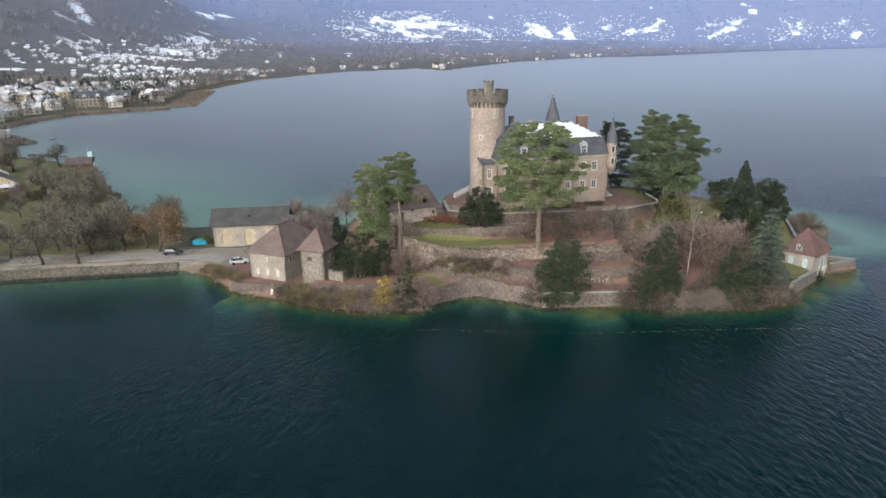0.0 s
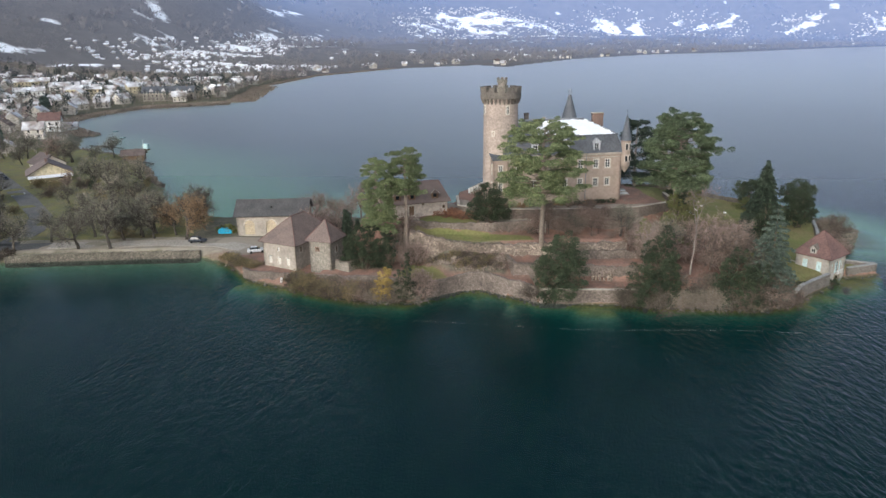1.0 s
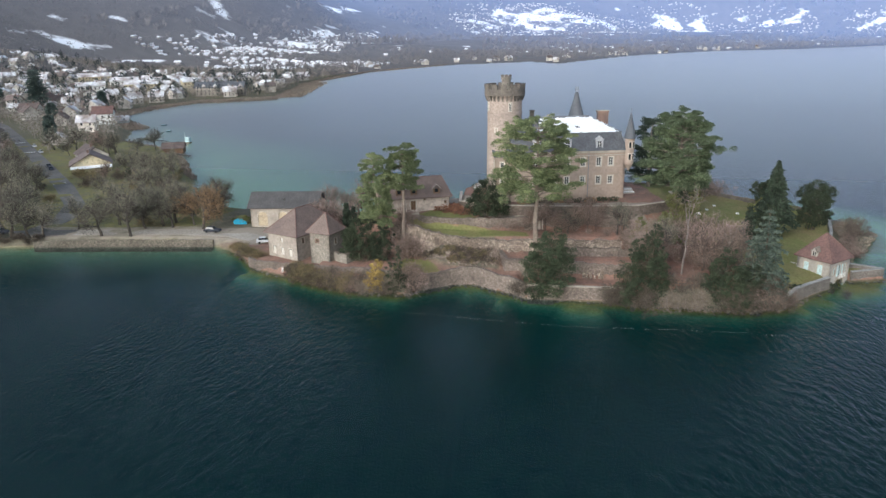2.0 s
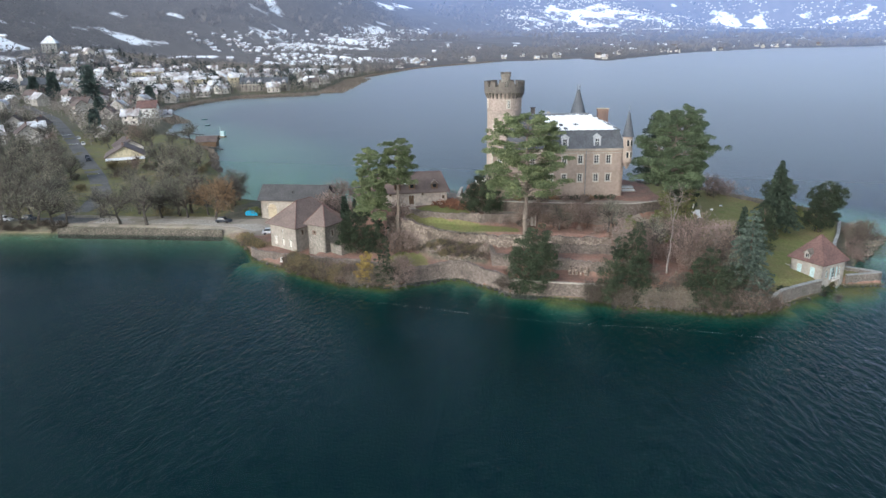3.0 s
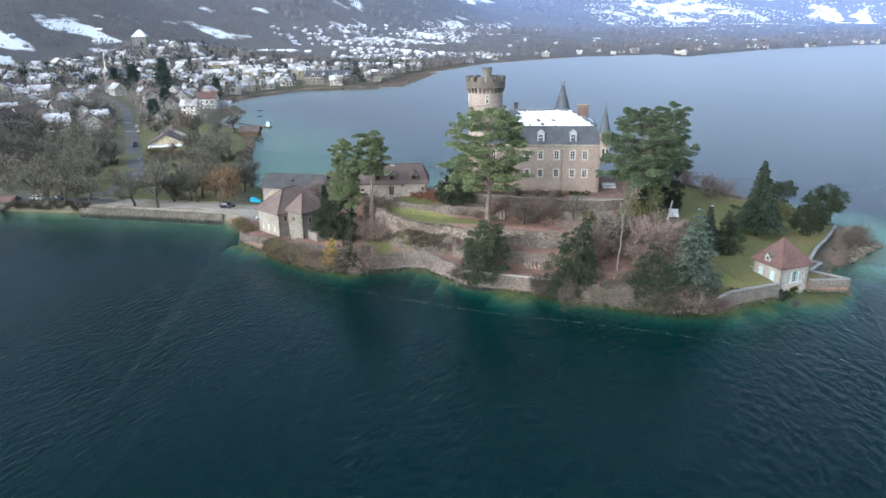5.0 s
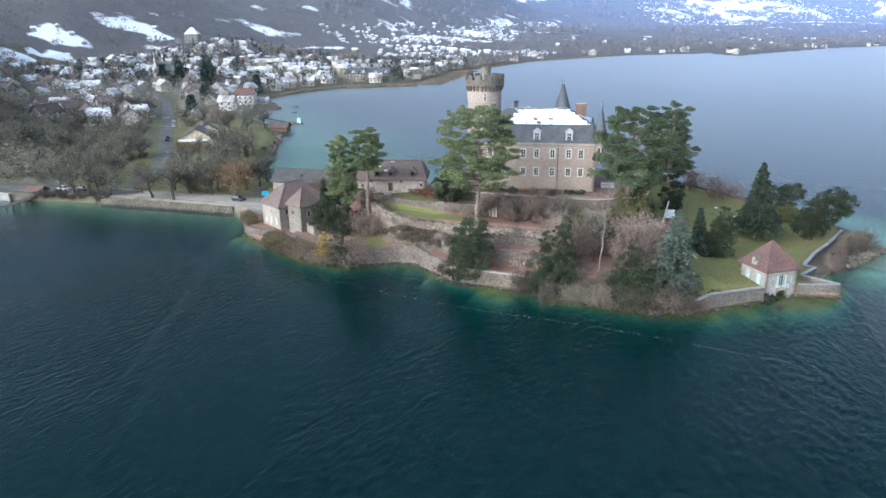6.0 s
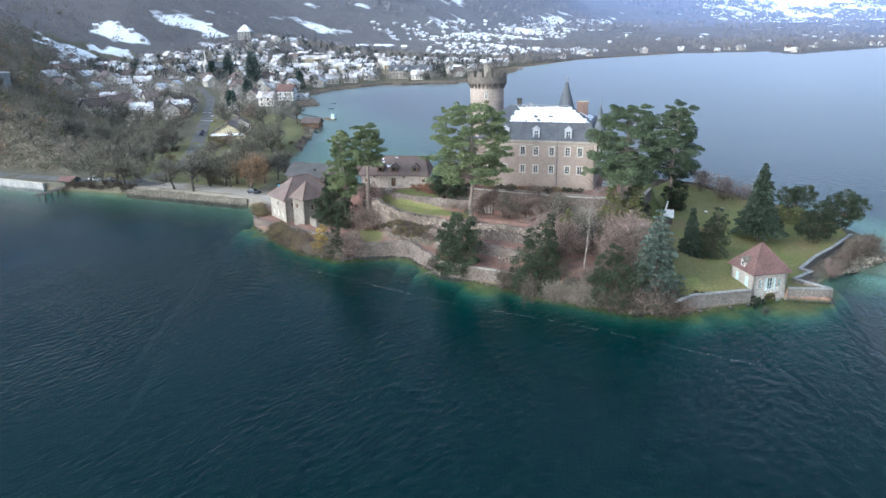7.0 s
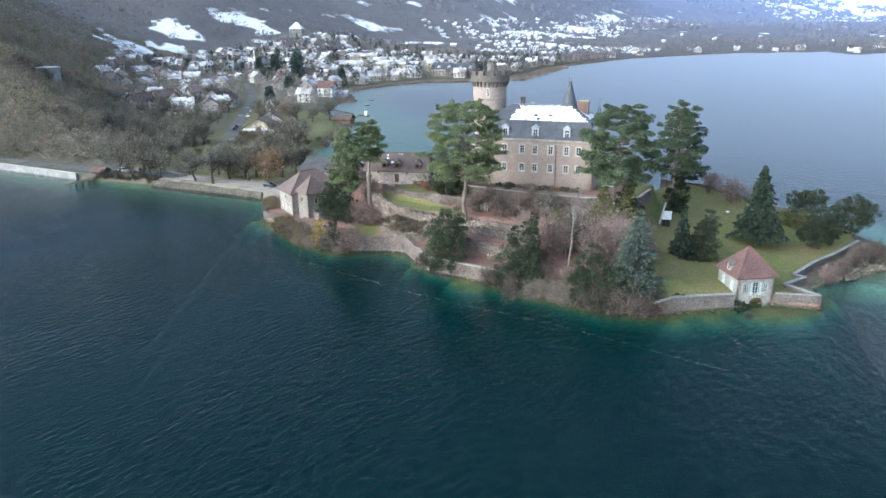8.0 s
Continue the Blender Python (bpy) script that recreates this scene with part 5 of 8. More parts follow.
b.add([m @ Vector(p) for p in ((-0.75, 0, 1.45), (0.75, 0, 1.45), (0, 0, 2.2), (-0.75, 0.15, 1.45), (0.75, 0.15, 1.45), (0, 0.15, 2.2))], [(0, 1, 2), (5, 4, 3), (1, 4, 5, 2), (3, 0, 2, 5), (0, 3, 4, 1)])
d = part("dormer", b, GREY_PLASTER, pav, "grey gabled roof dormer")
part("pane", Build().box(-0.38, 0.12, 0.3, 0.38, 0.16, 1.25, m), PANE, d)
part("sash", Build().box(-0.04, 0.06, 0.3, 0.04, 0.11, 1.25, m), WHITE, d)
r = Build()
for k in (-1, 1):
    a = [m @ Vector(p) for p in ((k * 1.05, -0.3, 1.3), (k * 1.05, 2.2, 1.3), (0, 2.2, 2.42), (0, -0.3, 2.42))]
    roof_slab(r, *(a if k > 0 else a[::-1]), 0.1)
part("dormer_roof", r, DARK_STONE, d, "dark slate dormer roof")

# ---- retaining walls ----
def stone_wall(name, line, label, material=RUBBLE, thick=0.7, ragged=0.12, cap=None, seed=1, step=0.8, cap_name="coping"):
    """A wall along (x, y, foot, top) points, its face uneven and its crown ragged; an optional coping on it."""
    r = random.Random(seed)
    pts = []
    for a, c in zip(line, line[1:]):
        n = max(1, int(math.hypot(c[0] - a[0], c[1] - a[1]) / step))
        pts += [tuple(a[k] + (c[k] - a[k]) * i / n for k in range(4)) for i in range(n)]
    pts.append(line[-1])
    rows = []
    for i, (x, y, z0, z1) in enumerate(pts):
        p, q = pts[max(0, i - 1)], pts[min(len(pts) - 1, i + 1)]
        d = Vector((q[0] - p[0], q[1] - p[1], 0)).normalized()
        n = Vector((d.y, -d.x, 0))
        top = z1 + r.uniform(-ragged, ragged)
        c = Vector((x, y, 0))
        o = [n * (thick / 2 + r.uniform(-0.07, 0.07)) for _ in range(3)]
        mid = (z0 + z1) / 2 + r.uniform(-0.2, 0.2)
        rows.append([c + o[0] * 1.15 + Vector((0, 0, z0)), c + o[1] * 1.05 + Vector((0, 0, mid)), c + o[2] + Vector((0, 0, top)),
                     c - o[2] + Vector((0, 0, top + r.uniform(-ragged, ragged) * 0.5)), c - o[0] + Vector((0, 0, z0))])
    b = Build()
    k = 5
    b.v = [tuple(p) for row in rows for p in row]
    for i in range(len(rows) - 1):
        for j in range(k - 1):
            b.f.append((i * k + j, (i + 1) * k + j, (i + 1) * k + j + 1, i * k + j + 1))
    b.f += [tuple(range(k - 1, -1, -1)), tuple((len(rows) - 1) * k + j for j in range(k))]
    ob = solid(name, b, material, pose(0, 0, 0), label, "wall", kind="structure")
    if cap:
        b = Build()
        for i in range(len(pts) - 1):
            (x, y, _, z), (x2, y2, _, z2) = pts[i], pts[i + 1]
            L = math.hypot(x2 - x, y2 - y)
            m = pose(x, y, (z + z2) / 2 + ragged * 0.6, 0, 0, math.degrees(math.atan2(y2 - y, x2 - x)))
            b.box(0.01, -thick / 2 - 0.09, 0, L - 0.01, thick / 2 + 0.09, 0.14 + r.uniform(0, 0.03), m)
        part(cap_name, b, cap, ob)
    return ob


stone_wall("causeway_wall", [(-114, 148.6, -1.2, 1.6), (-107, 149.7, -1.2, 1.8), (-99, 151.0, -1.2, 1.9), (-84, 153.5, -1.2, 1.9), (-67, 155.8, -1.2, 1.9)],
           "long brown-grey mossy rubble causeway wall above the water", OLD_WALL, ragged=0.1, seed=3)
stone_wall("lakeside_wall", [(-300, 119.4, -1.2, 2.3), (-215, 130.6, -1.2, 2.3), (-190, 133.2, -1.2, 2.3), (-167, 136.5, -1.2, 2.3), (-145, 139.3, -1.2, 2.2)], "pale concrete lakeside wall below the road", CONCRETE, 0.6, 0.03, PALE_STONE, seed=31)
stone_wall("gate_quay_wall", [(-50.8, 146, -1, 2.2), (-50.2, 142.3, -1, 2.2), (-47.4, 140.0, -1, 2.3), (-37.2, 138.6, -1, 2.3), (-31.7, 137.6, -1, 2.6), (-25.5, 136.0, -1, 2.9), (-20.8, 135.7, -1, 3.3), (-14.8, 134.0, -1, 3.4), (-8.6, 131.6, -1, 3.5)],
           "rubble quay wall below the gatehouse", ragged=0.1, seed=4)
stone_wall("terrace_wall", [(-29.6, 141.2, 1, 5.0), (-25.2, 139.0, 1, 4.9), (-22.8, 144.0, 1, 4.9)], "high plastered garden terrace wall beside the gatehouse", OLD_PLASTER, 0.6, 0.05, RUBBLE, seed=5)
stone_wall("shore_wall", [(-8.4, 131.3, -1, 3.5), (-7.0, 132.3, -1, 3.5), (-3.6, 134.9, -1, 3.2), (-0.2, 137.1, -1, 3.7), (3.8, 137.8, -1, 4.0), (6.2, 136.4, -1, 3.9), (9.8, 134.1, -1, 3.5), (12.3, 133.2, -1, 3.6), (15.2, 131.2, -1, 2.9)], "pale rubble wall round the little cove", ragged=0.12, seed=6)
stone_wall("ruined_wall", [(-17, 148.2, 2, 10.4), (-12.5, 146.2, 2, 10.4), (-8.5, 145.2, 2, 9.7), (-3.5, 144.3, 2, 8.8), (1, 143.6, 2.0, 8.4), (6.0, 143.5, 2, 8.3), (10, 143.8, 2, 8.2), (13.6, 145.2, 3, 8.3), (24, 146.2, 3, 8.2), (34, 147.6, 3, 8.0)],
                  "tall ruined rubble retaining wall with pale bare patches", RUIN_STONE, thick=1.1, ragged=0.28, seed=7, step=0.6)
stone_wall("lookout_wall", [(8.4, 143.2, 0, 6.1), (10.5, 137.9, 0, 5.8), (14.6, 137.5, 0, 5.9), (15.4, 141, 0, 6.0)], "square rubble lookout bastion above the cove", RUBBLE, 0.7, 0.08, RUBBLE, seed=8)
stone_wall("garden_wall", [(-15.2, 152.8, 8, 10.9), (-6, 150.9, 8, 11.0), (4, 151.2, 8, 11.0), (14, 153.7, 8, 11.0), (34, 155.8, 8, 10.9)], "grey rubble wall between the garden terraces", ragged=0.18, seed=10)
stone_wall("yard_parapet", [(-4.8, 170, 9, 12.9), (-3.4, 160.4, 9, 12.7), (6, 157.1, 9.5, 12.7), (14, 157.4, 9.5, 12.7), (30, 159.1, 9.5, 12.7), (38.2, 161.0, 9, 12.7), (47.4, 168, 8, 12.6), (46.5, 178, 8, 12.5)], "low pale parapet round the castle forecourt", RUBBLE, 0.5, 0.05, PALE_STONE, seed=11)
stone_wall("walk_wall", [(15.5, 130.9, -1, 2.9), (21, 130.9, -1, 2.9), (34.3, 131.6, -1, 2.9), (36.2, 129.4, -1, 2.4)], "pale stone lakeside wall below a leaf-strewn walk", RUBBLE, 0.6, 0.05, PALE_STONE, seed=12)
stone_wall("middle_wall", [(13, 138.7, 2, 5.2), (26, 138.6, 2, 5.9), (31, 138.6, 2, 5.3), (38, 138.8, 2, 5.9)], "broken rubble wall on the wooded slope", ragged=0.3, seed=13)
stone_wall("upper_slope_wall", [(18, 142.6, 4, 7.4), (30, 142.8, 4, 7.6), (40, 144.6, 4, 7.2)], "rubble wall among bare shrubs on the slope", ragged=0.25, seed=14)
forecourt_wall = stone_wall("forecourt_wall", [(13.4, 153.9, 6, 11.0), (21, 154.7, 6, 11.0), (28.8, 155.7, 6, 11.0), (28.4, 159.0, 6, 11.0)], "plain grey plastered retaining wall below the castle forecourt", OLD_PLASTER, 0.6, 0.04, PALE_STONE, seed=19)
part("window", Build().box(-0.35, -0.06, 0, 0.35, 0.3, 0.9, pose(23.6, 154.78, 9.0, 0, 0, 7)), DARK, forecourt_wall, "small dark window in the retaining wall")
q = random.Random(58)
for i, w in enumerate((0.32, 0.22, 0.28, 0.2, 0.26, 0.3)):      # rough pillars left of a broken wall
    h = q.uniform(1.3, 2.1)
    rows = [(w * q.uniform(0.85, 1.2), h * k / 5) for k in range(6)]
    solid("stone_pillar", Build().turned([(w, -0.3)] + rows, 0, 0, 7, q.uniform(0, 1)), RUIN_STONE, pose(26.3 + i * 0.78 + q.uniform(-0.12, 0.12), 137.9, 2.6, q.uniform(-4, 4), q.uniform(-5, 5), 0), "rough pale rubble pillar against the slope wall", "pillar", "pillars on the walk")
stone_wall("east_shore_wall", [(58, 130.6, -1, 1.5), (63.8, 133.0, -1, 2.1), (66.7, 136.8, -1, 2.8), (69.3, 139.6, -1, 2.7), (75.0, 145.4, -1, 2.5)], "pale lakeside garden wall beside the pavilion", SHORE_WALL, 0.6, 0.06, CONCRETE, seed=15)
stone_wall("point_wall", [(80.9, 151.0, -1, 2.1), (88.0, 154.2, -1, 2.1), (81.3, 157.5, 0, 2.0), (83.8, 163.8, -1, 2.0), (81.6, 164.5, 0, 2.0), (83.6, 174.4, -0.6, 2.1), (86.5, 184, -0.6, 2.1), (89.4, 196, -0.6, 2.3)], "pale capped wall round the garden's lake point", SHORE_WALL, 0.55, 0.04, CONCRETE, seed=16)
stone_wall("north_wall", [(37, 213.6, 2, 7.6), (50, 214.6, 2, 7.2), (64, 210.2, 2, 5.6), (86, 205.3, 1, 3.0)], "low dark wall along the lawn's far edge", DARK_STONE, 0.5, 0.1, seed=17)
stone_wall("slope_foot_wall", [(37, 130.2, -1, 0.9), (46, 130.6, -1, 1.1), (58, 130.8, -1, 1.0)], "low mossy rubble wall at the water's edge", ROCK, 0.8, 0.3, seed=18)
bal = thing("balustrade", pose(0, 0, 0), "white stone balustrade on the ramp by the keep", "balustrade")
for i in range(7):
    x, y, z = -2.2 + i * 0.62, 175.2 + i * 0.45, 12.6 + i * 0.22
    part("panel", Build().box(-0.27, -0.12, 0, 0.27, 0.12, 1.2, pose(x, y, z, 0, 0, 36)), WHITE, bal)
    part("post", Build().box(-0.1, -0.14, -0.5, 0.1, 0.14, 1.5, pose(x + 0.31, y + 0.22, z, 0, 0, 36)), PALE_STONE, bal)


def boulders(name, spots, size, material, label, seed):
    """Loose stones, as one lot."""
    r = random.Random(seed)
    b = Build()
    base = [(0, 0, 1), (0.9, 0, 0.35), (0.3, 0.85, 0.4), (-0.75, 0.5, 0.3), (-0.7, -0.55, 0.35), (0.3, -0.9, 0.3), (0.8, 0.3, -0.5), (-0.2, 0.8, -0.5), (-0.9, -0.1, -0.5), (0.1, -0.8, -0.5)]
    fc = [(0, 1, 2), (0, 2, 3), (0, 3, 4), (0, 4, 5), (0, 5, 1), (1, 6, 2), (2, 6, 7), (2, 7, 3), (3, 7, 8), (3, 8, 4), (4, 8, 9), (4, 9, 5), (5, 9, 1), (1, 9, 6)]
    for x, y, z in spots:
        s = size * r.uniform(0.4, 1.3)
        m = pose(x, y, z, r.uniform(-30, 30), r.uniform(-30, 30), r.uniform(0, 360)) @ Matrix.Diagonal((s, s * r.uniform(0.6, 1), s * r.uniform(0.5, 0.8), 1))
        b.add([m @ Vector(p) for p in base], fc)
    return solid(name, b, material, pose(0, 0, 0), label, "rocks", kind="stuff")


def along(ring, a, c, n, out, r):
    """Spots scattered along a stretch of the shore, at the ground."""
    spots = []
    for _ in range(n):
        i = r.randrange(a, c)
        p, q = ring[i], ring[i + 1]
        t = r.random()
        d = Vector((q[0] - p[0], q[1] - p[1])).normalized()
        k = r.uniform(-0.4, out)
        x, y = p[0] + (q[0] - p[0]) * t + d.y * k, p[1] + (q[1] - p[1]) * t - d.x * k
        spots.append((x, y, -0.15 + r.uniform(-0.1, 0.2)))
    return spots


r = random.Random(4)
boulders("shore_rocks", along(SHORE, 12, 43, 230, 0.7, r), 0.42, ROCK, "wet brown rocks along the island's waterline", 5)
boulders("fallen_stones", [(x, y, height_at(x, y) + 0.08) for x, y in [(r.uniform(-9.5, 8.2), 143.0 - abs(r.gauss(0, 2.0))) for _ in range(1500)] if y > 138.8 + max(0, -2 - x) * 0.72], 0.36, RUIN_STONE, "tumbled stones below the ruined wall", 6)
boulders("point_rocks", [(87.5 + i * 0.05 + r.uniform(-1, 3.2), 172 + i * 0.11 + r.uniform(-1, 1), 0.1 + r.uniform(-0.2, 0.4)) for i in range(170)], 0.7, ROCK, "jumbled shore rocks below the point wall", 7)

# ---- trees and shrubs ----
def fast_mesh(name, V, F, material, smooth=False):
    me = bpy.data.meshes.new(name)
    V, F = np.asarray(V, np.float32).reshape(-1, 3), np.asarray(F, np.int32)
    k = F.shape[1]
    me.vertices.add(len(V))
    me.vertices.foreach_set("co", V.reshape(-1))
    me.loops.add(F.size)
    me.loops.foreach_set("vertex_index", F.reshape(-1))
    me.polygons.add(len(F))
    me.polygons.foreach_set("loop_start", np.arange(0, F.size, k, dtype=np.int32))
    me.polygons.foreach_set("loop_total", np.full(len(F), k, np.int32))
    me.update(calc_edges=True)
    me.materials.append(material)
    return me


def cards(C, size, r, flat=0.0, long=1.0, axis=None):
    """Small leaf blades: one bent-free quad round each centre, turned at random (flat: laid level; axis: drawn out along it)."""
    n = len(C)
    u = r.normal(size=(n, 3)) if axis is None else np.asarray(axis) + 0.45 * r.normal(size=(n, 3))
    u[:, 2] *= 1 - flat
    u /= np.linalg.norm(u, axis=1, keepdims=True)
    w = r.normal(size=(n, 3))
    w[:, 2] *= 1 - flat
    w = np.cross(u, np.cross(w, u))
    w /= np.linalg.norm(w, axis=1, keepdims=True) + 1e-9
    s = (size * r.uniform(0.55, 1.25, n))[:, None]
    a, b = u * s * long, w * s * 0.55
    return np.stack([C - a, C - 0.2 * a + b, C + a, C + 0.1 * a - b], 1).reshape(-1, 3)


def card_mesh(name, V, material):
    return fast_mesh(name, V, np.arange(len(V)).reshape(-1, 4), material)


def ellipsoid(n, rx, ry, rz, r, shell=0.75, up=0.0):
    p = r.normal(size=(n, 3))
    p[:, 2] += up
    p /= np.linalg.norm(p, axis=1, keepdims=True)
    return p * (r.uniform(shell ** 3, 1, n) ** (1 / 3))[:, None] * (rx, ry, rz)


def crooked(b, a, c, ra, rc, r, bends=4, sway=0.05, sides=7):
    """A bent tapering stem from a to c; returns the points along it."""
    a, c = Vector(a), Vector(c)
    L = (c - a).length
    pts = [a + (c - a) * (i / bends) + (Vector((r.normal(), r.normal(), 0)) * sway * L * (0.4 if 0 < i < bends else 0)) for i in range(bends + 1)]
    for i in range(bends):
        t0, t1 = i / bends, (i + 1) / bends
        b.tube(pts[i], pts[i + 1], ra + (rc - ra) * t0, ra + (rc - ra) * t1, sides)
    return pts


def pine(name, x, y, z, top, spread, low, label, seed, pads=46, lean=(0, 0), needles=NEEDLE_PINE, bark=PINE_BARK, skew=0.55, pad=1.9, snow_amount=0):
    """A tall pine: bare trunk, limbs, flat pads of needles between low (share of the height) and the top."""
    r = np.random.RandomState(seed)
    h = top - z
    t = thing(name, pose(x, y, z), label, "tree")
    b = Build()
    pts = crooked(b, (0, 0, -0.5), (lean[0], lean[1], h * 0.93), 0.55, 0.10, r, 6, 0.03, 8)
    C, tips = [], []
    for i in range(pads):
        f = low + (1 - low) * (i + 0.5) / pads
        k = (f - low) / (1 - low)
        env = (math.sin(math.pi * min(1, 0.20 + 0.74 * k)) ** skew) * spread
        a = i * 2.4 + r.uniform(-0.5, 0.5)
        d = env * (0.3 + 0.7 * r.uniform() ** 0.5) * r.uniform(0.8, 1.15)
        zc = h * f - 0.4 + r.uniform(-0.5, 0.5)
        cx, cy = lean[0] * f + d * math.cos(a), lean[1] * f + d * math.sin(a)
        start = (lean[0] * f * 0.9, lean[1] * f * 0.9, min(zc - 0.18 * d, h * 0.9))
        b.tube(start, (cx, cy, zc - 0.2), 0.05 + 0.1 * (1 - k), 0.03, 4)
        s = pad * r.uniform(0.7, 1.25) * (1.1 - 0.35 * k)
        n = int(270 * s)
        e = ellipsoid(n, s * 1.2, s * 1.05, s * 0.42, r, 0.25, 0.3)
        C.append(e + (cx, cy, zc))
        for _ in range(2):
            q = (cx + r.normal() * s * 0.7, cy + r.normal() * s * 0.7, zc + r.normal() * 0.35)
            tips.append(q)
            C.append(ellipsoid(n // 3, s * 0.65, s * 0.65, s * 0.42, r, 0.2, 0.3) + q)
    part("trunk", b, bark, t)
    part("crown", card_mesh("crown", cards(np.concatenate(C), 0.145, r, 0.15, 1.5), needles), None, t)
    return t


def fir(name, x, y, z, top, radius, label, seed, needles=NEEDLE_FIR, tiers=22, droop=0.25, bare=0.06, power=0.9, size=0.30):
    """A conifer of whorled, slightly drooping branches."""
    r = np.random.RandomState(seed)
    h = top - z
    t = thing(name, pose(x, y, z), label, "tree")
    b = Build()
    crooked(b, (0, 0, -0.5), (0, 0, h * 0.97), 0.28, 0.03, r, 4, 0.004, 7)
    C, A = [], []
    for i in range(tiers):
        f = bare + (1 - bare) * i / tiers
        R = radius * (1 - f) ** power * r.uniform(0.86, 1.12) + 0.15
        m = int(7 + 5 * (1 - f))
        for j in range(m):
            a = 2 * math.pi * (j + r.uniform(-0.25, 0.25)) / m + i * 0.8
            L = R * r.uniform(0.72, 1.15)
            n = int(12 + 26 * L)
            s = r.uniform(0.05, 1, n) ** 0.7
            side = r.normal(size=n) * 0.16 * L * (1.1 - s * 0.6)
            zz = h * f - droop * L * s * s + 0.1 * L * s + r.normal(size=n) * 0.10
            C.append(np.stack([np.cos(a) * L * s - np.sin(a) * side, np.sin(a) * L * s + np.cos(a) * side, zz], 1))
            A.append(np.tile((math.cos(a), math.sin(a), -droop), (n, 1)))
            b.tube((0, 0, h * f), (math.cos(a) * L * 0.8, math.sin(a) * L * 0.8, h * f - droop * L * 0.6), 0.05, 0.015, 3)
    part("trunk", b, BARK, t)
    part("crown", card_mesh("crown", cards(np.concatenate(C), size, r, 0.2, 1.25, np.concatenate(A)), needles), None, t)
    return t


def bushy(name, x, y, z, lobes, label, seed, leaves=LEAF_DARK, size=0.15, dense=145, category="tree", trunk=0.22):
    """An evergreen of several leafy lobes (dx, dy, dz, rx, rz) on stems."""
    r = np.random.RandomState(seed)
    t = thing(name, pose(x, y, z), label, category)
    b, C = Build(), []
    for dx, dy, dz, rx, rz in lobes:
        b.tube((dx * 0.2, dy * 0.2, -0.6), (dx, dy, dz), trunk, trunk * 0.3, 5)
        n = int(dense * rx * (rx + 2 * rz))
        C.append(ellipsoid(n // 4, rx * 0.8, rx * 0.8, rz * 0.8, r, 0.5) + (dx, dy, dz))
        k = int(9 + 2.2 * rx * rz)
        for q in ellipsoid(k, rx, rx, rz, r, 0.85):     # sprays of leaves standing out from the lobe, with gaps between
            c = min(rx, 2.6) * r.uniform(0.2, 0.42)
            e = ellipsoid(int(n * 0.95 / k), c, c, c * 0.75, r, 0.2, 0.35)
            C.append(e + q * r.uniform(0.82, 1.1) + (dx, dy, dz))
            b.tube((dx, dy, dz - rz * 0.3), q * 0.9 + np.array((dx, dy, dz)), 0.05, 0.015, 3)
    part("trunk", b, BARK, t)
    part("crown", card_mesh("crown", cards(np.concatenate(C), size, r), leaves), None, t)
    return t


def bare_meshes(seed, h, spread, stems=1, twigs=TWIG_GREY, bark=BARK, fine=2600, width=0.045, upright=0.35, girth=0.022):
    """A leafless tree: limbs in one mesh, its fine twigs in another."""
    r = np.random.RandomState(seed)
    b, ends = Build(), []

    def grow(p, d, L, rad, level):
        q = p
        for k in range(3):
            d = (d + Vector(r.normal(size=3)) * 0.13 + Vector((0, 0, 0.04))).normalized()
            q2 = q + d * (L / 3)
            b.tube(q, q2, rad * (1 - 0.2 * k), rad * (1 - 0.2 * (k + 1)), 6 if level < 2 else 3)
            if level >= 1:
                ends.append((tuple(q2), tuple(d), level))
            q = q2
            if level < 3 and (k > 0 or level > 0):
                for _ in range(2 if level else 3):
                    side = Vector(r.normal(size=3))
                    side = (side - d * side.dot(d)).normalized()
                    nd = (d * upright + side * spread + Vector((0, 0, 0.25))).normalized()
                    grow(q, nd, L * r.uniform(0.55, 0.78), rad * 0.48, level + 1)
        if level < 3:
            grow(q, (d + Vector(r.normal(size=3)) * 0.25).normalized(), L * 0.65, rad * 0.5, level + 1)

    for s in range(stems):
        lean = Vector((r.normal() * 0.35, r.normal() * 0.35, 1)) if stems > 1 else Vector((r.normal() * 0.06, r.normal() * 0.06, 1))
        grow(Vector((r.normal() * 0.3 * (stems > 1), r.normal() * 0.3 * (stems > 1), -0.3)), lean.normalized(), h * (0.36 if stems == 1 else 0.42), h * (girth if stems == 1 else 0.010), 0 if stems == 1 else 1)
    P = np.array([e[0] for e in ends])
    D = np.array([e[1] for e in ends])
    W = np.array([e[2] for e in ends], float) ** 2
    pick = r.choice(len(P), fine, p=W / W.sum())
    A = D[pick] + 0.6 * r.normal(size=(fine, 3)) + (0, 0, 0.2)
    A /= np.linalg.norm(A, axis=1, keepdims=True)
    L = h * 0.055 * r.uniform(0.4, 1.3, fine)[:, None]
    S = P[pick] + 0.02 * h * r.normal(size=(fine, 3))
    w = np.cross(A, r.normal(size=(fine, 3)))
    w = w / np.linalg.norm(w, axis=1, keepdims=True) * width
    E = S + A * L
    V = np.stack([S - w, S + w, E + w * 0.35, E - w * 0.35], 1).reshape(-1, 3)
    limbs = b.mesh("trunk", bark)
    return limbs, card_mesh("twig_crown", V, twigs), float(np.quantile(V[:, 2], 0.995))


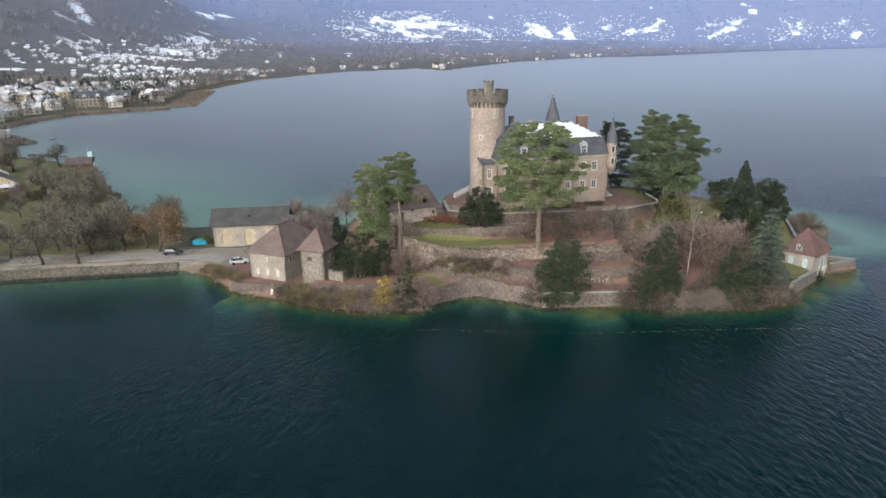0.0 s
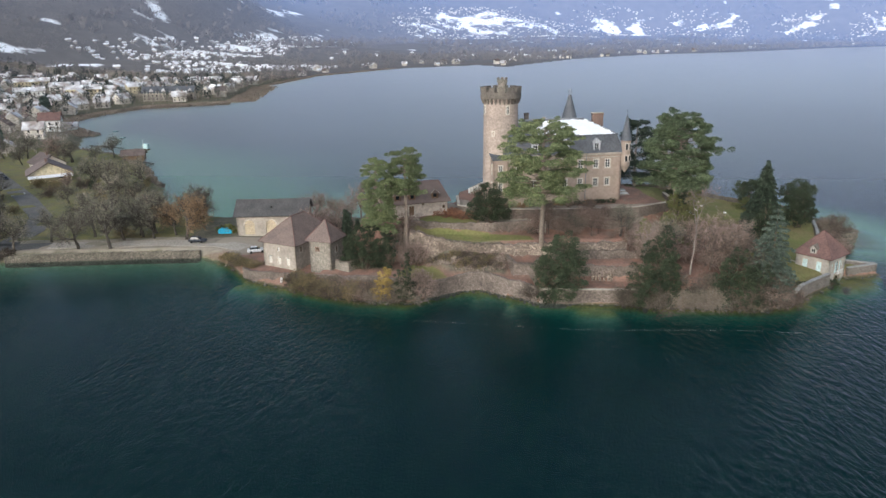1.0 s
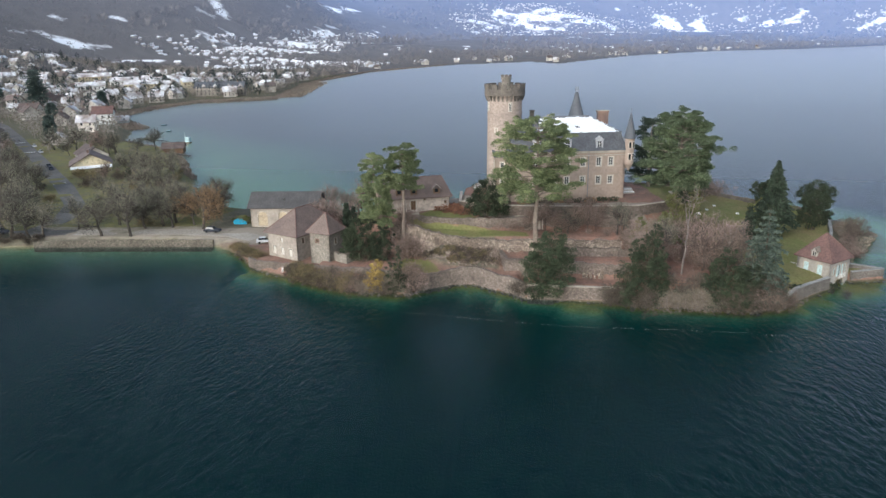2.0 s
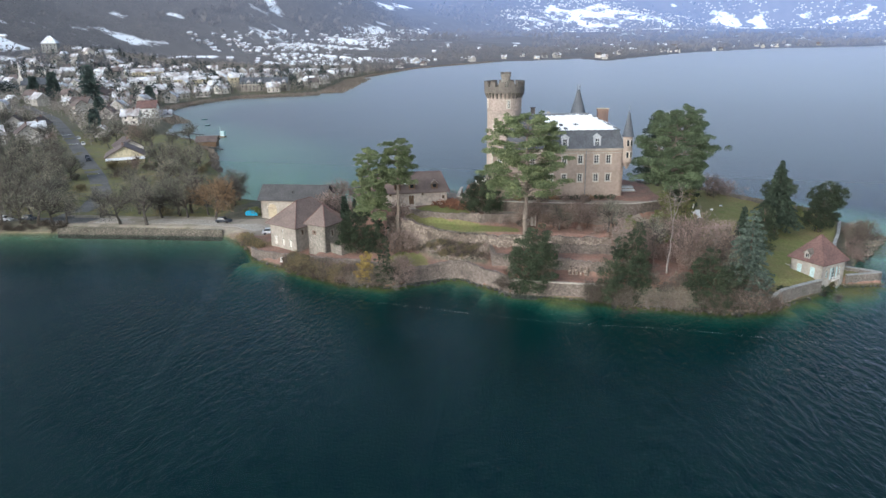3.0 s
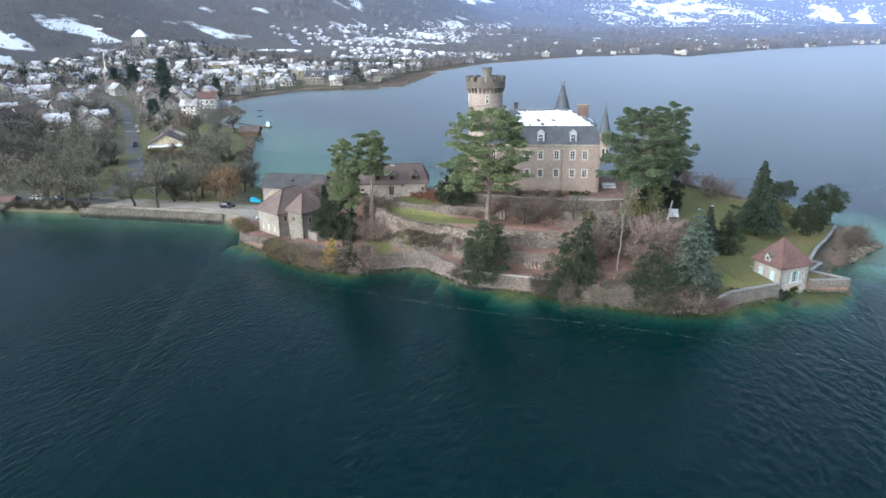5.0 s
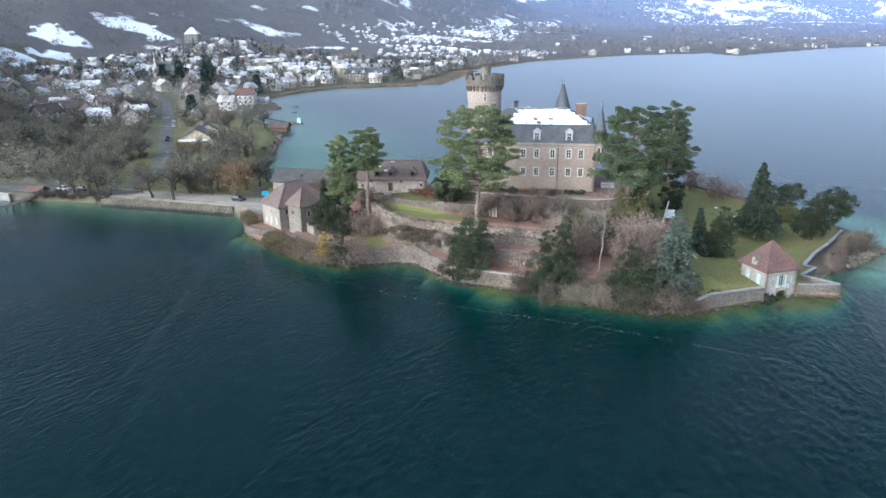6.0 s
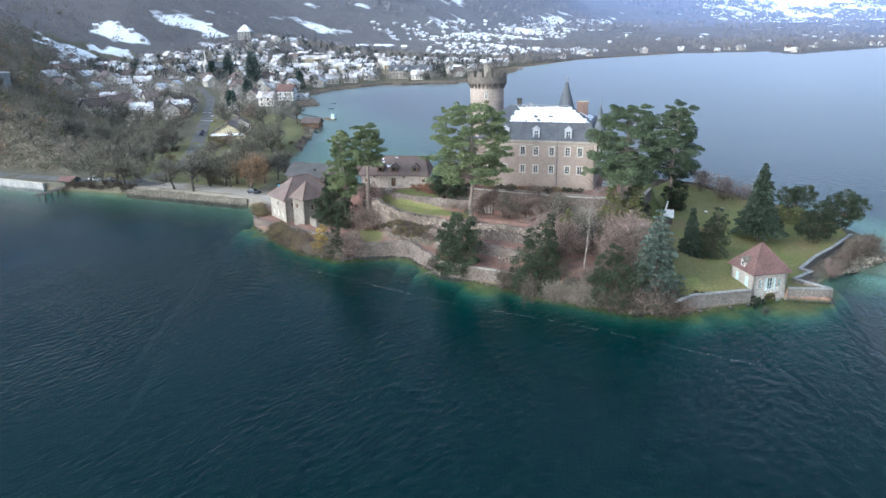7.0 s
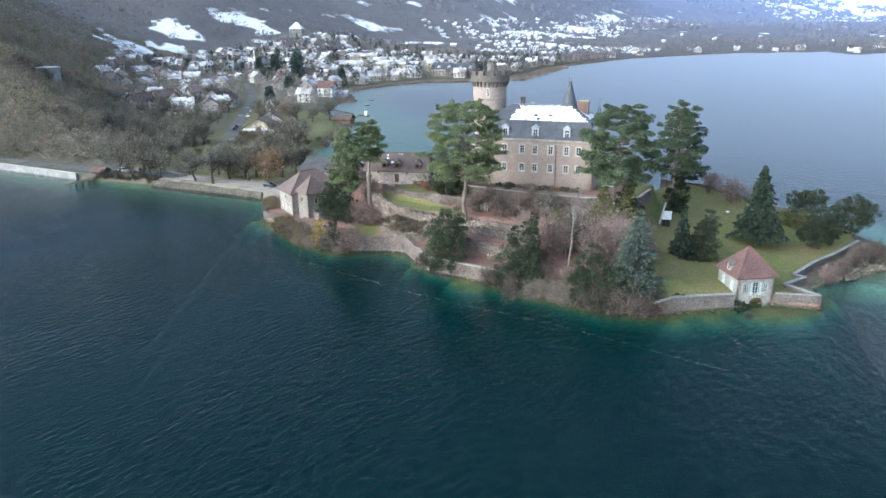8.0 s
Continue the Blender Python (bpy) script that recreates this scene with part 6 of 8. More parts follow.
def twig_blades(C, A, q, long=0.75, width=0.02):
    """Thin pointed twigs from each spot along its direction."""
    A = A / np.linalg.norm(A, axis=1, keepdims=True) * long * q.uniform(0.5, 1.3, (len(A), 1))
    w = np.cross(A, q.normal(size=A.shape))
    w = w / np.linalg.norm(w, axis=1, keepdims=True) * width
    return np.stack([C - w, C + w, C + A + w * 0.3, C + A - w * 0.3], 1).reshape(-1, 3)


def bare(name, kit, x, y, z, h, turn, label, category="tree", group="", lean=0.0):
    limbs, tw, top = kit
    s = h / top
    ob = thing(name, pose(x, y, z, lean, 0, 0) @ pose(0, 0, 0, 0, 0, turn) @ Matrix.Scale(s, 4), label, category, group)
    part("trunk", limbs, None, ob)
    part("twig_crown", tw, None, ob)
    return ob


# the tall pines round the castle
pine("pine_tree", 15.9, 144.9, 8.3, 34.6, 8.4, 0.39, "tall green pine with bare trunk on the lawn terrace", 11, 125, (0.3, -0.2), pad=1.5, skew=0.42)
pine("pine_tree", -13.6, 145.6, 7.5, 28.3, 3.3, 0.56, "slim green pine with flat crown above the wall", 12, 48, (0.3, 0), pad=1.2, skew=0.42)
pine("pine_tree", -18.0, 142.8, 3.0, 26.6, 3.3, 0.36, "leaning green pine with a pale trunk", 13, 62, (-1.2, 0), pad=1.15, skew=0.45)
pine("pine_tree", 45.9, 158.5, 6.5, 34.0, 7.8, 0.44, "broad dark green pine east of the castle", 14, 130, (0.3, 0), pad=1.46, skew=0.4, needles=NEEDLE_DARK)
pine("pine_tree", 49.3, 186.5, 5.0, 31.8, 5.6, 0.40, "dark pine standing behind the lawn", 15, 54, (0.5, 0), pad=1.45, needles=NEEDLE_DARK)
pine("cedar_tree", 43.8, 209, 6.0, 27.5, 6.0, 0.18, "dark cedar on the island's far shore", 16, 44, needles=NEEDLE_FIR, pad=1.8)
# conifers on the eastern lawn
fir("fir_tree", 71.2, 178.5, 2.8, 21.0, 6.4, "dark green fir with layered branches on the lawn", 21, tiers=24, droop=0.30, bare=0.16, size=0.26)
fir("blue_spruce", 60.0, 134.9, 1.2, 19.5, 6.4, "pale grey-green spruce near the water", 22, NEEDLE_BLUE, 14, 0.22, 0.08, 0.85, 0.24)
fir("small_fir", 61.2, 157.0, 3.4, 14.4, 2.9, "small dark pointed fir on the lawn", 23, tiers=16)
bushy("yew_tree", 65.4, 159.0, 2.8, [(0, 0, 4.0, 3.0, 3.6), (0.6, 0.3, 7.4, 2.2, 2.6), (-1.2, 0.4, 3.0, 2.2, 2.6), (-0.8, 0, 6.6, 1.6, 2.4), (0.3, 0.2, 9.8, 1.2, 1.9)], "dark green yew on the lawn by the pavilion", 24)
bushy("yew_tree", 82.2, 185.2, 1.9, [(0, 0, 4.6, 3.9, 3.7), (0.5, 0, 7.4, 2.6, 2.4), (-1.8, 0, 3.6, 2.4, 2.6), (1.8, 0.4, 3.7, 2.5, 2.6)], "round dark yew with a short trunk on the lawn", 25)
bushy("yew_tree", 87.0, 201.5, 1.8, [(0, 0, 4.5, 4.2, 3.9), (-2.6, 0, 6.2, 2.4, 2.3), (2.6, 0, 5.6, 2.8, 2.7), (0.4, 0, 7.6, 2.4, 2.0)], "spreading dark yew at the point", 26)
bushy("yew_tree", 76.0, 207.0, 2.2, [(0, 0, 4.4, 3.6, 3.6), (-2.4, 0, 5.4, 2.4, 2.2), (2.2, 0, 6.4, 2.4, 2.3)], "dark yew on the lawn's far edge", 27)
bushy("hedge", 75.6, 199.0, 2.2, [(-3.2, 0.8, 2.0, 2.6, 2.3), (0, 0, 2.3, 2.9, 2.5), (3.2, -0.8, 2.0, 2.6, 2.2)], "clipped grey-green hedge on the lawn", 28, LEAF_OLIVE, 0.18, 70, "hedge")
bushy("yew_tree", 3.9, 154.8, 10.3, [(0, 0, 3.8, 4.3, 3.8), (0.2, 0.4, 6.6, 3.0, 2.6), (-2.6, 0.2, 3.0, 2.4, 2.6), (2.8, -0.2, 3.0, 2.4, 2.6)], "broad dark yew beside the castle drive", 29)
# evergreens by the shore
bushy("ivy_oak", 19.6, 132.4, 1.2, [(0, 0.2, 7.4, 4.2, 3.6), (-1.6, -0.8, 3.0, 3.2, 3.4), (2.1, -0.4, 4.4, 3.2, 3.4), (0.6, 0.4, 10.2, 2.8, 2.4), (-3.2, 0.4, 5.4, 2.3, 2.6), (0.4, -1.8, 1.0, 2.6, 2.0), (3.4, 0.2, 7.6, 1.8, 2.2)], "dark ivy-clad evergreen overhanging the water", 31)
bushy("ivy_tree", 37.6, 131.2, 0.8, [(0, -0.6, 2.4, 3.6, 3.4), (0.6, 0.6, 7.6, 3.0, 3.4), (-2.6, 0.2, 4.8, 2.4, 3.0), (2.8, 0.4, 5.4, 2.3, 3.2), (-3.2, -0.4, 1.8, 2.2, 2.2), (3.0, -0.4, 1.8, 2.2, 2.2), (1.4, 1.4, 11.4, 1.7, 2.6), (-1.4, 1.0, 9.6, 1.5, 2.2), (2.2, 1.4, 13.4, 1.0, 1.8), (3.2, 0.8, 9.0, 1.2, 2.0)], "olive dark ivy-covered tree at the water", 32)
bushy("ivy_tree", 52.6, 131.6, 0.8, [(0, -0.4, 2.8, 3.2, 3.2), (-1.0, 0.8, 6.6, 2.4, 3.0), (2.0, 0, 5.0, 2.2, 2.8), (-2.6, 0.4, 3.4, 2.0, 2.6), (0.4, 0.8, 9.4, 1.5, 2.2), (3.0, 0.4, 2.4, 2.0, 2.2)], "dark ivy-covered tree by the lake", 33)
bushy("ivy_tree", 57.0, 132.2, 0.8, [(0, 0, 2.6, 2.4, 2.8), (0.8, 0.4, 5.4, 1.8, 2.4), (-1.4, 0.2, 4.2, 1.6, 2.2), (2.2, 0.3, 2.0, 1.8, 1.8)], "dark ivy-smothered stump tree at the shore", 56)
for x, y, k in ((34.4, 130.2, 1.0), (40.6, 129.8, 0.9), (50.8, 130.2, 1.1), (54.8, 130.4, 1.2), (58.8, 131.2, 0.9), (17.2, 130.8, 1.0), (43.4, 131.4, 0.9), (47.2, 131.6, 0.8), (62.0, 132.4, 0.8)):
    bushy("ivy_bush", x, y, 0.3, [(0, -0.5 * k, 1.3 * k, 1.7 * k, 1.4 * k), (-1.1 * k, 0, 1.0 * k, 1.2 * k, 1.1 * k), (0.9 * k, 0.2, 2.2 * k, 1.2 * k, 1.2 * k)], "dark ivy bush drooping over the water", int(700 + x), LEAF_DARK, category="shrub", trunk=0.1)
bushy("evergreen_oak", -22.6, 140.8, 2.4, [(0, 0, 3.4, 3.0, 3.0), (-2.4, 0.4, 5.4, 2.1, 2.6), (1.6, 0.2, 6.2, 2.3, 2.6), (-0.6, 0.4, 8.6, 1.9, 2.2), (3.4, 0.2, 3.6, 2.2, 2.8), (-2.6, 0.2, 2.4, 2.0, 2.0), (2.6, 0.4, 9.4, 1.3, 1.7)], "dense dark evergreen behind the terrace wall", 34)
bushy("evergreen_oak", -17.2, 140.6, 2.6, [(0, 0, 2.8, 2.4, 2.6), (0.8, 0.5, 6.0, 1.7, 2.2), (-1.4, 0.6, 5.4, 1.7, 2.2), (0.2, 0.4, 8.4, 1.1, 1.8)], "dark jagged evergreen below the pines", 52)
fir("cypress", -27.2, 146.5, 3.0, 15.0, 1.5, "slim dark cypress beside the gatehouse", 35, tiers=18, droop=-0.5, power=0.6)
fir("small_fir", -29.6, 158.0, 2.4, 11.5, 1.7, "small dark fir behind the gatehouse", 54, tiers=16)
fir("small_fir", -27.2, 156.4, 3.0, 10.4, 1.5, "small dark fir behind the gatehouse", 55, tiers=14)
bushy("ivy_tree", -11.3, 129.4, 0.4, [(0, -0.4, 1.6, 2.0, 1.9), (-0.6, 0, 4.2, 1.5, 2.0), (0.9, 0.2, 3.4, 1.4, 1.8), (0.5, 0.2, 6.6, 1.0, 1.8), (0.7, 0.2, 8.8, 0.6, 1.5)], "shaggy dark ivy-clad tree on the quay shore", 36, LEAF_DARK)
bushy("yellow_shrub", -15.9, 129.4, 0.3, [(0, 0, 2.4, 1.9, 2.2), (0.4, 0, 5.0, 1.5, 2.0), (-0.9, -0.3, 1.4, 1.5, 1.4), (0.7, -0.5, 1.2, 1.3, 1.2)], "tall bush with ochre-yellow autumn leaves", 37, YELLOW, 0.17, 95, "shrub", 0.1)
bushy("ivy_tree", 47.6, 161.5, 6.0, [(0, 0, 2.8, 2.6, 3.2), (-0.8, 0, 7.0, 2.2, 3.2), (1.2, 0.6, 5.4, 2.1, 3.0), (0.2, 0, 10.4, 1.5, 2.2)], "dark ivy-clad undergrowth below the big pine", 38, LEAF_DARK)
bushy("ivy_tree", 44.6, 154.5, 6.0, [(0, 0, 2.6, 2.6, 3.2), (0.6, 0, 6.6, 2.2, 3.0), (-1.2, 0, 5.0, 1.7, 2.6), (0.2, 0.2, 9.6, 1.4, 2.2)], "olive green ivy round a trunk on the slope", 39, LEAF_OLIVE)
bushy("ivy_tree", 49.0, 156.0, 5.0, [(0, 0, 2.8, 2.4, 3.2), (-0.4, 0, 6.8, 2.1, 3.2), (1.0, 0.4, 5.0, 1.8, 2.8), (0.2, 0, 10.6, 1.6, 2.6), (-1.6, 0.2, 8.4, 1.2, 1.8)], "olive ivy-clad trunk beside the big pine", 57, LEAF_OLIVE)
bushy("ivy_tree", 50.6, 185.2, 4.6, [(0, 0, 2.6, 2.6, 2.8), (0.8, 0.4, 6.0, 2.2, 3.0), (-1.4, 0, 5.0, 1.8, 2.6), (0.2, 0.2, 9.4, 1.5, 2.4)], "dark ivy-clad trunk under the far pine", 58, LEAF_DARK)
bushy("holly", 37.4, 147.0, 5.6, [(0, 0, 3.0, 1.8, 2.8), (0.4, 0.3, 6.0, 1.3, 2.2)], "olive evergreen on the wooded slope", 40, LEAF_OLIVE)
bushy("shrub", 76.0, 145.6, -0.4, [(0, 0, 0.8, 1.1, 0.9), (0.8, 0.5, 0.6, 0.9, 0.7)], "dark shrub on rocks under the balcony", 44, LEAF_DARK, category="shrub")
bushy("shrub", 67.2, 138.8, 0.8, [(0, 0, 1.2, 1.4, 1.3), (-0.8, 0, 0.8, 1.0, 0.9)], "dark shrub leaning over the shore wall", 41, LEAF_DARK, category="shrub")
bushy("shrub", -66.5, 171.5, 1.8, [(0, 0, 1.3, 1.6, 1.2), (-2.2, 0.4, 1.2, 1.5, 1.1), (1.6, 0.5, 1.1, 1.3, 1.0)], "green hedge shrub beside the barn", 42, LEAF_OLIVE, category="shrub")
for i, (x, y) in enumerate(((-8.0, 158.4), (-6.0, 157.6), (-4.0, 157.0), (-2.0, 156.4), (-6.6, 160.2), (-4.4, 159.4), (-2.4, 158.6), (-0.6, 157.8), (-5.0, 161.6), (-3.0, 160.8))):
    bushy("beech_hedge", x, y, 10.4, [(0, 0, 0.7, 1.5, 0.9), (0.9, 0.3, 0.6, 1.2, 0.8)], "low russet-leaved hedge in the upper garden", 45 + i, RUSSET, 0.16, 70, "hedge", 0.06)

# leafless trees
KIT = [bare_meshes(100 + i, 12, 0.85, 1, TWIG_PARK, DARK_BARK, 1700, 0.032, 0.4, 0.030) for i in range(5)]
KIT_BROWN = [bare_meshes(110 + i, 9, 0.9, 1, TWIG_PURPLE, BARK, 1300, 0.03, 0.45) for i in range(3)]
KIT_ORANGE = bare_meshes(120, 10, 0.95, 1, TWIG_RUST, DARK_BARK, 3000, 0.05, 0.35, 0.030)
SHRUB = [bare_meshes(130 + i, 4, 0.75, 7, TWIG_PURPLE, BARK, 1500, 0.026) for i in range(3)]
SHRUB_PALE = [bare_meshes(160 + i, 4, 0.85, 9, TWIG_PALE, BIRCH_BARK, 2400, 0.03) for i in range(2)]
SHRUB_OCHRE = [bare_meshes(140 + i, 3, 0.75, 8, OCHRE, BARK, 2000, 0.045) for i in range(2)]
SHRUB_GREY = [bare_meshes(150 + i, 4, 0.75, 7, TWIG_BRUSH, BARK, 2000, 0.035) for i in range(2)]

def birch(x, y, z, h, seed, label, limbs=13):
    """A slim pale tree: one long stem that forks high up, a few thin rising limbs, sparse twigs."""
    q = np.random.RandomState(seed)
    t = thing("birch_tree", pose(x, y, z), label, "tree")
    b, C, A = Build(), [], []
    stem = crooked(b, (0, 0, -0.4), (0.5, 0.3, h * 0.62), 0.19, 0.11, q, 6, 0.025, 7)
    tips = [crooked(b, stem[-1], stem[-1] + Vector((dx, dy, h * dz)), 0.10, 0.02, q, 5, 0.06, 6) for dx, dy, dz in ((-1.1, 0.2, 0.30), (1.3, -0.3, 0.38), (0.3, 0.9, 0.26))]
    nodes = stem[3:] + [p for row in tips for p in row[1:]]
    for k in range(limbs):
        p = nodes[q.randint(len(nodes))]
        a, L = q.uniform(0, 2 * math.pi), h * q.uniform(0.08, 0.19)
        e = p + Vector((math.cos(a) * L, math.sin(a) * L, L * q.uniform(0.2, 0.9)))
        for m in crooked(b, p, e, 0.045, 0.012, q, 4, 0.09, 4)[1:]:
            n = 9
            d = q.normal(size=(n, 3)) * 0.6 + (math.cos(a), math.sin(a), 0.5)
            C.append(np.array(m) + d * q.uniform(0.1, 0.5, (n, 1)))
            A.append(d)
    part("trunk", b, BIRCH_BARK, t, "pale trunk and limbs")
    part("twig_crown", card_mesh("twig_crown", twig_blades(np.concatenate(C), np.concatenate(A), q), TWIG_PURPLE), None, t)
    return t


birch(45.4, 137.2, 4.4, 16.5, 121, "pale bare birch on the wooded slope")
birch(53.6, 138.6, 3.4, 11.0, 122, "slim bare tree with pale limbs above the shore", 22)
birch(35.2, 133.4, 2.4, 13.0, 123, "bare pale-limbed tree rising through the ivy", 20)
bare("orange_tree", KIT_ORANGE, -75.0, 165.0, 1.9, 11.5, 0, "bare tree with lingering rust-brown leaves by the road")
bare("orange_tree", KIT_ORANGE, -79.5, 168.5, 1.9, 9.0, 130, "bare tree with lingering rust-brown leaves by the road")
r = random.Random(71)
ROAD_ROW = [(-133.3, 149.0), (-127.4, 149.2), (-122.7, 150.6), (-116.4, 150.4), (-113.9, 152.0), (-109.6, 160.4), (-98.4, 154.8), (-90.2, 155.4), (-90.8, 163.0), (-83.9, 165.0), (-101, 166), (-86, 170), (-138, 156), (-131, 157.5)]
for i, (x, y) in enumerate(ROAD_ROW):
    bare("bare_tree", KIT[i % 5], x, y, 1.8, r.uniform(9.5, 13.5), r.uniform(0, 360), "leafless grey tree along the causeway road", group="trees along the road")
count = 0
while count < 105:
    x, y = (r.uniform(-215, -78), r.uniform(158, 285)) if count < 62 else (r.uniform(-330, -150), r.uniform(190, 330))
    d = float(ring_distance(np.array([x]), np.array([y]), SHORE)[0])
    on_road = float(np.maximum(ribbon(MAIN_ROAD, 8, np.array([x]), np.array([y])), ribbon(CAUSEWAY, 6, np.array([x]), np.array([y])))[0])
    if d < 4 or on_road > 0 or (-112 < x < -90 and 160 < y < 172) or math.hypot(x + 157, y - 231) < 15 or (-198 < x < -148 and 232 < y < 280) or (count < 62 and x < -150 and y > 235 and r.random() < 0.6):
        continue
    count += 1
    bare("bare_tree", KIT[r.randrange(5)] if r.random() < 0.92 else KIT_BROWN[r.randrange(3)], x, y, height_at(x, y) - 0.1, r.uniform(7.0, 12), r.uniform(0, 360), "leafless tree in the lakeside park", group="park trees")
count = 0
while count < 46:       # bushes and low evergreens among the park trees
    x, y = r.uniform(-165, -76), r.uniform(160, 250)
    d = float(ring_distance(np.array([x]), np.array([y]), SHORE)[0])
    on_road = float(np.maximum(ribbon(MAIN_ROAD, 5, np.array([x]), np.array([y])), ribbon(CAUSEWAY, 5, np.array([x]), np.array([y])))[0])
    if d < 2 or on_road > 0 or west_side(x, y) > -4 or math.hypot(x + 168, y - 243) < 11:
        continue
    count += 1
    if count % 7 == 0:
        bushy("park_evergreen", x, y, height_at(x, y) - 0.1, [(0, 0, 1.8, 1.3, 1.8), (0.5, 0.2, 3.6, 0.9, 1.6), (-0.5, 0, 2.6, 1.0, 1.5)], "dark evergreen bush in the lakeside park", 500 + count, LEAF_DARK, 0.2, 60, "shrub", 0.1)
    else:
        bare("park_shrub", (SHRUB_GREY[count % 2], SHRUB[count % 3], SHRUB_OCHRE[count % 2])[count % 3], x, y, height_at(x, y) - 0.1, r.uniform(1.8, 4.2), r.uniform(0, 360), "leafless bush in the lakeside park", "shrub", "park bushes")
for x, y, h in ((-35.5, 162, 9.5), (-38.4, 160.4, 10.5), (-41, 163, 9), (-39, 166, 10), (-36.4, 158.6, 9), (-31.5, 158, 7), (-28, 164, 9), (-46, 186, 9), (-40, 183, 8), (-34, 178, 8.5), (-52, 188, 7), (-24, 178, 7), (-12, 184, 8)):
    bare("bare_tree", KIT_BROWN[r.randrange(3)], x, y, max(1.5, height_at(x, y)), h, r.uniform(0, 360), "reddish leafless tree behind the barn and stable", group="trees behind the barn")
# bare shrubs and saplings on the wooded slope
SLOPE = [(21, 149), (24, 152), (27, 150.5), (29, 153), (31, 149), (33, 152), (35, 150), (37, 153), (39, 149), (41, 152), (43, 148), (40, 144), (43, 141), (37, 143), (46, 146), (49, 150), (52, 146), (49, 142),
         (52, 138), (55, 142), (57, 147), (53, 152), (56, 154), (50, 157), (40, 136), (42, 133), (45, 131.5), (48, 132.4), (50.5, 131), (58, 132), (60.5, 133), (62.5, 134.5), (38, 157), (41, 158), (34, 157.6), (22, 151)]
for i, (x, y) in enumerate(SLOPE):
    tall = r.uniform(1.4, 2.8) if y > 147.5 else r.uniform(3.6, 6.0) if y > 136 else r.uniform(3.4, 5.0)
    if i % 3 == 0 and y > 138:
        bare("sapling", KIT_BROWN[r.randrange(3)], x, y, height_at(x, y) - 0.1, tall + 1.8, r.uniform(0, 360), "bare purple-brown sapling on the wooded slope", group="slope saplings")
    else:
        bare("bare_shrub", SHRUB[r.randrange(3)] if y > 136 else SHRUB_GREY[r.randrange(2)], x, y, height_at(x, y) - 0.1, tall, r.uniform(0, 360), "bare purple-brown shrub on the wooded slope", "shrub", "slope shrubs")
for i in range(64):     # brush overhanging the water below the slope
    x = 31.5 + i * 0.54 + r.uniform(-0.3, 0.3)
    edge = float(np.interp(x, (30, 36, 46, 57, 64, 70), (131, 129.4, 129.8, 130.0, 132.4, 139.4)))
    if 34.5 < x < 40.5 and i % 3 or 50 < x < 58.5 and i % 2 or 41 < x < 50 and i % 3 == 0:
        continue
    kit = SHRUB_GREY[i % 2] if x < 41 else SHRUB_PALE[i % 2] if x < 50 else SHRUB_GREY[i % 2] if x < 58 else (SHRUB[i % 3] if i % 2 else SHRUB_GREY[i % 2])
    bare("bare_shrub", kit, x, edge + r.uniform(-0.5, 1.8), 0.1 + r.random() * 0.6, r.uniform(2.4, 4.8) if x < 62 else r.uniform(1.8, 3.2), r.uniform(0, 360), "pale tangled bare brush overhanging the lake" if 41 <= x < 50 else "tangled grey bare brush overhanging the lake", "shrub", "shore brush", r.uniform(5, 32))
for i in range(26):     # dark scrub on the bank under the roadside trees
    x = -138 + i * 1.0 + r.uniform(-0.4, 0.4)
    y = float(np.interp(x, (-138, -131, -116, -99), (142.6, 145.4, 148.7, 151.5))) + r.uniform(0.2, 1.6)
    bare("bank_shrub", SHRUB_GREY[i % 2], x, y, height_at(x, y) - 0.2, r.uniform(1.2, 2.4), r.uniform(0, 360), "dark bare scrub on the bank under the roadside trees", "shrub", "bank scrub", r.uniform(0, 25))
for i in range(78):     # ochre and grey brush along the quay
    if i < 18:
        x = -58.5 + i * 0.62
        y = 151.5 - (x + 58.5) * 0.92 + r.uniform(-0.5, 2.2)
    else:
        x = -38.6 + (i - 18) * 0.52 + r.uniform(-0.3, 0.3)
        y = float(np.interp(x, (-41, -30.5, -20.5, -11, -7), (136.8, 131.8, 129.0, 128.4, 131.4))) + r.uniform(-0.4, 3.4)
    if x > -47 and y < 139.5 and x < -37.5:
        continue
    kit = (SHRUB_OCHRE[i % 2], SHRUB_GREY[i % 2])[i % 2] if i < 18 or -34 < x < -27 else (SHRUB_GREY[i % 2], SHRUB[i % 3], SHRUB_OCHRE[0], SHRUB_GREY[(i // 2) % 2])[i % 4]
    if x > -18 and i % 4 == 2:
        kit = SHRUB_PALE[i % 2]
    bare("ochre_shrub", kit, x, y, max(0.15, min(1.0, height_at(x, y) - 0.2)), r.uniform(1.6, 2.7) if i < 18 else r.uniform(2.2, 3.7), r.uniform(0, 360), "ochre and grey leafless brush hanging over the quay", "shrub", "quay brush", r.uniform(0, 12) if i < 18 else r.uniform(5, 30))
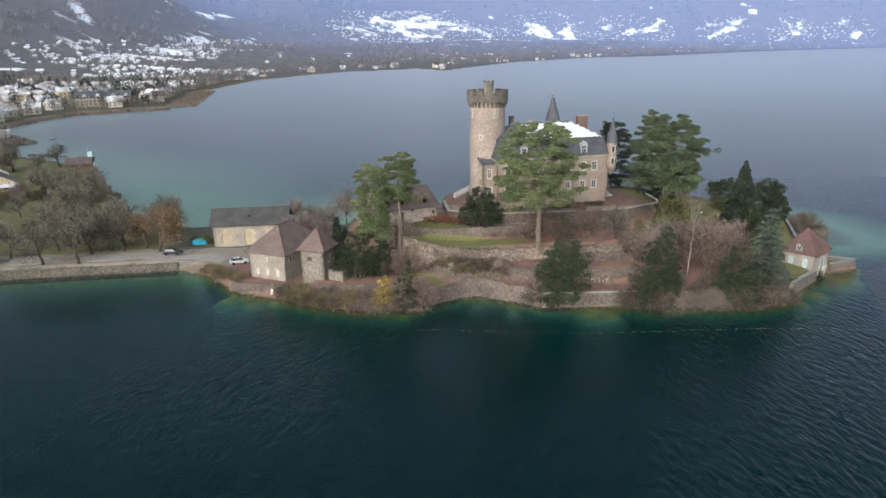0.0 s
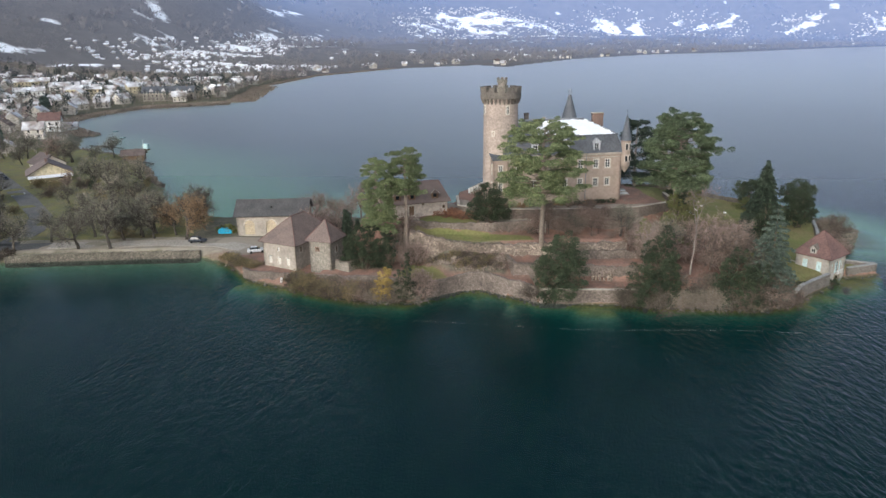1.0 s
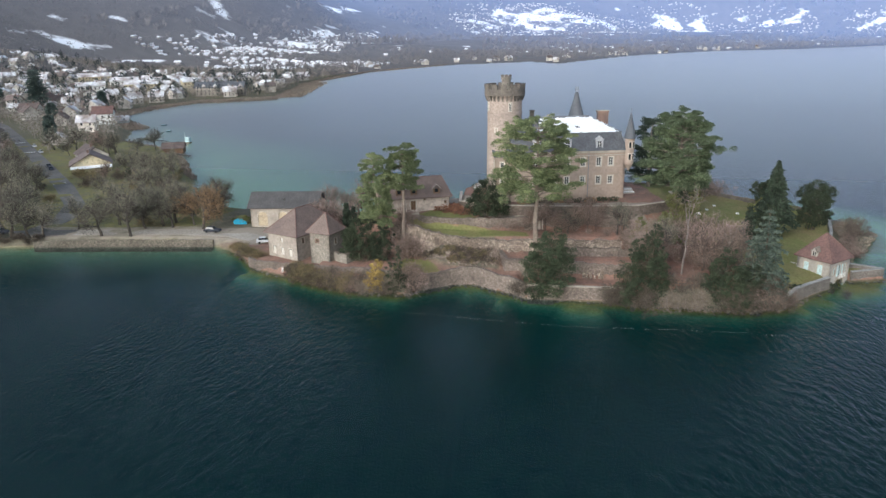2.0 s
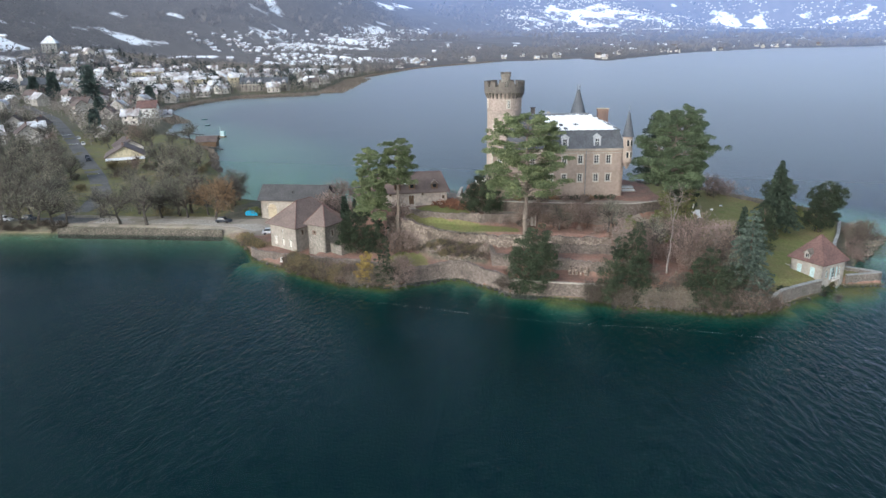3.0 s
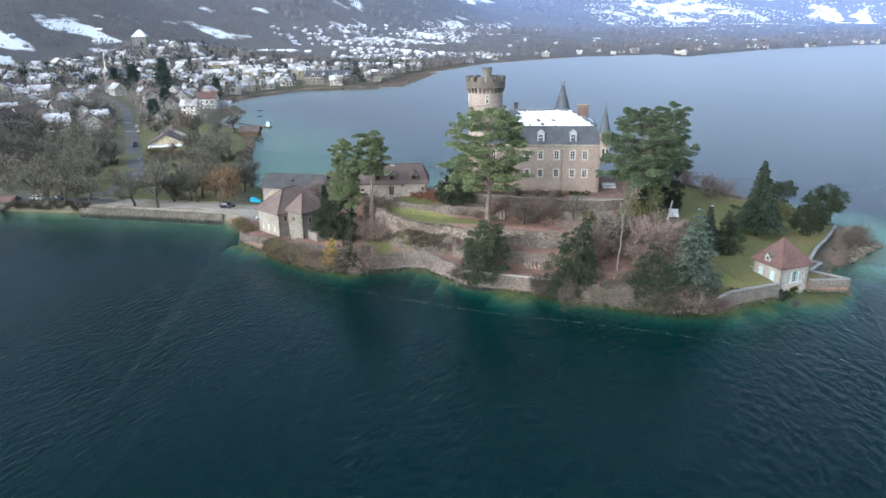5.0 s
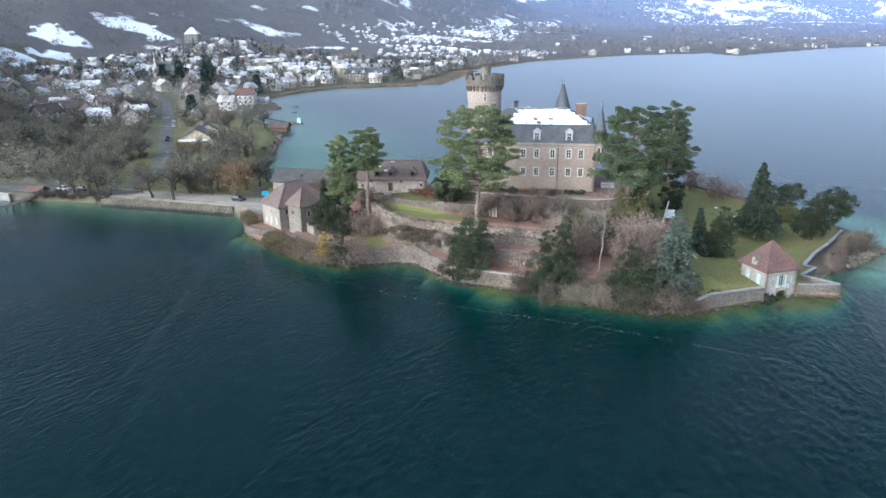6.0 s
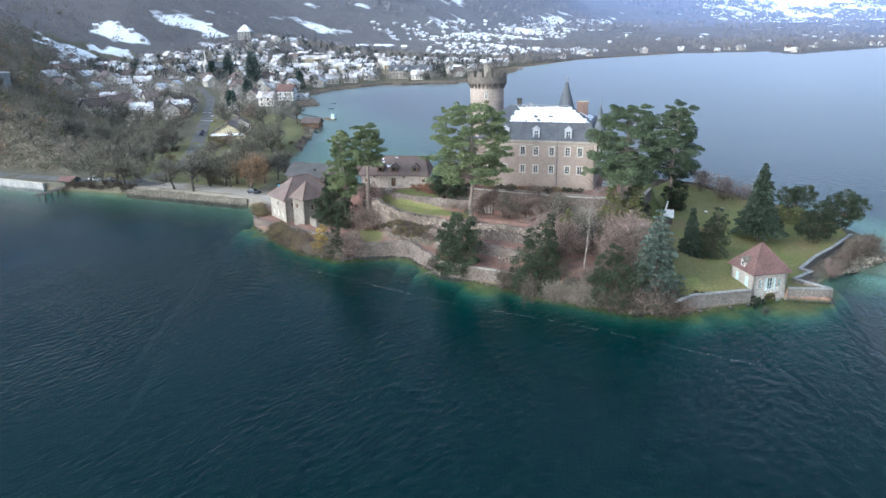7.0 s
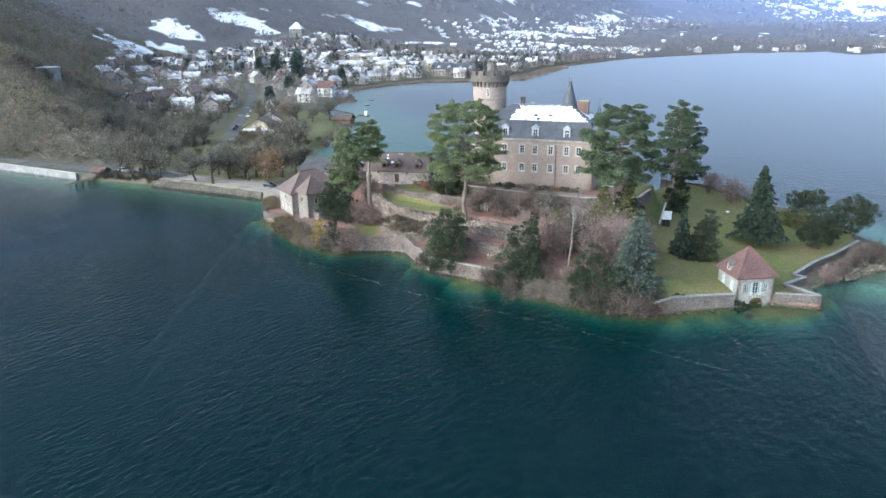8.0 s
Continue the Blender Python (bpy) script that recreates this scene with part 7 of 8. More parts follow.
for x, y, h in ((-9.4, 130.4, 6.0), (-8, 130.8, 4.8), (-7.4, 132.6, 4.0), (-13, 142, 6), (-11, 144, 5), (-14, 148, 6), (14.6, 131.6, 3.4), (13.6, 132.6, 2.6), (8.6, 139.6, 2.0), (14, 151, 2.4), (7, 151.4, 2.0), (10.5, 151.6, 2.2), (92.5, 186, 4), (94.5, 189.5, 4.5), (91.0, 182, 3.2), (88.2, 176, 2.4), (78, 143.5, 1.8), (14, 155.6, 2), (18, 160.4, 2.2), (22, 161.2, 2.4), (27, 162.6, 2), (60, 206, 7), (52, 210, 6), (63, 212, 6)):
    bare("bare_shrub", SHRUB[r.randrange(3)] if r.random() < 0.6 else SHRUB_GREY[r.randrange(2)], x, y, height_at(x, y) - 0.1, h, r.uniform(0, 360), "leafless brown shrub among the walls", "shrub", "garden shrubs")
for i in range(17):     # thin saplings below the forecourt
    x = 14.5 + i * 1.7 + r.uniform(-0.6, 0.6)
    y = r.uniform(149.2, 150.6) + 0.09 * x + r.choice((0, 0, 3.2))
    bare("sapling", KIT_BROWN[r.randrange(3)], x, y, height_at(x, y) - 0.1, r.uniform(3.6, 7.2), r.uniform(0, 360), "thin bare mauve-brown sapling below the forecourt", group="forecourt saplings")
# taller leafless trees standing over the slope
for x, y, h in ((49.5, 139.5, 10.5), (54.5, 141, 9.5), (51, 146, 11), (42.5, 147, 9.5), (56.5, 146, 9), (33, 150.5, 7.5), (27, 151, 6.5), (39.5, 142, 8.5), (47, 151, 9), (22.5, 150, 6), (36.5, 147.5, 8), (58, 134, 7)):
    bare("bare_tree", KIT_BROWN[r.randrange(3)] if r.random() < 0.7 else KIT[r.randrange(4)], x, y, height_at(x, y) - 0.1, h, r.uniform(0, 360), "leafless pinkish-brown tree on the wooded slope", group="slope trees")
for i in range(26):     # brush between the point wall and the lake
    t = i / 25
    x, y = 85.6 + 5.4 * t + r.uniform(0, 3.0), 168 + 26 * t + r.uniform(-0.8, 0.8)
    bare("point_shrub", (SHRUB[i % 3], SHRUB_GREY[i % 2], SHRUB_PALE[i % 2])[i % 3], x, y, max(0.1, height_at(x, y) - 0.2), r.uniform(1.6, 3.2), r.uniform(0, 360), "tangled bare brush below the point wall", "shrub", "point brush", r.uniform(0, 20))
for i in range(150):     # brown bracken and brambles over the rubble slope
    x = r.uniform(-8.5, 7.6)
    y = r.uniform(139.6 + max(0.0, -2 - x) * 0.72, 143.0)
    if x < -3.5 and r.random() < 0.5:
        continue
    bare("bramble", (SHRUB[i % 3], SHRUB_GREY[i % 2], SHRUB_OCHRE[i % 2], SHRUB_GREY[i % 2])[i % 4], x, y, height_at(x, y) - 0.15, r.uniform(0.7, 1.4), r.uniform(0, 360), "brown brambles over the tumbled stones", "shrub", "brambles below the wall", r.uniform(0, 25))

# ---- the village round the bay ----
def house_parts(w, d, h, rise, stories=2):
    """Meshes of a plain gabled house, w along the ridge: walls with gables, two roof slopes, chimney, window."""
    b = Build()
    b.add([(-w / 2, -d / 2, -2), (w / 2, -d / 2, -2), (w / 2, d / 2, -2), (-w / 2, d / 2, -2), (-w / 2, -d / 2, h), (w / 2, -d / 2, h), (w / 2, d / 2, h), (-w / 2, d / 2, h), (-w / 2, 0, h + rise), (w / 2, 0, h + rise)],
          [(0, 1, 5, 4), (1, 2, 6, 9, 5), (2, 3, 7, 6), (3, 0, 4, 8, 7)])
    r = Build()
    e, o = 0.9, 0.9 * rise / (d / 2)
    for s in (-1, 1):
        a = [(-w / 2 - e, s * (d / 2 + e), h - o + 0.1), (w / 2 + e, s * (d / 2 + e), h - o + 0.1), (w / 2 + e, 0, h + rise + 0.1), (-w / 2 - e, 0, h + rise + 0.1)]
        roof_slab(r, *(a if s < 0 else [a[1], a[0], a[3], a[2]]), 0.3)
    wins = []
    for st in range(stories):
        z = 1.0 + st * 2.8
        n = max(2, int(w / 3.2))
        wins += [(-w / 2 + (i + 0.5) * w / n, -d / 2 - 0.02, z, 0) for i in range(n)]
        wins += [(w / 2 + 0.02, -d / 4, z, 90), (w / 2 + 0.02, d / 4, z, 90)]
    c = Build().box(w * 0.2, -0.9, h + rise * 0.4, w * 0.2 + 0.8, -0.1, h + rise + 1.0)
    return b, r, c, wins


WIN_MESH = Build().box(-0.5, -0.05, 0, 0.5, 0.05, 1.4).mesh("window", PANE)
TYPES = []
for w, d, h, rise, st in ((9, 8, 4.6, 3.2, 2), (11, 9, 5.2, 3.8, 2), (7.5, 7, 3.2, 2.8, 1), (13, 9.5, 5.8, 4.0, 2), (9, 9, 6.0, 3.4, 2)):
    b, rf, c, wins = house_parts(w, d, h, rise, st)
    TYPES.append((b.mesh("wall", FAR_WALL), rf.mesh("roof", FAR_ROOF), rf.mesh("roof", FAR_SNOW_ROOF), c.mesh("chimney", BRICK_RED), wins))


def house(x, y, turn, k, snowy, label, group="village houses", z=None, windows_on=True, name="house"):
    wall, roof, roof_s, chim, wins = TYPES[k]
    ob = thing(name, pose(x, y, height_at(x, y) if z is None else z, 0, 0, turn), label, "house", group)
    part("wall", wall, None, ob)
    part("roof", roof_s if snowy else roof, None, ob, "snow-covered roof" if snowy else "")
    part("chimney", chim, None, ob)
    if windows_on:
        for wx, wy, wz, a in wins:
            p = part("window", WIN_MESH, None, ob)
            p.matrix_local = pose(wx, wy, wz, 0, 0, a)
    return ob


def inland(x, y):
    return float(ring_distance(np.array([float(x)]), np.array([float(y)]), SHORE)[0])


r = random.Random(90)
taken = [(-318, 603), (-296, 608), (-307, 606), (-170, 245), (-272, 393), (-160, 293), (-508, 544), (-745, 812)]


def free(x, y, gap):
    return all((x - a) ** 2 + (y - c) ** 2 > gap * gap for a, c in taken)


made = 0
while made < 300:       # village by the bay
    x, y = r.uniform(-720, -225), r.uniform(255, 860)
    d, s = inland(x, y), (x + 178) * -0.56 + (y - 172) * -0.83
    if not 12 < d < 430 or s > 25 or not free(x, y, 13) or float(ribbon(MAIN_ROAD, 9, np.array([x]), np.array([y]))[0]) > 0:
        continue
    taken.append((x, y))
    made += 1
    snowy = r.random() < 0.58 + 0.3 * min(1, max(0, (y - 300) / 300))
    house(x, y, r.choice((25, 35, 70, 115, 125, 160)) + r.uniform(-20, 20), r.randrange(5), snowy, "village house with snow-covered roof" if snowy else "village house with brown tiled roof", windows_on=y < 620)
made = 0
while made < 28:        # along the far shore
    i = r.randrange(63, 74)
    (ax, ay), (bx, by) = SHORE[i], SHORE[i + 1]
    t, k = r.random(), 12 + 150 * r.random() ** 1.6
    L = math.hypot(bx - ax, by - ay)
    x, y = ax + (bx - ax) * t - (by - ay) / L * k, ay + (by - ay) * t + (bx - ax) / L * k
    if not free(x, y, 22) or inland(x, y) < 10 or x > 1400:
        continue
    taken.append((x, y))
    made += 1
    house(x, y, r.uniform(0, 180), r.randrange(5), r.random() < 0.55, "lakeside house among bare trees on the far shore", "far shore houses", windows_on=False)

# houses that stand out
def built_house(name, x, y, turn, w, d, h, rise, wall, roof, label, stories=2, gable_first=True, z=None, group=""):
    b, rf, c, wins = house_parts(w, d, h, rise, stories)
    ob = thing(name, pose(x, y, height_at(x, y) if z is None else z, 0, 0, turn), label, "house", group)
    part("wall", b, wall, ob)
    part("roof", rf, roof, ob)
    part("chimney", c, BRICK_RED, ob)
    for wx, wy, wz, a in wins:
        p = part("window", WIN_MESH, None, ob)
        p.matrix_local = pose(wx, wy, wz, 0, 0, a)
    return ob


CREAM = mat("cream_yellow_plaster", (0.62, 0.545, 0.37), (0.54, 0.475, 0.33), 0.2, 1.5, 0.9, 0.1)
h1 = built_house("house", -168, 243, -52, 13, 14, 3.4, 3.9, CREAM, FAR_ROOF, "yellow-gabled house with snow on its veranda roof", 1)
b = Build()
roof_slab(b, (6.5, -7.4, 2.7), (9.4, -7.4, 2.1), (9.4, 7.4, 2.1), (6.5, 7.4, 2.7), 0.15)
part("veranda_roof", b, SNOW, h1, "snowy veranda roof")
built_house("house", -182, 262, -40, 14, 10, 3.6, 3.2, FAR_WALL, FAR_ROOF, "low brown-roofed house beside the road", 1)
built_house("house", -272, 393, 25, 11, 10, 7.0, 3.8, WHITE, RED_TILE, "tall white house with red roof near the reeds", 2)
built_house("house", -268, 404, 25, 8, 6, 4.4, 2.4, WHITE, FAR_SNOW_ROOF, "white house with snowy roof near the reeds", 2)
for i, (x, y) in enumerate(((-318, 603), (-296, 608))):     # gabled lakeside flats by the reeds
    flats = built_house("lakeside_flats", x, y, 14, 21, 11, 7.8, 4.6, PLASTER, SLATE, "cream lakeside flats with slate roof and gabled dormers", 3, group="flats by the reeds")
    for k in range(4):
        m = pose(-7.9 + k * 5.2, -5.75, 7.0)
        b = Build().add([m @ Vector(p) for p in ((-1.5, 0, -1), (1.5, 0, -1), (1.5, 0, 1.6), (0, 0, 3.4), (-1.5, 0, 1.6), (-1.5, 4, -1), (1.5, 4, -1), (1.5, 4, 1.6), (0, 4, 3.4), (-1.5, 4, 1.6))], [(0, 1, 2, 3, 4), (1, 6, 7, 2), (5, 0, 4, 9)])
        d = part("dormer", b, TRIM, flats, "pale gabled dormer")
        b = Build().add([m @ Vector(p) for p in ((-1.9, -0.4, 1.3), (0, -0.4, 3.65), (1.9, -0.4, 1.3), (-1.9, 4, 1.3), (0, 4, 3.65), (1.9, 4, 1.3))], [(0, 3, 4, 1), (1, 4, 5, 2), (0, 1, 2)])
        part("dormer_roof", b, FAR_SNOW_ROOF if k % 2 else SLATE, d)
        part("window", Build().box(-0.8, -0.06, -0.6, 0.8, 0.02, 1.3, m), PANE, d)
for i, (x, y, w) in enumerate(((-395, 618, 30), (-440, 655, 26), (-500, 690, 32), (-430, 590, 24), (-360, 655, 28))):
    built_house("apartment_block", x, y, 20 + 6 * i, w, 12, 9.5, 3.2, CREAM if i % 2 == 0 else WHITE, FAR_SNOW_ROOF, "cream apartment block with snowy roof", 3, group="apartment blocks")
church = built_house("church", -508, 544, 35, 26, 11, 9, 5.5, FAR_WALL, SLATE, "grey village church with a pointed steeple", 1)
part("steeple", Build().box(-16.4, -2.4, -2, -11.6, 2.4, 14).turned([(2.6, 14), (1.0, 17), (0.08, 29)], -14, 0, 4, math.pi / 4), FAR_WALL, church)
old = thing("old_manor", pose(-745, 812, height_at(-745, 812) - 1, 0, 0, 30) @ Matrix.Scale(0.86, 4), "grey stone manor with snowy pyramid roof on a knoll", "house")
part("wall", Build().box(-11, -9, -3, 11, 9, 14), CONCRETE, old)
for i in range(4):
    for z in (2.0, 6.0, 10.0):
        p = part("window", WIN_MESH, None, old)
        p.matrix_local = pose(-8.2 + i * 5.4, -9.02, z) @ Matrix.Scale(1.3, 4)
part("roof", hip_roof(Build(), -12, -10, 12, 10, 14, 25, -2, 2, 0), FULL_SNOW_ROOF, old)
tx, ty = -310, 216
ruin_house = thing("hillside_house", pose(tx, ty, height_at(tx, ty), 0, 0, 25), "square grey concrete house among the hillside woods", "house")
part("wall", Build().box(-4.4, -4, -6, 4.4, 4, 9.0), CONCRETE, ruin_house)
part("roof", hip_roof(Build(), -4.7, -4.3, 4.7, 4.3, 9.0, 9.7, -1, 1, 0), FAR_SNOW_ROOF, ruin_house)

# boathouses, jetties and lake marks
def jetty(line, label, z=0.9, width=1.6):
    ob = thing("jetty", pose(0, 0, 0), label, "jetty")
    for (ax, ay), (bx, by) in zip(line, line[1:]):
        L = math.hypot(bx - ax, by - ay)
        m = pose(ax, ay, z, 0, 0, math.degrees(math.atan2(by - ay, bx - ax)))
        part("deck", Build().box(0, -width / 2, -0.15, L, width / 2, 0, m), OLD_WOOD, ob)
        for i in range(int(L / 3) + 1):
            for s in (-1, 1):
                part("pile", Build().tube(m @ Vector((min(i * 3, L - 0.2) + 0.1, s * width * 0.42, -3.5)), m @ Vector((min(i * 3, L - 0.2) + 0.1, s * width * 0.42, -0.15)), 0.12, 0.12, 5), OLD_WOOD, ob)
    return ob


BLUE_GREY = mat("weathered_blue_boards", (0.13, 0.19, 0.20), (0.10, 0.145, 0.155), 0.5, 3.0, 0.8, 0.2)
jetty([(-140.1, 144.1), (-134.6, 130.4)], "dark weathered jetty with boats' berth by the road", 0.9, 2.6)
boat = thing("boathouse", pose(-141.0, 146.0, 0.6, 0, 0, 22) @ Matrix.Scale(0.8, 4), "small boathouse with red tiled roof on the shore", "boathouse")
part("wall", Build().box(-3, -2.4, -1.5, 3, 2.4, 2.6), BLUE_GREY, boat)
b = Build()
roof_slab(b, (-3.6, -3.1, 2.4), (3.6, -3.1, 2.4), (3.6, 0, 4.2), (-3.6, 0, 4.2))
roof_slab(b, (-3.6, 0, 4.2), (3.6, 0, 4.2), (3.6, 3.1, 2.4), (-3.6, 3.1, 2.4))
part("roof", b, RED_TILE, boat)
part("gable", Build().add([(-3, -2.4, 2.6), (-3, 2.4, 2.6), (-3, 0, 4.0)], [(0, 2, 1)]).add([(3, -2.4, 2.6), (3, 2.4, 2.6), (3, 0, 4.0)], [(0, 1, 2)]), BLUE_GREY, boat)
hut = thing("boathouse", pose(-165, 297, 0.4, 0, 0, 20), "brown wooden boathouse standing over the lake", "boathouse")
part("wall", Build().box(-4.6, -3.2, 0, 4.6, 3.2, 2.9), WOOD, hut)
b = Build()
roof_slab(b, (-5.3, -4.1, 2.5), (5.3, -4.1, 2.5), (5.3, 0, 5.0), (-5.3, 0, 5.0))
roof_slab(b, (-5.3, 0, 5.0), (5.3, 0, 5.0), (5.3, 4.1, 2.5), (-5.3, 4.1, 2.5))
part("roof", b, FAR_ROOF, hut)
for i in range(4):
    for s in (-1, 1):
        part("pile", Build().tube((-4.2 + i * 2.8, s * 2.9, -4), (-4.2 + i * 2.8, s * 2.9, 0.1), 0.2, 0.2, 5), WOOD, hut)
jetty([(-162, 291), (-150, 286)], "wooden jetty beside the brown boathouse")
mark = thing("lake_platform", pose(-178, 328, 0), "small white lake platform with a mast", "platform")
part("deck", Build().box(-5, -1.2, 0.2, 3, 1.2, 0.8), WOOD, mark)
part("cabin", Build().box(0.5, -1, 0.8, 2.8, 1, 3.4), LIGHT_BLUE, mark)
part("mast", Build().tube((0.2, 0, 0.5), (0.2, 0, 5.5), 0.12, 0.06, 5), WHITE, mark)
jetty([(-190, 331), (-214, 340)], "long low jetty out to the platform", 0.7)
for x, y, a in ((-236, 400, 20), (-215, 372, 70)):
    ob = thing("boat", pose(x, y, 0.0, 0, 0, a) @ Matrix.Scale(0.7, 4), "small moored white boat on the bay", "boat", "moored boats")
    b = Build().add([(-2.6, -0.9, 0.7), (1.6, -0.9, 0.75), (3.2, 0, 0.95), (1.6, 0.9, 0.75), (-2.6, 0.9, 0.7), (-2.3, -0.6, -0.2), (1.4, -0.6, -0.2), (2.6, 0, -0.1), (1.4, 0.6, -0.2), (-2.3, 0.6, -0.2)],
                    [(5, 6, 1, 0), (6, 7, 2, 1), (7, 8, 3, 2), (8, 9, 4, 3), (9, 5, 0, 4), (0, 1, 2, 3, 4)])
    part("hull", b, BLUE_GREY, ob)
    part("cover", Build().box(-1.6, -0.6, 0.7, 1.2, 0.6, 1.05), LIGHT_BLUE, ob)

# reeds
def reed_bed(a, c, out, n, seed, label):
    q = np.random.RandomState(seed)
    P = []
    for i in range(a, c):
        (ax, ay), (bx, by) = SHORE[i], SHORE[i + 1]
        L = math.hypot(bx - ax, by - ay)
        m = int(n * L)
        t, k = q.uniform(size=m), q.uniform(-6, out, m) * q.uniform(0.5, 1, m)
        P.append(np.stack([ax + (bx - ax) * t + (by - ay) / L * k, ay + (by - ay) * t - (bx - ax) / L * k, np.full(m, 0.7)], 1))
    P = np.concatenate(P)
    V = cards(P, 1.1, q, 0, 1.0, np.tile((0, 0, 1.0), (len(P), 1)))
    return tagged(new("reeds", card_mesh("reeds", V, REED)), label, "reeds", kind="stuff")


reed_bed(59, 63, 14, 22, 5, "brown dry reeds along the bay")
reed_bed(63, 66, 26, 26, 6, "broad belt of brown dry reeds off the village")
reed_bed(66, 68, 8, 12, 7, "brown dry reeds along the far shore")
reed_bed(54, 58, 3, 10, 8, "thin reeds along the park shore")

# ---- woods ----
def wood(name, spots, hmin, hmax, blades, size, material, label, seed, narrow=0.38, stems=True, haze_zone=False, level=0.0):
    """A stand of many trees as one lot: each a loose tuft of blades on a stem."""
    q = np.random.RandomState(seed)
    S = np.asarray(spots, float)
    Z, _ = land_height(S[:, 0], S[:, 1])
    H = q.uniform(hmin, hmax, len(S))
    n = len(S) * blades
    own = np.repeat(np.arange(len(S)), blades)
    e = q.normal(size=(n, 3))
    e /= np.linalg.norm(e, axis=1, keepdims=True)
    e *= (q.uniform(0.25, 1, n) ** 0.5)[:, None]
    C = np.stack([S[own, 0] + e[:, 0] * H[own] * narrow, S[own, 1] + e[:, 1] * H[own] * narrow, Z[own] + H[own] * (0.58 + 0.42 * e[:, 2])], 1)
    A = np.stack([e[:, 0], e[:, 1], np.full(n, 0.9)], 1)
    V = cards(C, size, q, level, 1.0) if level else cards(C, size, q, 0, 1.3, A)
    if stems:
        B0 = np.stack([S[:, 0], S[:, 1], Z - 0.5], 1)
        w = np.array((0.16, 0.0, 0.0))
        T = B0 + np.stack([q.normal(size=len(S)) * 0.3, q.normal(size=len(S)) * 0.3, H * 0.7], 1)
        V = np.concatenate([V, np.stack([B0 - w, B0 + w, T + w * 0.4, T - w * 0.4], 1).reshape(-1, 3)])
    me = card_mesh(name, V, material)
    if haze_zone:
        # How strongly these woods glow as haze, by distance.
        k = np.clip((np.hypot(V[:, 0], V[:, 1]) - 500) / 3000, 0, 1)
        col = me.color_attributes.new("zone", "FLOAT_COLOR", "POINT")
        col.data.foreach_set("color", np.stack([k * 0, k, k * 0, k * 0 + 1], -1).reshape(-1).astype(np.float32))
    return tagged(new(name, me), label, "woods", kind="stuff")


def scatter(n, x0, x1, y0, y1, keep, seed, clump=0.0, clear_fields=True):
    q = np.random.RandomState(seed)
    X, Y = q.uniform(x0, x1, n), q.uniform(y0, y1, n)
    ok = keep(X, Y, ring_distance(X, Y, SHORE))
    for sx, sy, sr in FIELDS + VALLEY if clear_fields else ():
        ok &= (np.hypot(X - sx, Y - sy) > sr * 0.8) | (q.uniform(size=n) < 0.22)
    if clump:
        ok &= bumps(X, Y, clump, seed) > -0.15
    return np.stack([X[ok], Y[ok]], 1)


roads = lambda X, Y: np.maximum(ribbon(MAIN_ROAD, 6, X, Y), ribbon(CAUSEWAY, 5, X, Y)) < 0.1
wood("hillside_wood", scatter(6200, -620, -150, 135, 480, lambda X, Y, d: (west_side(X, Y) > -6) & (d > 9) & roads(X, Y) & (np.hypot(X - tx, Y - ty) > 13) & ~((np.abs((X - tx) * 0.43 + (Y - ty) * 0.90) < 9) & (X > tx) & (X < tx + 30)), 31), 6, 11, 85, 0.33, TWIG_SLOPE, "dense leafless wood on the steep hillside", 41, stems=False, level=0.55)
wood("hillside_wood", scatter(4200, -1500, -560, 200, 900, lambda X, Y, d: west_side(X, Y) > 20, 32), 8, 12, 34, 0.9, TWIG_HILL, "grey leafless wood higher on the hill", 42, stems=False, level=0.55)
wood("hillside_firs", scatter(800, -620, -190, 135, 420, lambda X, Y, d: (west_side(X, Y) > 5) & (d > 25), 33, 60), 5, 10, 60, 0.4, LEAF_OLIVE, "evergreens among the hillside wood", 43, 0.26)
wood("hillside_scrub", scatter(2600, -345, -160, 126, 250, lambda X, Y, d: (west_side(X, Y) > -12) & (d > 6) & roads(X, Y), 66), 3.5, 7, 60, 0.33, TWIG_SLOPE, "grey-brown scrub along the foot of the hill", 66, stems=False, level=0.5)
wood("hillside_evergreens", scatter(420, -345, -160, 126, 250, lambda X, Y, d: (west_side(X, Y) > -12) & (d > 6) & roads(X, Y), 67), 2.5, 5.5, 60, 0.3, LEAF_OLIVE, "olive green shrubs along the foot of the hill", 67, stems=False, level=0.4)
wood("hillside_russet", scatter(150, -560, -190, 140, 420, lambda X, Y, d: (west_side(X, Y) > -4) & (d > 14), 64), 5, 9, 70, 0.45, TWIG_ORANGE, "russet-leaved trees among the hillside wood", 64)
wood("village_trees", scatter(9500, -760, -215, 250, 1000, lambda X, Y, d: (d > 5) & (d < 500) & (west_side(X, Y) < 25) & roads(X, Y), 34), 5, 10.5, 30, 0.6, TWIG_HILL, "leafless trees between the village houses", 44, level=0.5)
wood("village_firs", scatter(620, -760, -230, 440, 900, lambda X, Y, d: (d > 8) & (d < 420) & (west_side(X, Y) < 10), 35), 8, 16, 90, 0.6, FAR_FIR, "dark conifers in the village gardens", 45, 0.2)
for i, (x, y, h, w) in enumerate(((-391, 477, 30, 8), (-463, 514, 22, 6), (-470, 500, 19, 5), (-330, 470, 15, 4), (-250, 320, 13, 3.5), (-300, 382, 14, 4))):
    z = height_at(x, y)
    fir("cedar_tree", x, y, z, z + h, w, "tall dark cedar in the village", 300 + i, FAR_CEDAR, 20, 0.15, 0.05, 0.3, 0.7)
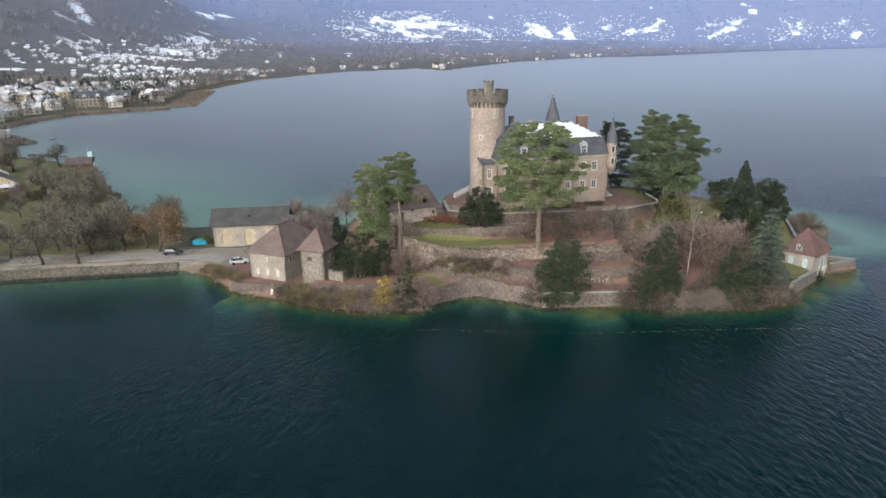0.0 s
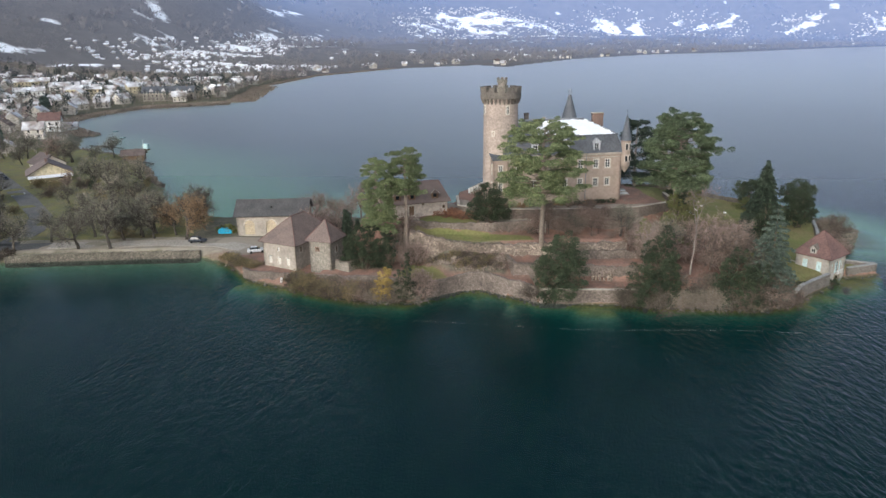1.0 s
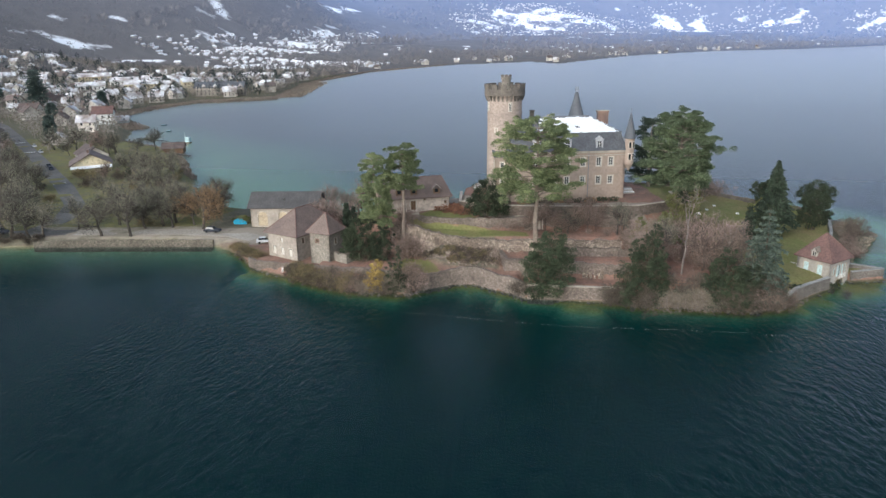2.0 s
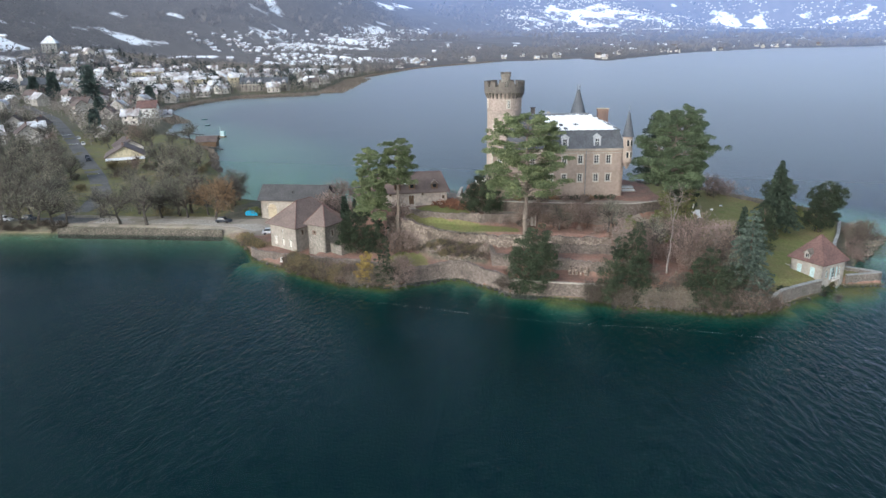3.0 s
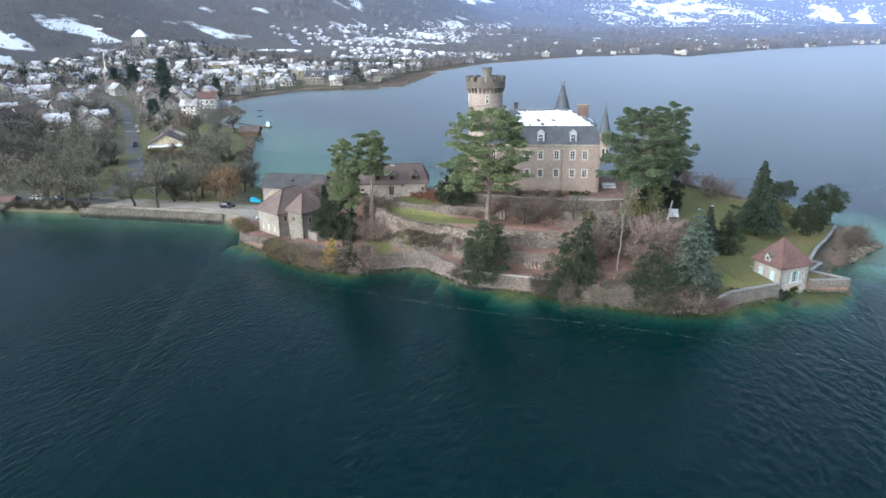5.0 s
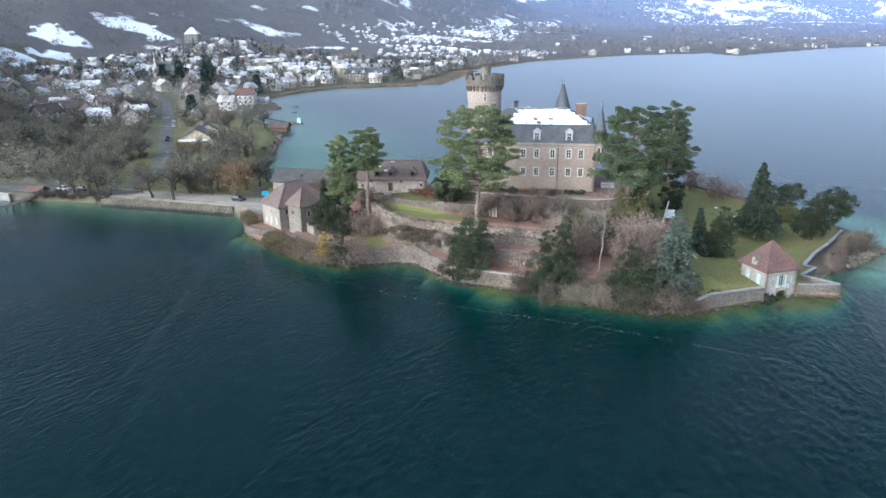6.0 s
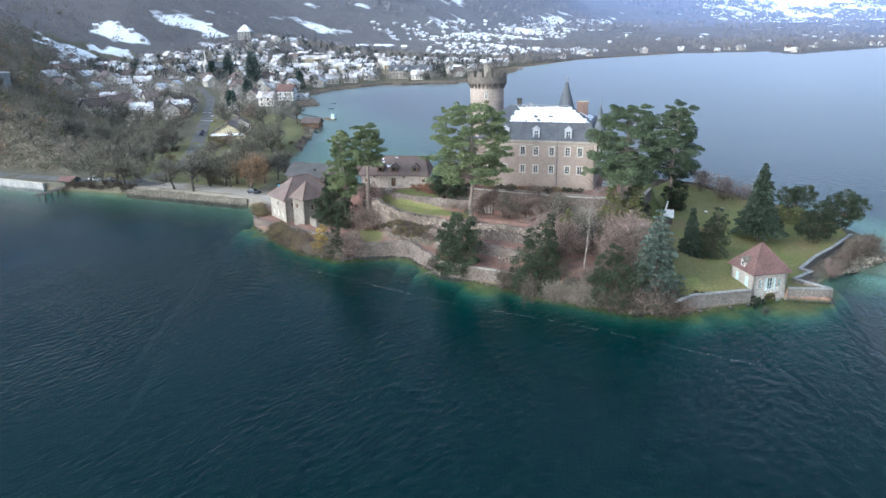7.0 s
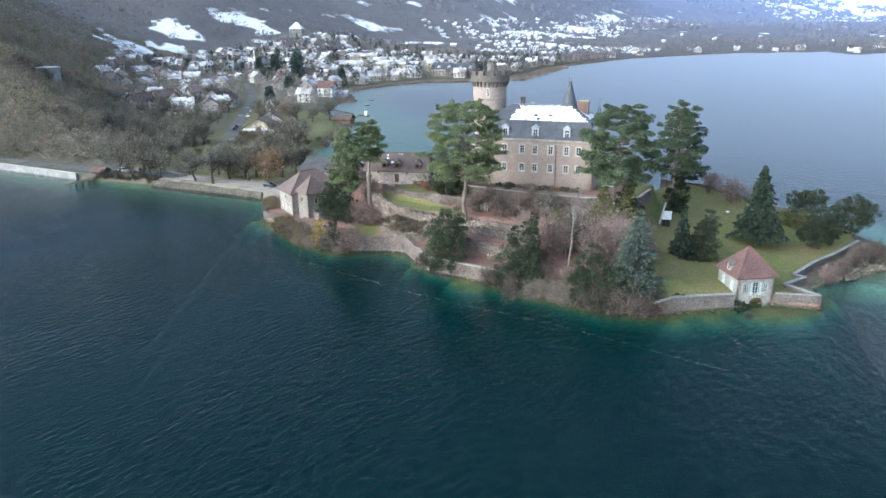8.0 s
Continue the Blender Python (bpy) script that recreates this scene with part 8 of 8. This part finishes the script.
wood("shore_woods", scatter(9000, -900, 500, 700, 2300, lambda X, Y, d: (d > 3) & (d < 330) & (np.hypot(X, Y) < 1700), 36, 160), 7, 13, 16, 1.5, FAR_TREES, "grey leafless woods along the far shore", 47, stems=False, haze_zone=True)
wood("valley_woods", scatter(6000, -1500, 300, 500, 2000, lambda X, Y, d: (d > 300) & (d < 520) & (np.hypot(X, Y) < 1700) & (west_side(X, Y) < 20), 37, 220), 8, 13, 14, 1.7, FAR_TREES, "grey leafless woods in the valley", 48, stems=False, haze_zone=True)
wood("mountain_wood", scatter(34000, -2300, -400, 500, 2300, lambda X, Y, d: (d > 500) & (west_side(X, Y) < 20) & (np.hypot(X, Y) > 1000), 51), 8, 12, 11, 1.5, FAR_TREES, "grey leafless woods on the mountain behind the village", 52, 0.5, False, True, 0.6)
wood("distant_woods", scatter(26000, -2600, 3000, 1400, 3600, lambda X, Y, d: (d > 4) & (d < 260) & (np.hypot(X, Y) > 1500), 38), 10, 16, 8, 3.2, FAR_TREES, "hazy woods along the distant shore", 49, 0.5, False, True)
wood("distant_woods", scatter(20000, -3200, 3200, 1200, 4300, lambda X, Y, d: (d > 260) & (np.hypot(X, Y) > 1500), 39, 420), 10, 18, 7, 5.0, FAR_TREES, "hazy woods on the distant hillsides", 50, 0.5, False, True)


def hamlet(n, keep, box, label, seed, top=46, size=1.0):
    """Distant houses with snowy roofs, as one lot."""
    q = random.Random(seed)
    pts = scatter(n, *box, keep, seed, 0 if seed > 62 else 500, False)
    Z, _ = land_height(pts[:, 0], pts[:, 1])
    pts, Z = pts[Z < top], Z[Z < top]
    walls, roofs = Build(), Build()
    for (x, y), z in zip(pts, Z):
        w, d, h = size * q.uniform(7, 14), size * q.uniform(6, 9), size * q.uniform(3.5, 6)
        m = pose(x, y, z, 0, 0, q.uniform(0, 180))
        walls.box(-w / 2, -d / 2, -3, w / 2, d / 2, h, m)
        v = [m @ Vector(p) for p in ((-w / 2 - 1, -d / 2 - 1, h - 0.3), (w / 2 + 1, -d / 2 - 1, h - 0.3), (w / 2 + 1, d / 2 + 1, h - 0.3), (-w / 2 - 1, d / 2 + 1, h - 0.3), (-w / 2 - 1, 0, h + 4 * size), (w / 2 + 1, 0, h + 4 * size))]
        roofs.add(v, [(0, 1, 5, 4), (2, 3, 4, 5), (1, 2, 5), (3, 0, 4)])
    ob = thing("distant_village", pose(0, 0, 0), label, "village", kind="stuff")
    me = part("wall", walls, FAR_PLASTER, ob).data
    # House walls emit haze too, more the farther they stand.
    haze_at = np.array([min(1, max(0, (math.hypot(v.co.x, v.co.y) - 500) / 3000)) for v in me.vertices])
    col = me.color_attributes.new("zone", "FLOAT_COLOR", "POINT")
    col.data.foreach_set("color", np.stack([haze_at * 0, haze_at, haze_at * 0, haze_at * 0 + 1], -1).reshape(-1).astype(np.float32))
    part("roof", roofs, FULL_SNOW_ROOF, ob)


hamlet(1600, lambda X, Y, d: (d > 40) & (d < 420) & (np.hypot(X, Y) > 900), (-2400, 2600, 900, 4000), "snowy village houses scattered over the far valley", 61, 30, 0.7)
hamlet(110, lambda X, Y, d: (d > 380) & (d < 700) & (west_side(X, Y) < 10), (-1300, -500, 500, 1300), "snowy houses on the slope behind the village", 62, 46, 0.75)
hamlet(5200, lambda X, Y, d: (d > 120) & (np.min([np.hypot(X - a, Y - c) - 1.6 * k for a, c, k in TOWN], axis=0) < 0), (-600, 1600, 2550, 3250), "snowy town houses on the distant slope", 63, 170, 0.42)
hamlet(2400, lambda X, Y, d: (d > 25) & (np.min([np.hypot(X - a, Y - c) - 1.8 * k for a, c, k in VALLEY], axis=0) < 0), (-900, -330, 1050, 2150), "snowy houses along the valley floor", 64, 60, 0.55)
hamlet(45, lambda X, Y, d: np.min([np.hypot(X - a, Y - c) - 1.2 * k for a, c, k in FIELDS[:19]], axis=0) < 0, (-940, -750, 490, 900), "snowy hillside houses beside the snow fields", 65, 200, 0.62)

# ---- vehicles and small things ----
CAR_SILVER = mat("silver_car_paint", (0.55, 0.57, 0.60), (0.50, 0.52, 0.55), 0.5, 3, 0.35, 0)
CAR_DARK = mat("dark_car_paint", (0.03, 0.035, 0.05), (0.04, 0.045, 0.06), 0.5, 3, 0.35, 0)
TARP_BLUE = mat("blue_tarpaulin", (0.03, 0.33, 0.55), (0.05, 0.40, 0.62), 0.8, 3, 0.5, 0.3)
RUBBER = mat("black_rubber", (0.02, 0.02, 0.02), (0.03, 0.03, 0.03), 1, 6, 0.9, 0.1)


def car(x, y, z, turn, paint, label, L=4.3, group="parked cars"):
    ob = thing("car", pose(x, y, z, 0, 0, turn), label, "car", group)
    w = 0.87
    prof = [(-L / 2, 0.35), (-L / 2 + 0.05, 0.85), (-L / 2 + 0.35, 0.98), (L / 2 - 1.2, 0.95), (L / 2 - 0.2, 0.78), (L / 2, 0.55), (L / 2, 0.3)]
    b = Build()
    k = len(prof)
    b.add([(px, -w, pz) for px, pz in prof] + [(px, w, pz) for px, pz in prof], [tuple(range(k)), tuple(range(2 * k - 1, k - 1, -1))] + [(i + 1, i, k + i, k + i + 1) for i in range(k - 1)] + [(0, k - 1, 2 * k - 1, k)])
    body = part("body", b, paint, ob)
    roof = Build().add([(-L / 2 + 0.5, -0.78, 0.97), (L / 2 - 1.25, -0.78, 0.95), (L / 2 - 1.25, 0.78, 0.95), (-L / 2 + 0.5, 0.78, 0.97), (-L / 2 + 0.85, -0.6, 1.45), (L / 2 - 2.0, -0.6, 1.45), (L / 2 - 2.0, 0.6, 1.45), (-L / 2 + 0.85, 0.6, 1.45)],
                       [(0, 1, 5, 4), (1, 2, 6, 5), (2, 3, 7, 6), (3, 0, 4, 7)])
    part("window", roof, PANE, body)
    part("roof", Build().box(-L / 2 + 0.82, -0.62, 1.45, L / 2 - 1.97, 0.62, 1.5), paint, body)
    for sx in (-L / 2 + 0.8, L / 2 - 0.85):
        for sy in (-0.8, 0.8):
            part("wheel", Build().tube((sx, sy - 0.1, 0.32), (sx, sy + 0.1, 0.32), 0.32, 0.32, 12).add([(sx + 0.32 * math.cos(a), sy + (0.1 if sy > 0 else -0.1), 0.32 + 0.32 * math.sin(a)) for a in [i * math.pi / 6 for i in range(12)]], [tuple(range(12))]), RUBBER, ob)
    return ob


car(-52.0, 154.6, 2.05, 24, CAR_SILVER, "silver car parked beside the gatehouse")
car(-70.6, 162.2, 2.05, 4, CAR_DARK, "dark car parked on the causeway road")
car(-127.8, 152.8, 2.05, 10, CAR_DARK, "dark car under the roadside trees")
car(-134.0, 150.6, 2.05, 10, CAR_SILVER, "silver car under the roadside trees")
for x, y, p in ((-184, 239.5, CAR_DARK), (-190, 245.5, CAR_DARK), (-222, 279, WHITE), (-240, 296, CAR_SILVER)):
    car(x, y, height_at(x, y) + 0.05, 135, p, "small car on the village road", group="cars on the road")
b = Build()
prof = [(-1.7, 0), (-1.75, 1.0), (-1.2, 1.35), (0.3, 1.4), (1.5, 1.15), (1.8, 0.7), (1.75, 0)]
b.add([(x, -0.95, z) for x, z in prof] + [(x * 0.96, 0.95, z * 0.95) for x, z in prof], [tuple(range(6, -1, -1)), tuple(range(7, 14))] + [(i, i + 1, 8 + i, 7 + i) for i in range(6)])
solid("tarpaulin", b, TARP_BLUE, pose(-67.2, 171.6, 2.05, 0, 0, 8), "bright blue tarpaulin over a trailer by the barn", "tarpaulin")

kiosk = thing("sculpture", pose(52.4, 173.4, height_at(52.4, 173.4) - 0.1, 0, 0, 15) @ Matrix.Scale(0.85, 4), "dark block with white panel and slanted white pole on the lawn", "sculpture")
part("block", Build().box(-1.0, -0.8, 0, 1.0, 0.8, 2.3), DARK, kiosk)
b = Build()
roof_slab(b, (-1.3, -1.25, 2.1), (1.3, -1.25, 2.1), (1.3, 0.55, 4.0), (-1.3, 0.55, 4.0), 0.12)
part("panel", b, WHITE, kiosk, "tilted white panel")
part("pole", Build().tube((-1.7, -0.6, 0.6), (-0.5, 0.2, 6.4), 0.24, 0.2, 8), WHITE, kiosk, "slanted white pole")

floats = thing("float_line", pose(0, 0, 0), "line of small white floats on the lake", "floats")
q = random.Random(3)
x, i = -9.0, 0
while x < 84 and i < 290:
    y = 119.6 - 1.7 * math.sin((x + 9) / 62 * math.pi) ** 2 + max(0, x - 60) * 0.04 + q.uniform(-0.12, 0.12)
    if q.random() < 0.75:
        s = 0.043 * q.uniform(0.7, 1.25)
        part("float", Build().turned([(s * 0.5, -s * 0.6), (s, 0), (s * 0.85, s * 0.7), (s * 0.2, s * 1.1)], x, y, 6), WHITE, floats)
        i += 1
    x += q.uniform(0.35, 0.65)
solid("life_ring", Build().turned([(0.2, -0.1), (0.28, 0.0), (0.28, 1.7), (0.2, 1.8)], 0, 0, 8), WHITE, pose(-40.2, 137.9, -0.2, 0, 8, 0), "white mooring post against the quay wall", "post")
for x, y in ((65.5, 191.5), (57.5, 190.0), (60.3, 196)):
    solid("marker_stone", Build().box(-0.35, -0.25, 0, 0.35, 0.25, 0.35), WHITE, pose(x, y, height_at(x, y)), "small white marker stone on the lawn", "stone", "lawn markers")
solid("garden_bench", Build().box(-0.9, -0.25, 0.4, 0.9, 0.25, 0.48).box(-0.8, -0.2, 0, -0.7, 0.2, 0.4).box(0.7, -0.2, 0, 0.8, 0.2, 0.4).box(-0.9, 0.2, 0.48, 0.9, 0.27, 0.9), PALE_STONE, pose(-12.6, 152.9, 10.6, 0, 0, 38), "white garden bench by the stable", "bench")
stone_wall("low_garden_wall", [(63.8, 157.8, 1.2, 3.0), (66.5, 155.6, 1.2, 2.7), (70.2, 154.4, 1.2, 2.5), (71.6, 152.4, 1.2, 2.4)], "low curved clipped garden wall near the pavilion", RUBBLE, 0.5, 0.05, PALE_STONE, seed=30)


def driftwood(x, y, z, turn, seed, label):
    q = np.random.RandomState(seed)
    b = Build()
    for _ in range(7):
        a, L = q.uniform(-0.7, 0.7), q.uniform(1.5, 3.6)
        p0 = Vector((q.uniform(-0.4, 0.4), q.uniform(-0.4, 0.4), q.uniform(0, 0.3)))
        crooked(b, p0, p0 + Vector((math.cos(a) * L, math.sin(a) * L, q.uniform(-0.3, 0.9))), 0.05, 0.012, q, 4, 0.08, 5)
    return solid("fallen_branch", b, BIRCH_BARK, pose(x, y, z, 0, 0, turn), label, "branch", "fallen branches", "stuff")


driftwood(-8.6, 129.0, 0.1, -40, 1, "pale fallen branches trailing in the lake")
driftwood(-7.2, 130.4, 0.1, -70, 3, "pale fallen branches trailing in the lake")
driftwood(14.0, 130.6, 0.2, -100, 5, "pale fallen branches trailing in the lake")
driftwood(96.5, 186.5, 0.1, 20, 6, "pale fallen branches trailing in the lake")
for cx, cy in ((-160.0, 215.4), (-228.4, 280.0), (-258.6, 308.4)):     # zebra crossings on the village road
    for k in range(6):
        x, y = cx + (k - 2.5) * 0.66, cy + (k - 2.5) * 0.70
        solid("crossing_stripe", Build().box(-1.1, -0.25, 0, 1.1, 0.25, 0.012), WHITE, pose(x, y, max(height_at(x + dx, y + dy) for dx in (-2.2, 0, 2.2) for dy in (-2.2, 0, 2.2)) + 0.075, 0, 0, 136), "white painted crossing stripe on the road", "road marking", "crossing stripes")

# stair against the garden wall, with an iron rail
flight = thing("garden_stair", pose(12.8, 152.0, 8.4, 0, 0, 10), "narrow stone stair with an iron rail against the garden wall", "stair")
for i in range(14):
    part("step", Build().box(i * 0.3, 0, -0.6, i * 0.3 + 0.34, 1.3, 0.18 * (i + 1)), PALE_STONE if i % 3 else RUBBLE, flight)
for i in range(0, 15, 2):
    part("baluster", Build().tube((i * 0.3 + 0.1, 0.06, 0.18 * i - 0.1), (i * 0.3 + 0.1, 0.06, 0.18 * i + 1.15), 0.03, 0.03, 5), DARK, flight)
part("handrail", Build().tube((0.05, 0.06, 1.12), (4.35, 0.06, 3.7), 0.04, 0.04, 6), DARK, flight)

# planting and steps along the castle's foot
for i in range(9):
    u = 3.0 + i * 2.7
    m = castle.matrix_world @ Vector((u, -2.3, 0))
    bushy("low_hedge", m.x, m.y, 12.1, [(0, 0, 0.55, 0.95, 0.7), (0.8, 0.1, 0.5, 0.8, 0.6), (-0.8, 0, 0.45, 0.8, 0.55)], "low clipped dark hedge before the castle wall", 400 + i, LEAF_DARK if i % 3 else TWIG_ORANGE, 0.15, 80, "hedge", 0.05)
steps = thing("garden_steps", pose(36.6, 176.5, 11.6, 0, 0, 15), "pale stone garden steps with a dusting of snow", "steps")
for i in range(5):
    part("step", Build().box(-1.6, i * 0.9, -1.0, 1.6, i * 0.9 + 0.9, 0.6 + i * 0.17), WHITE if i % 2 else PALE_STONE, steps)
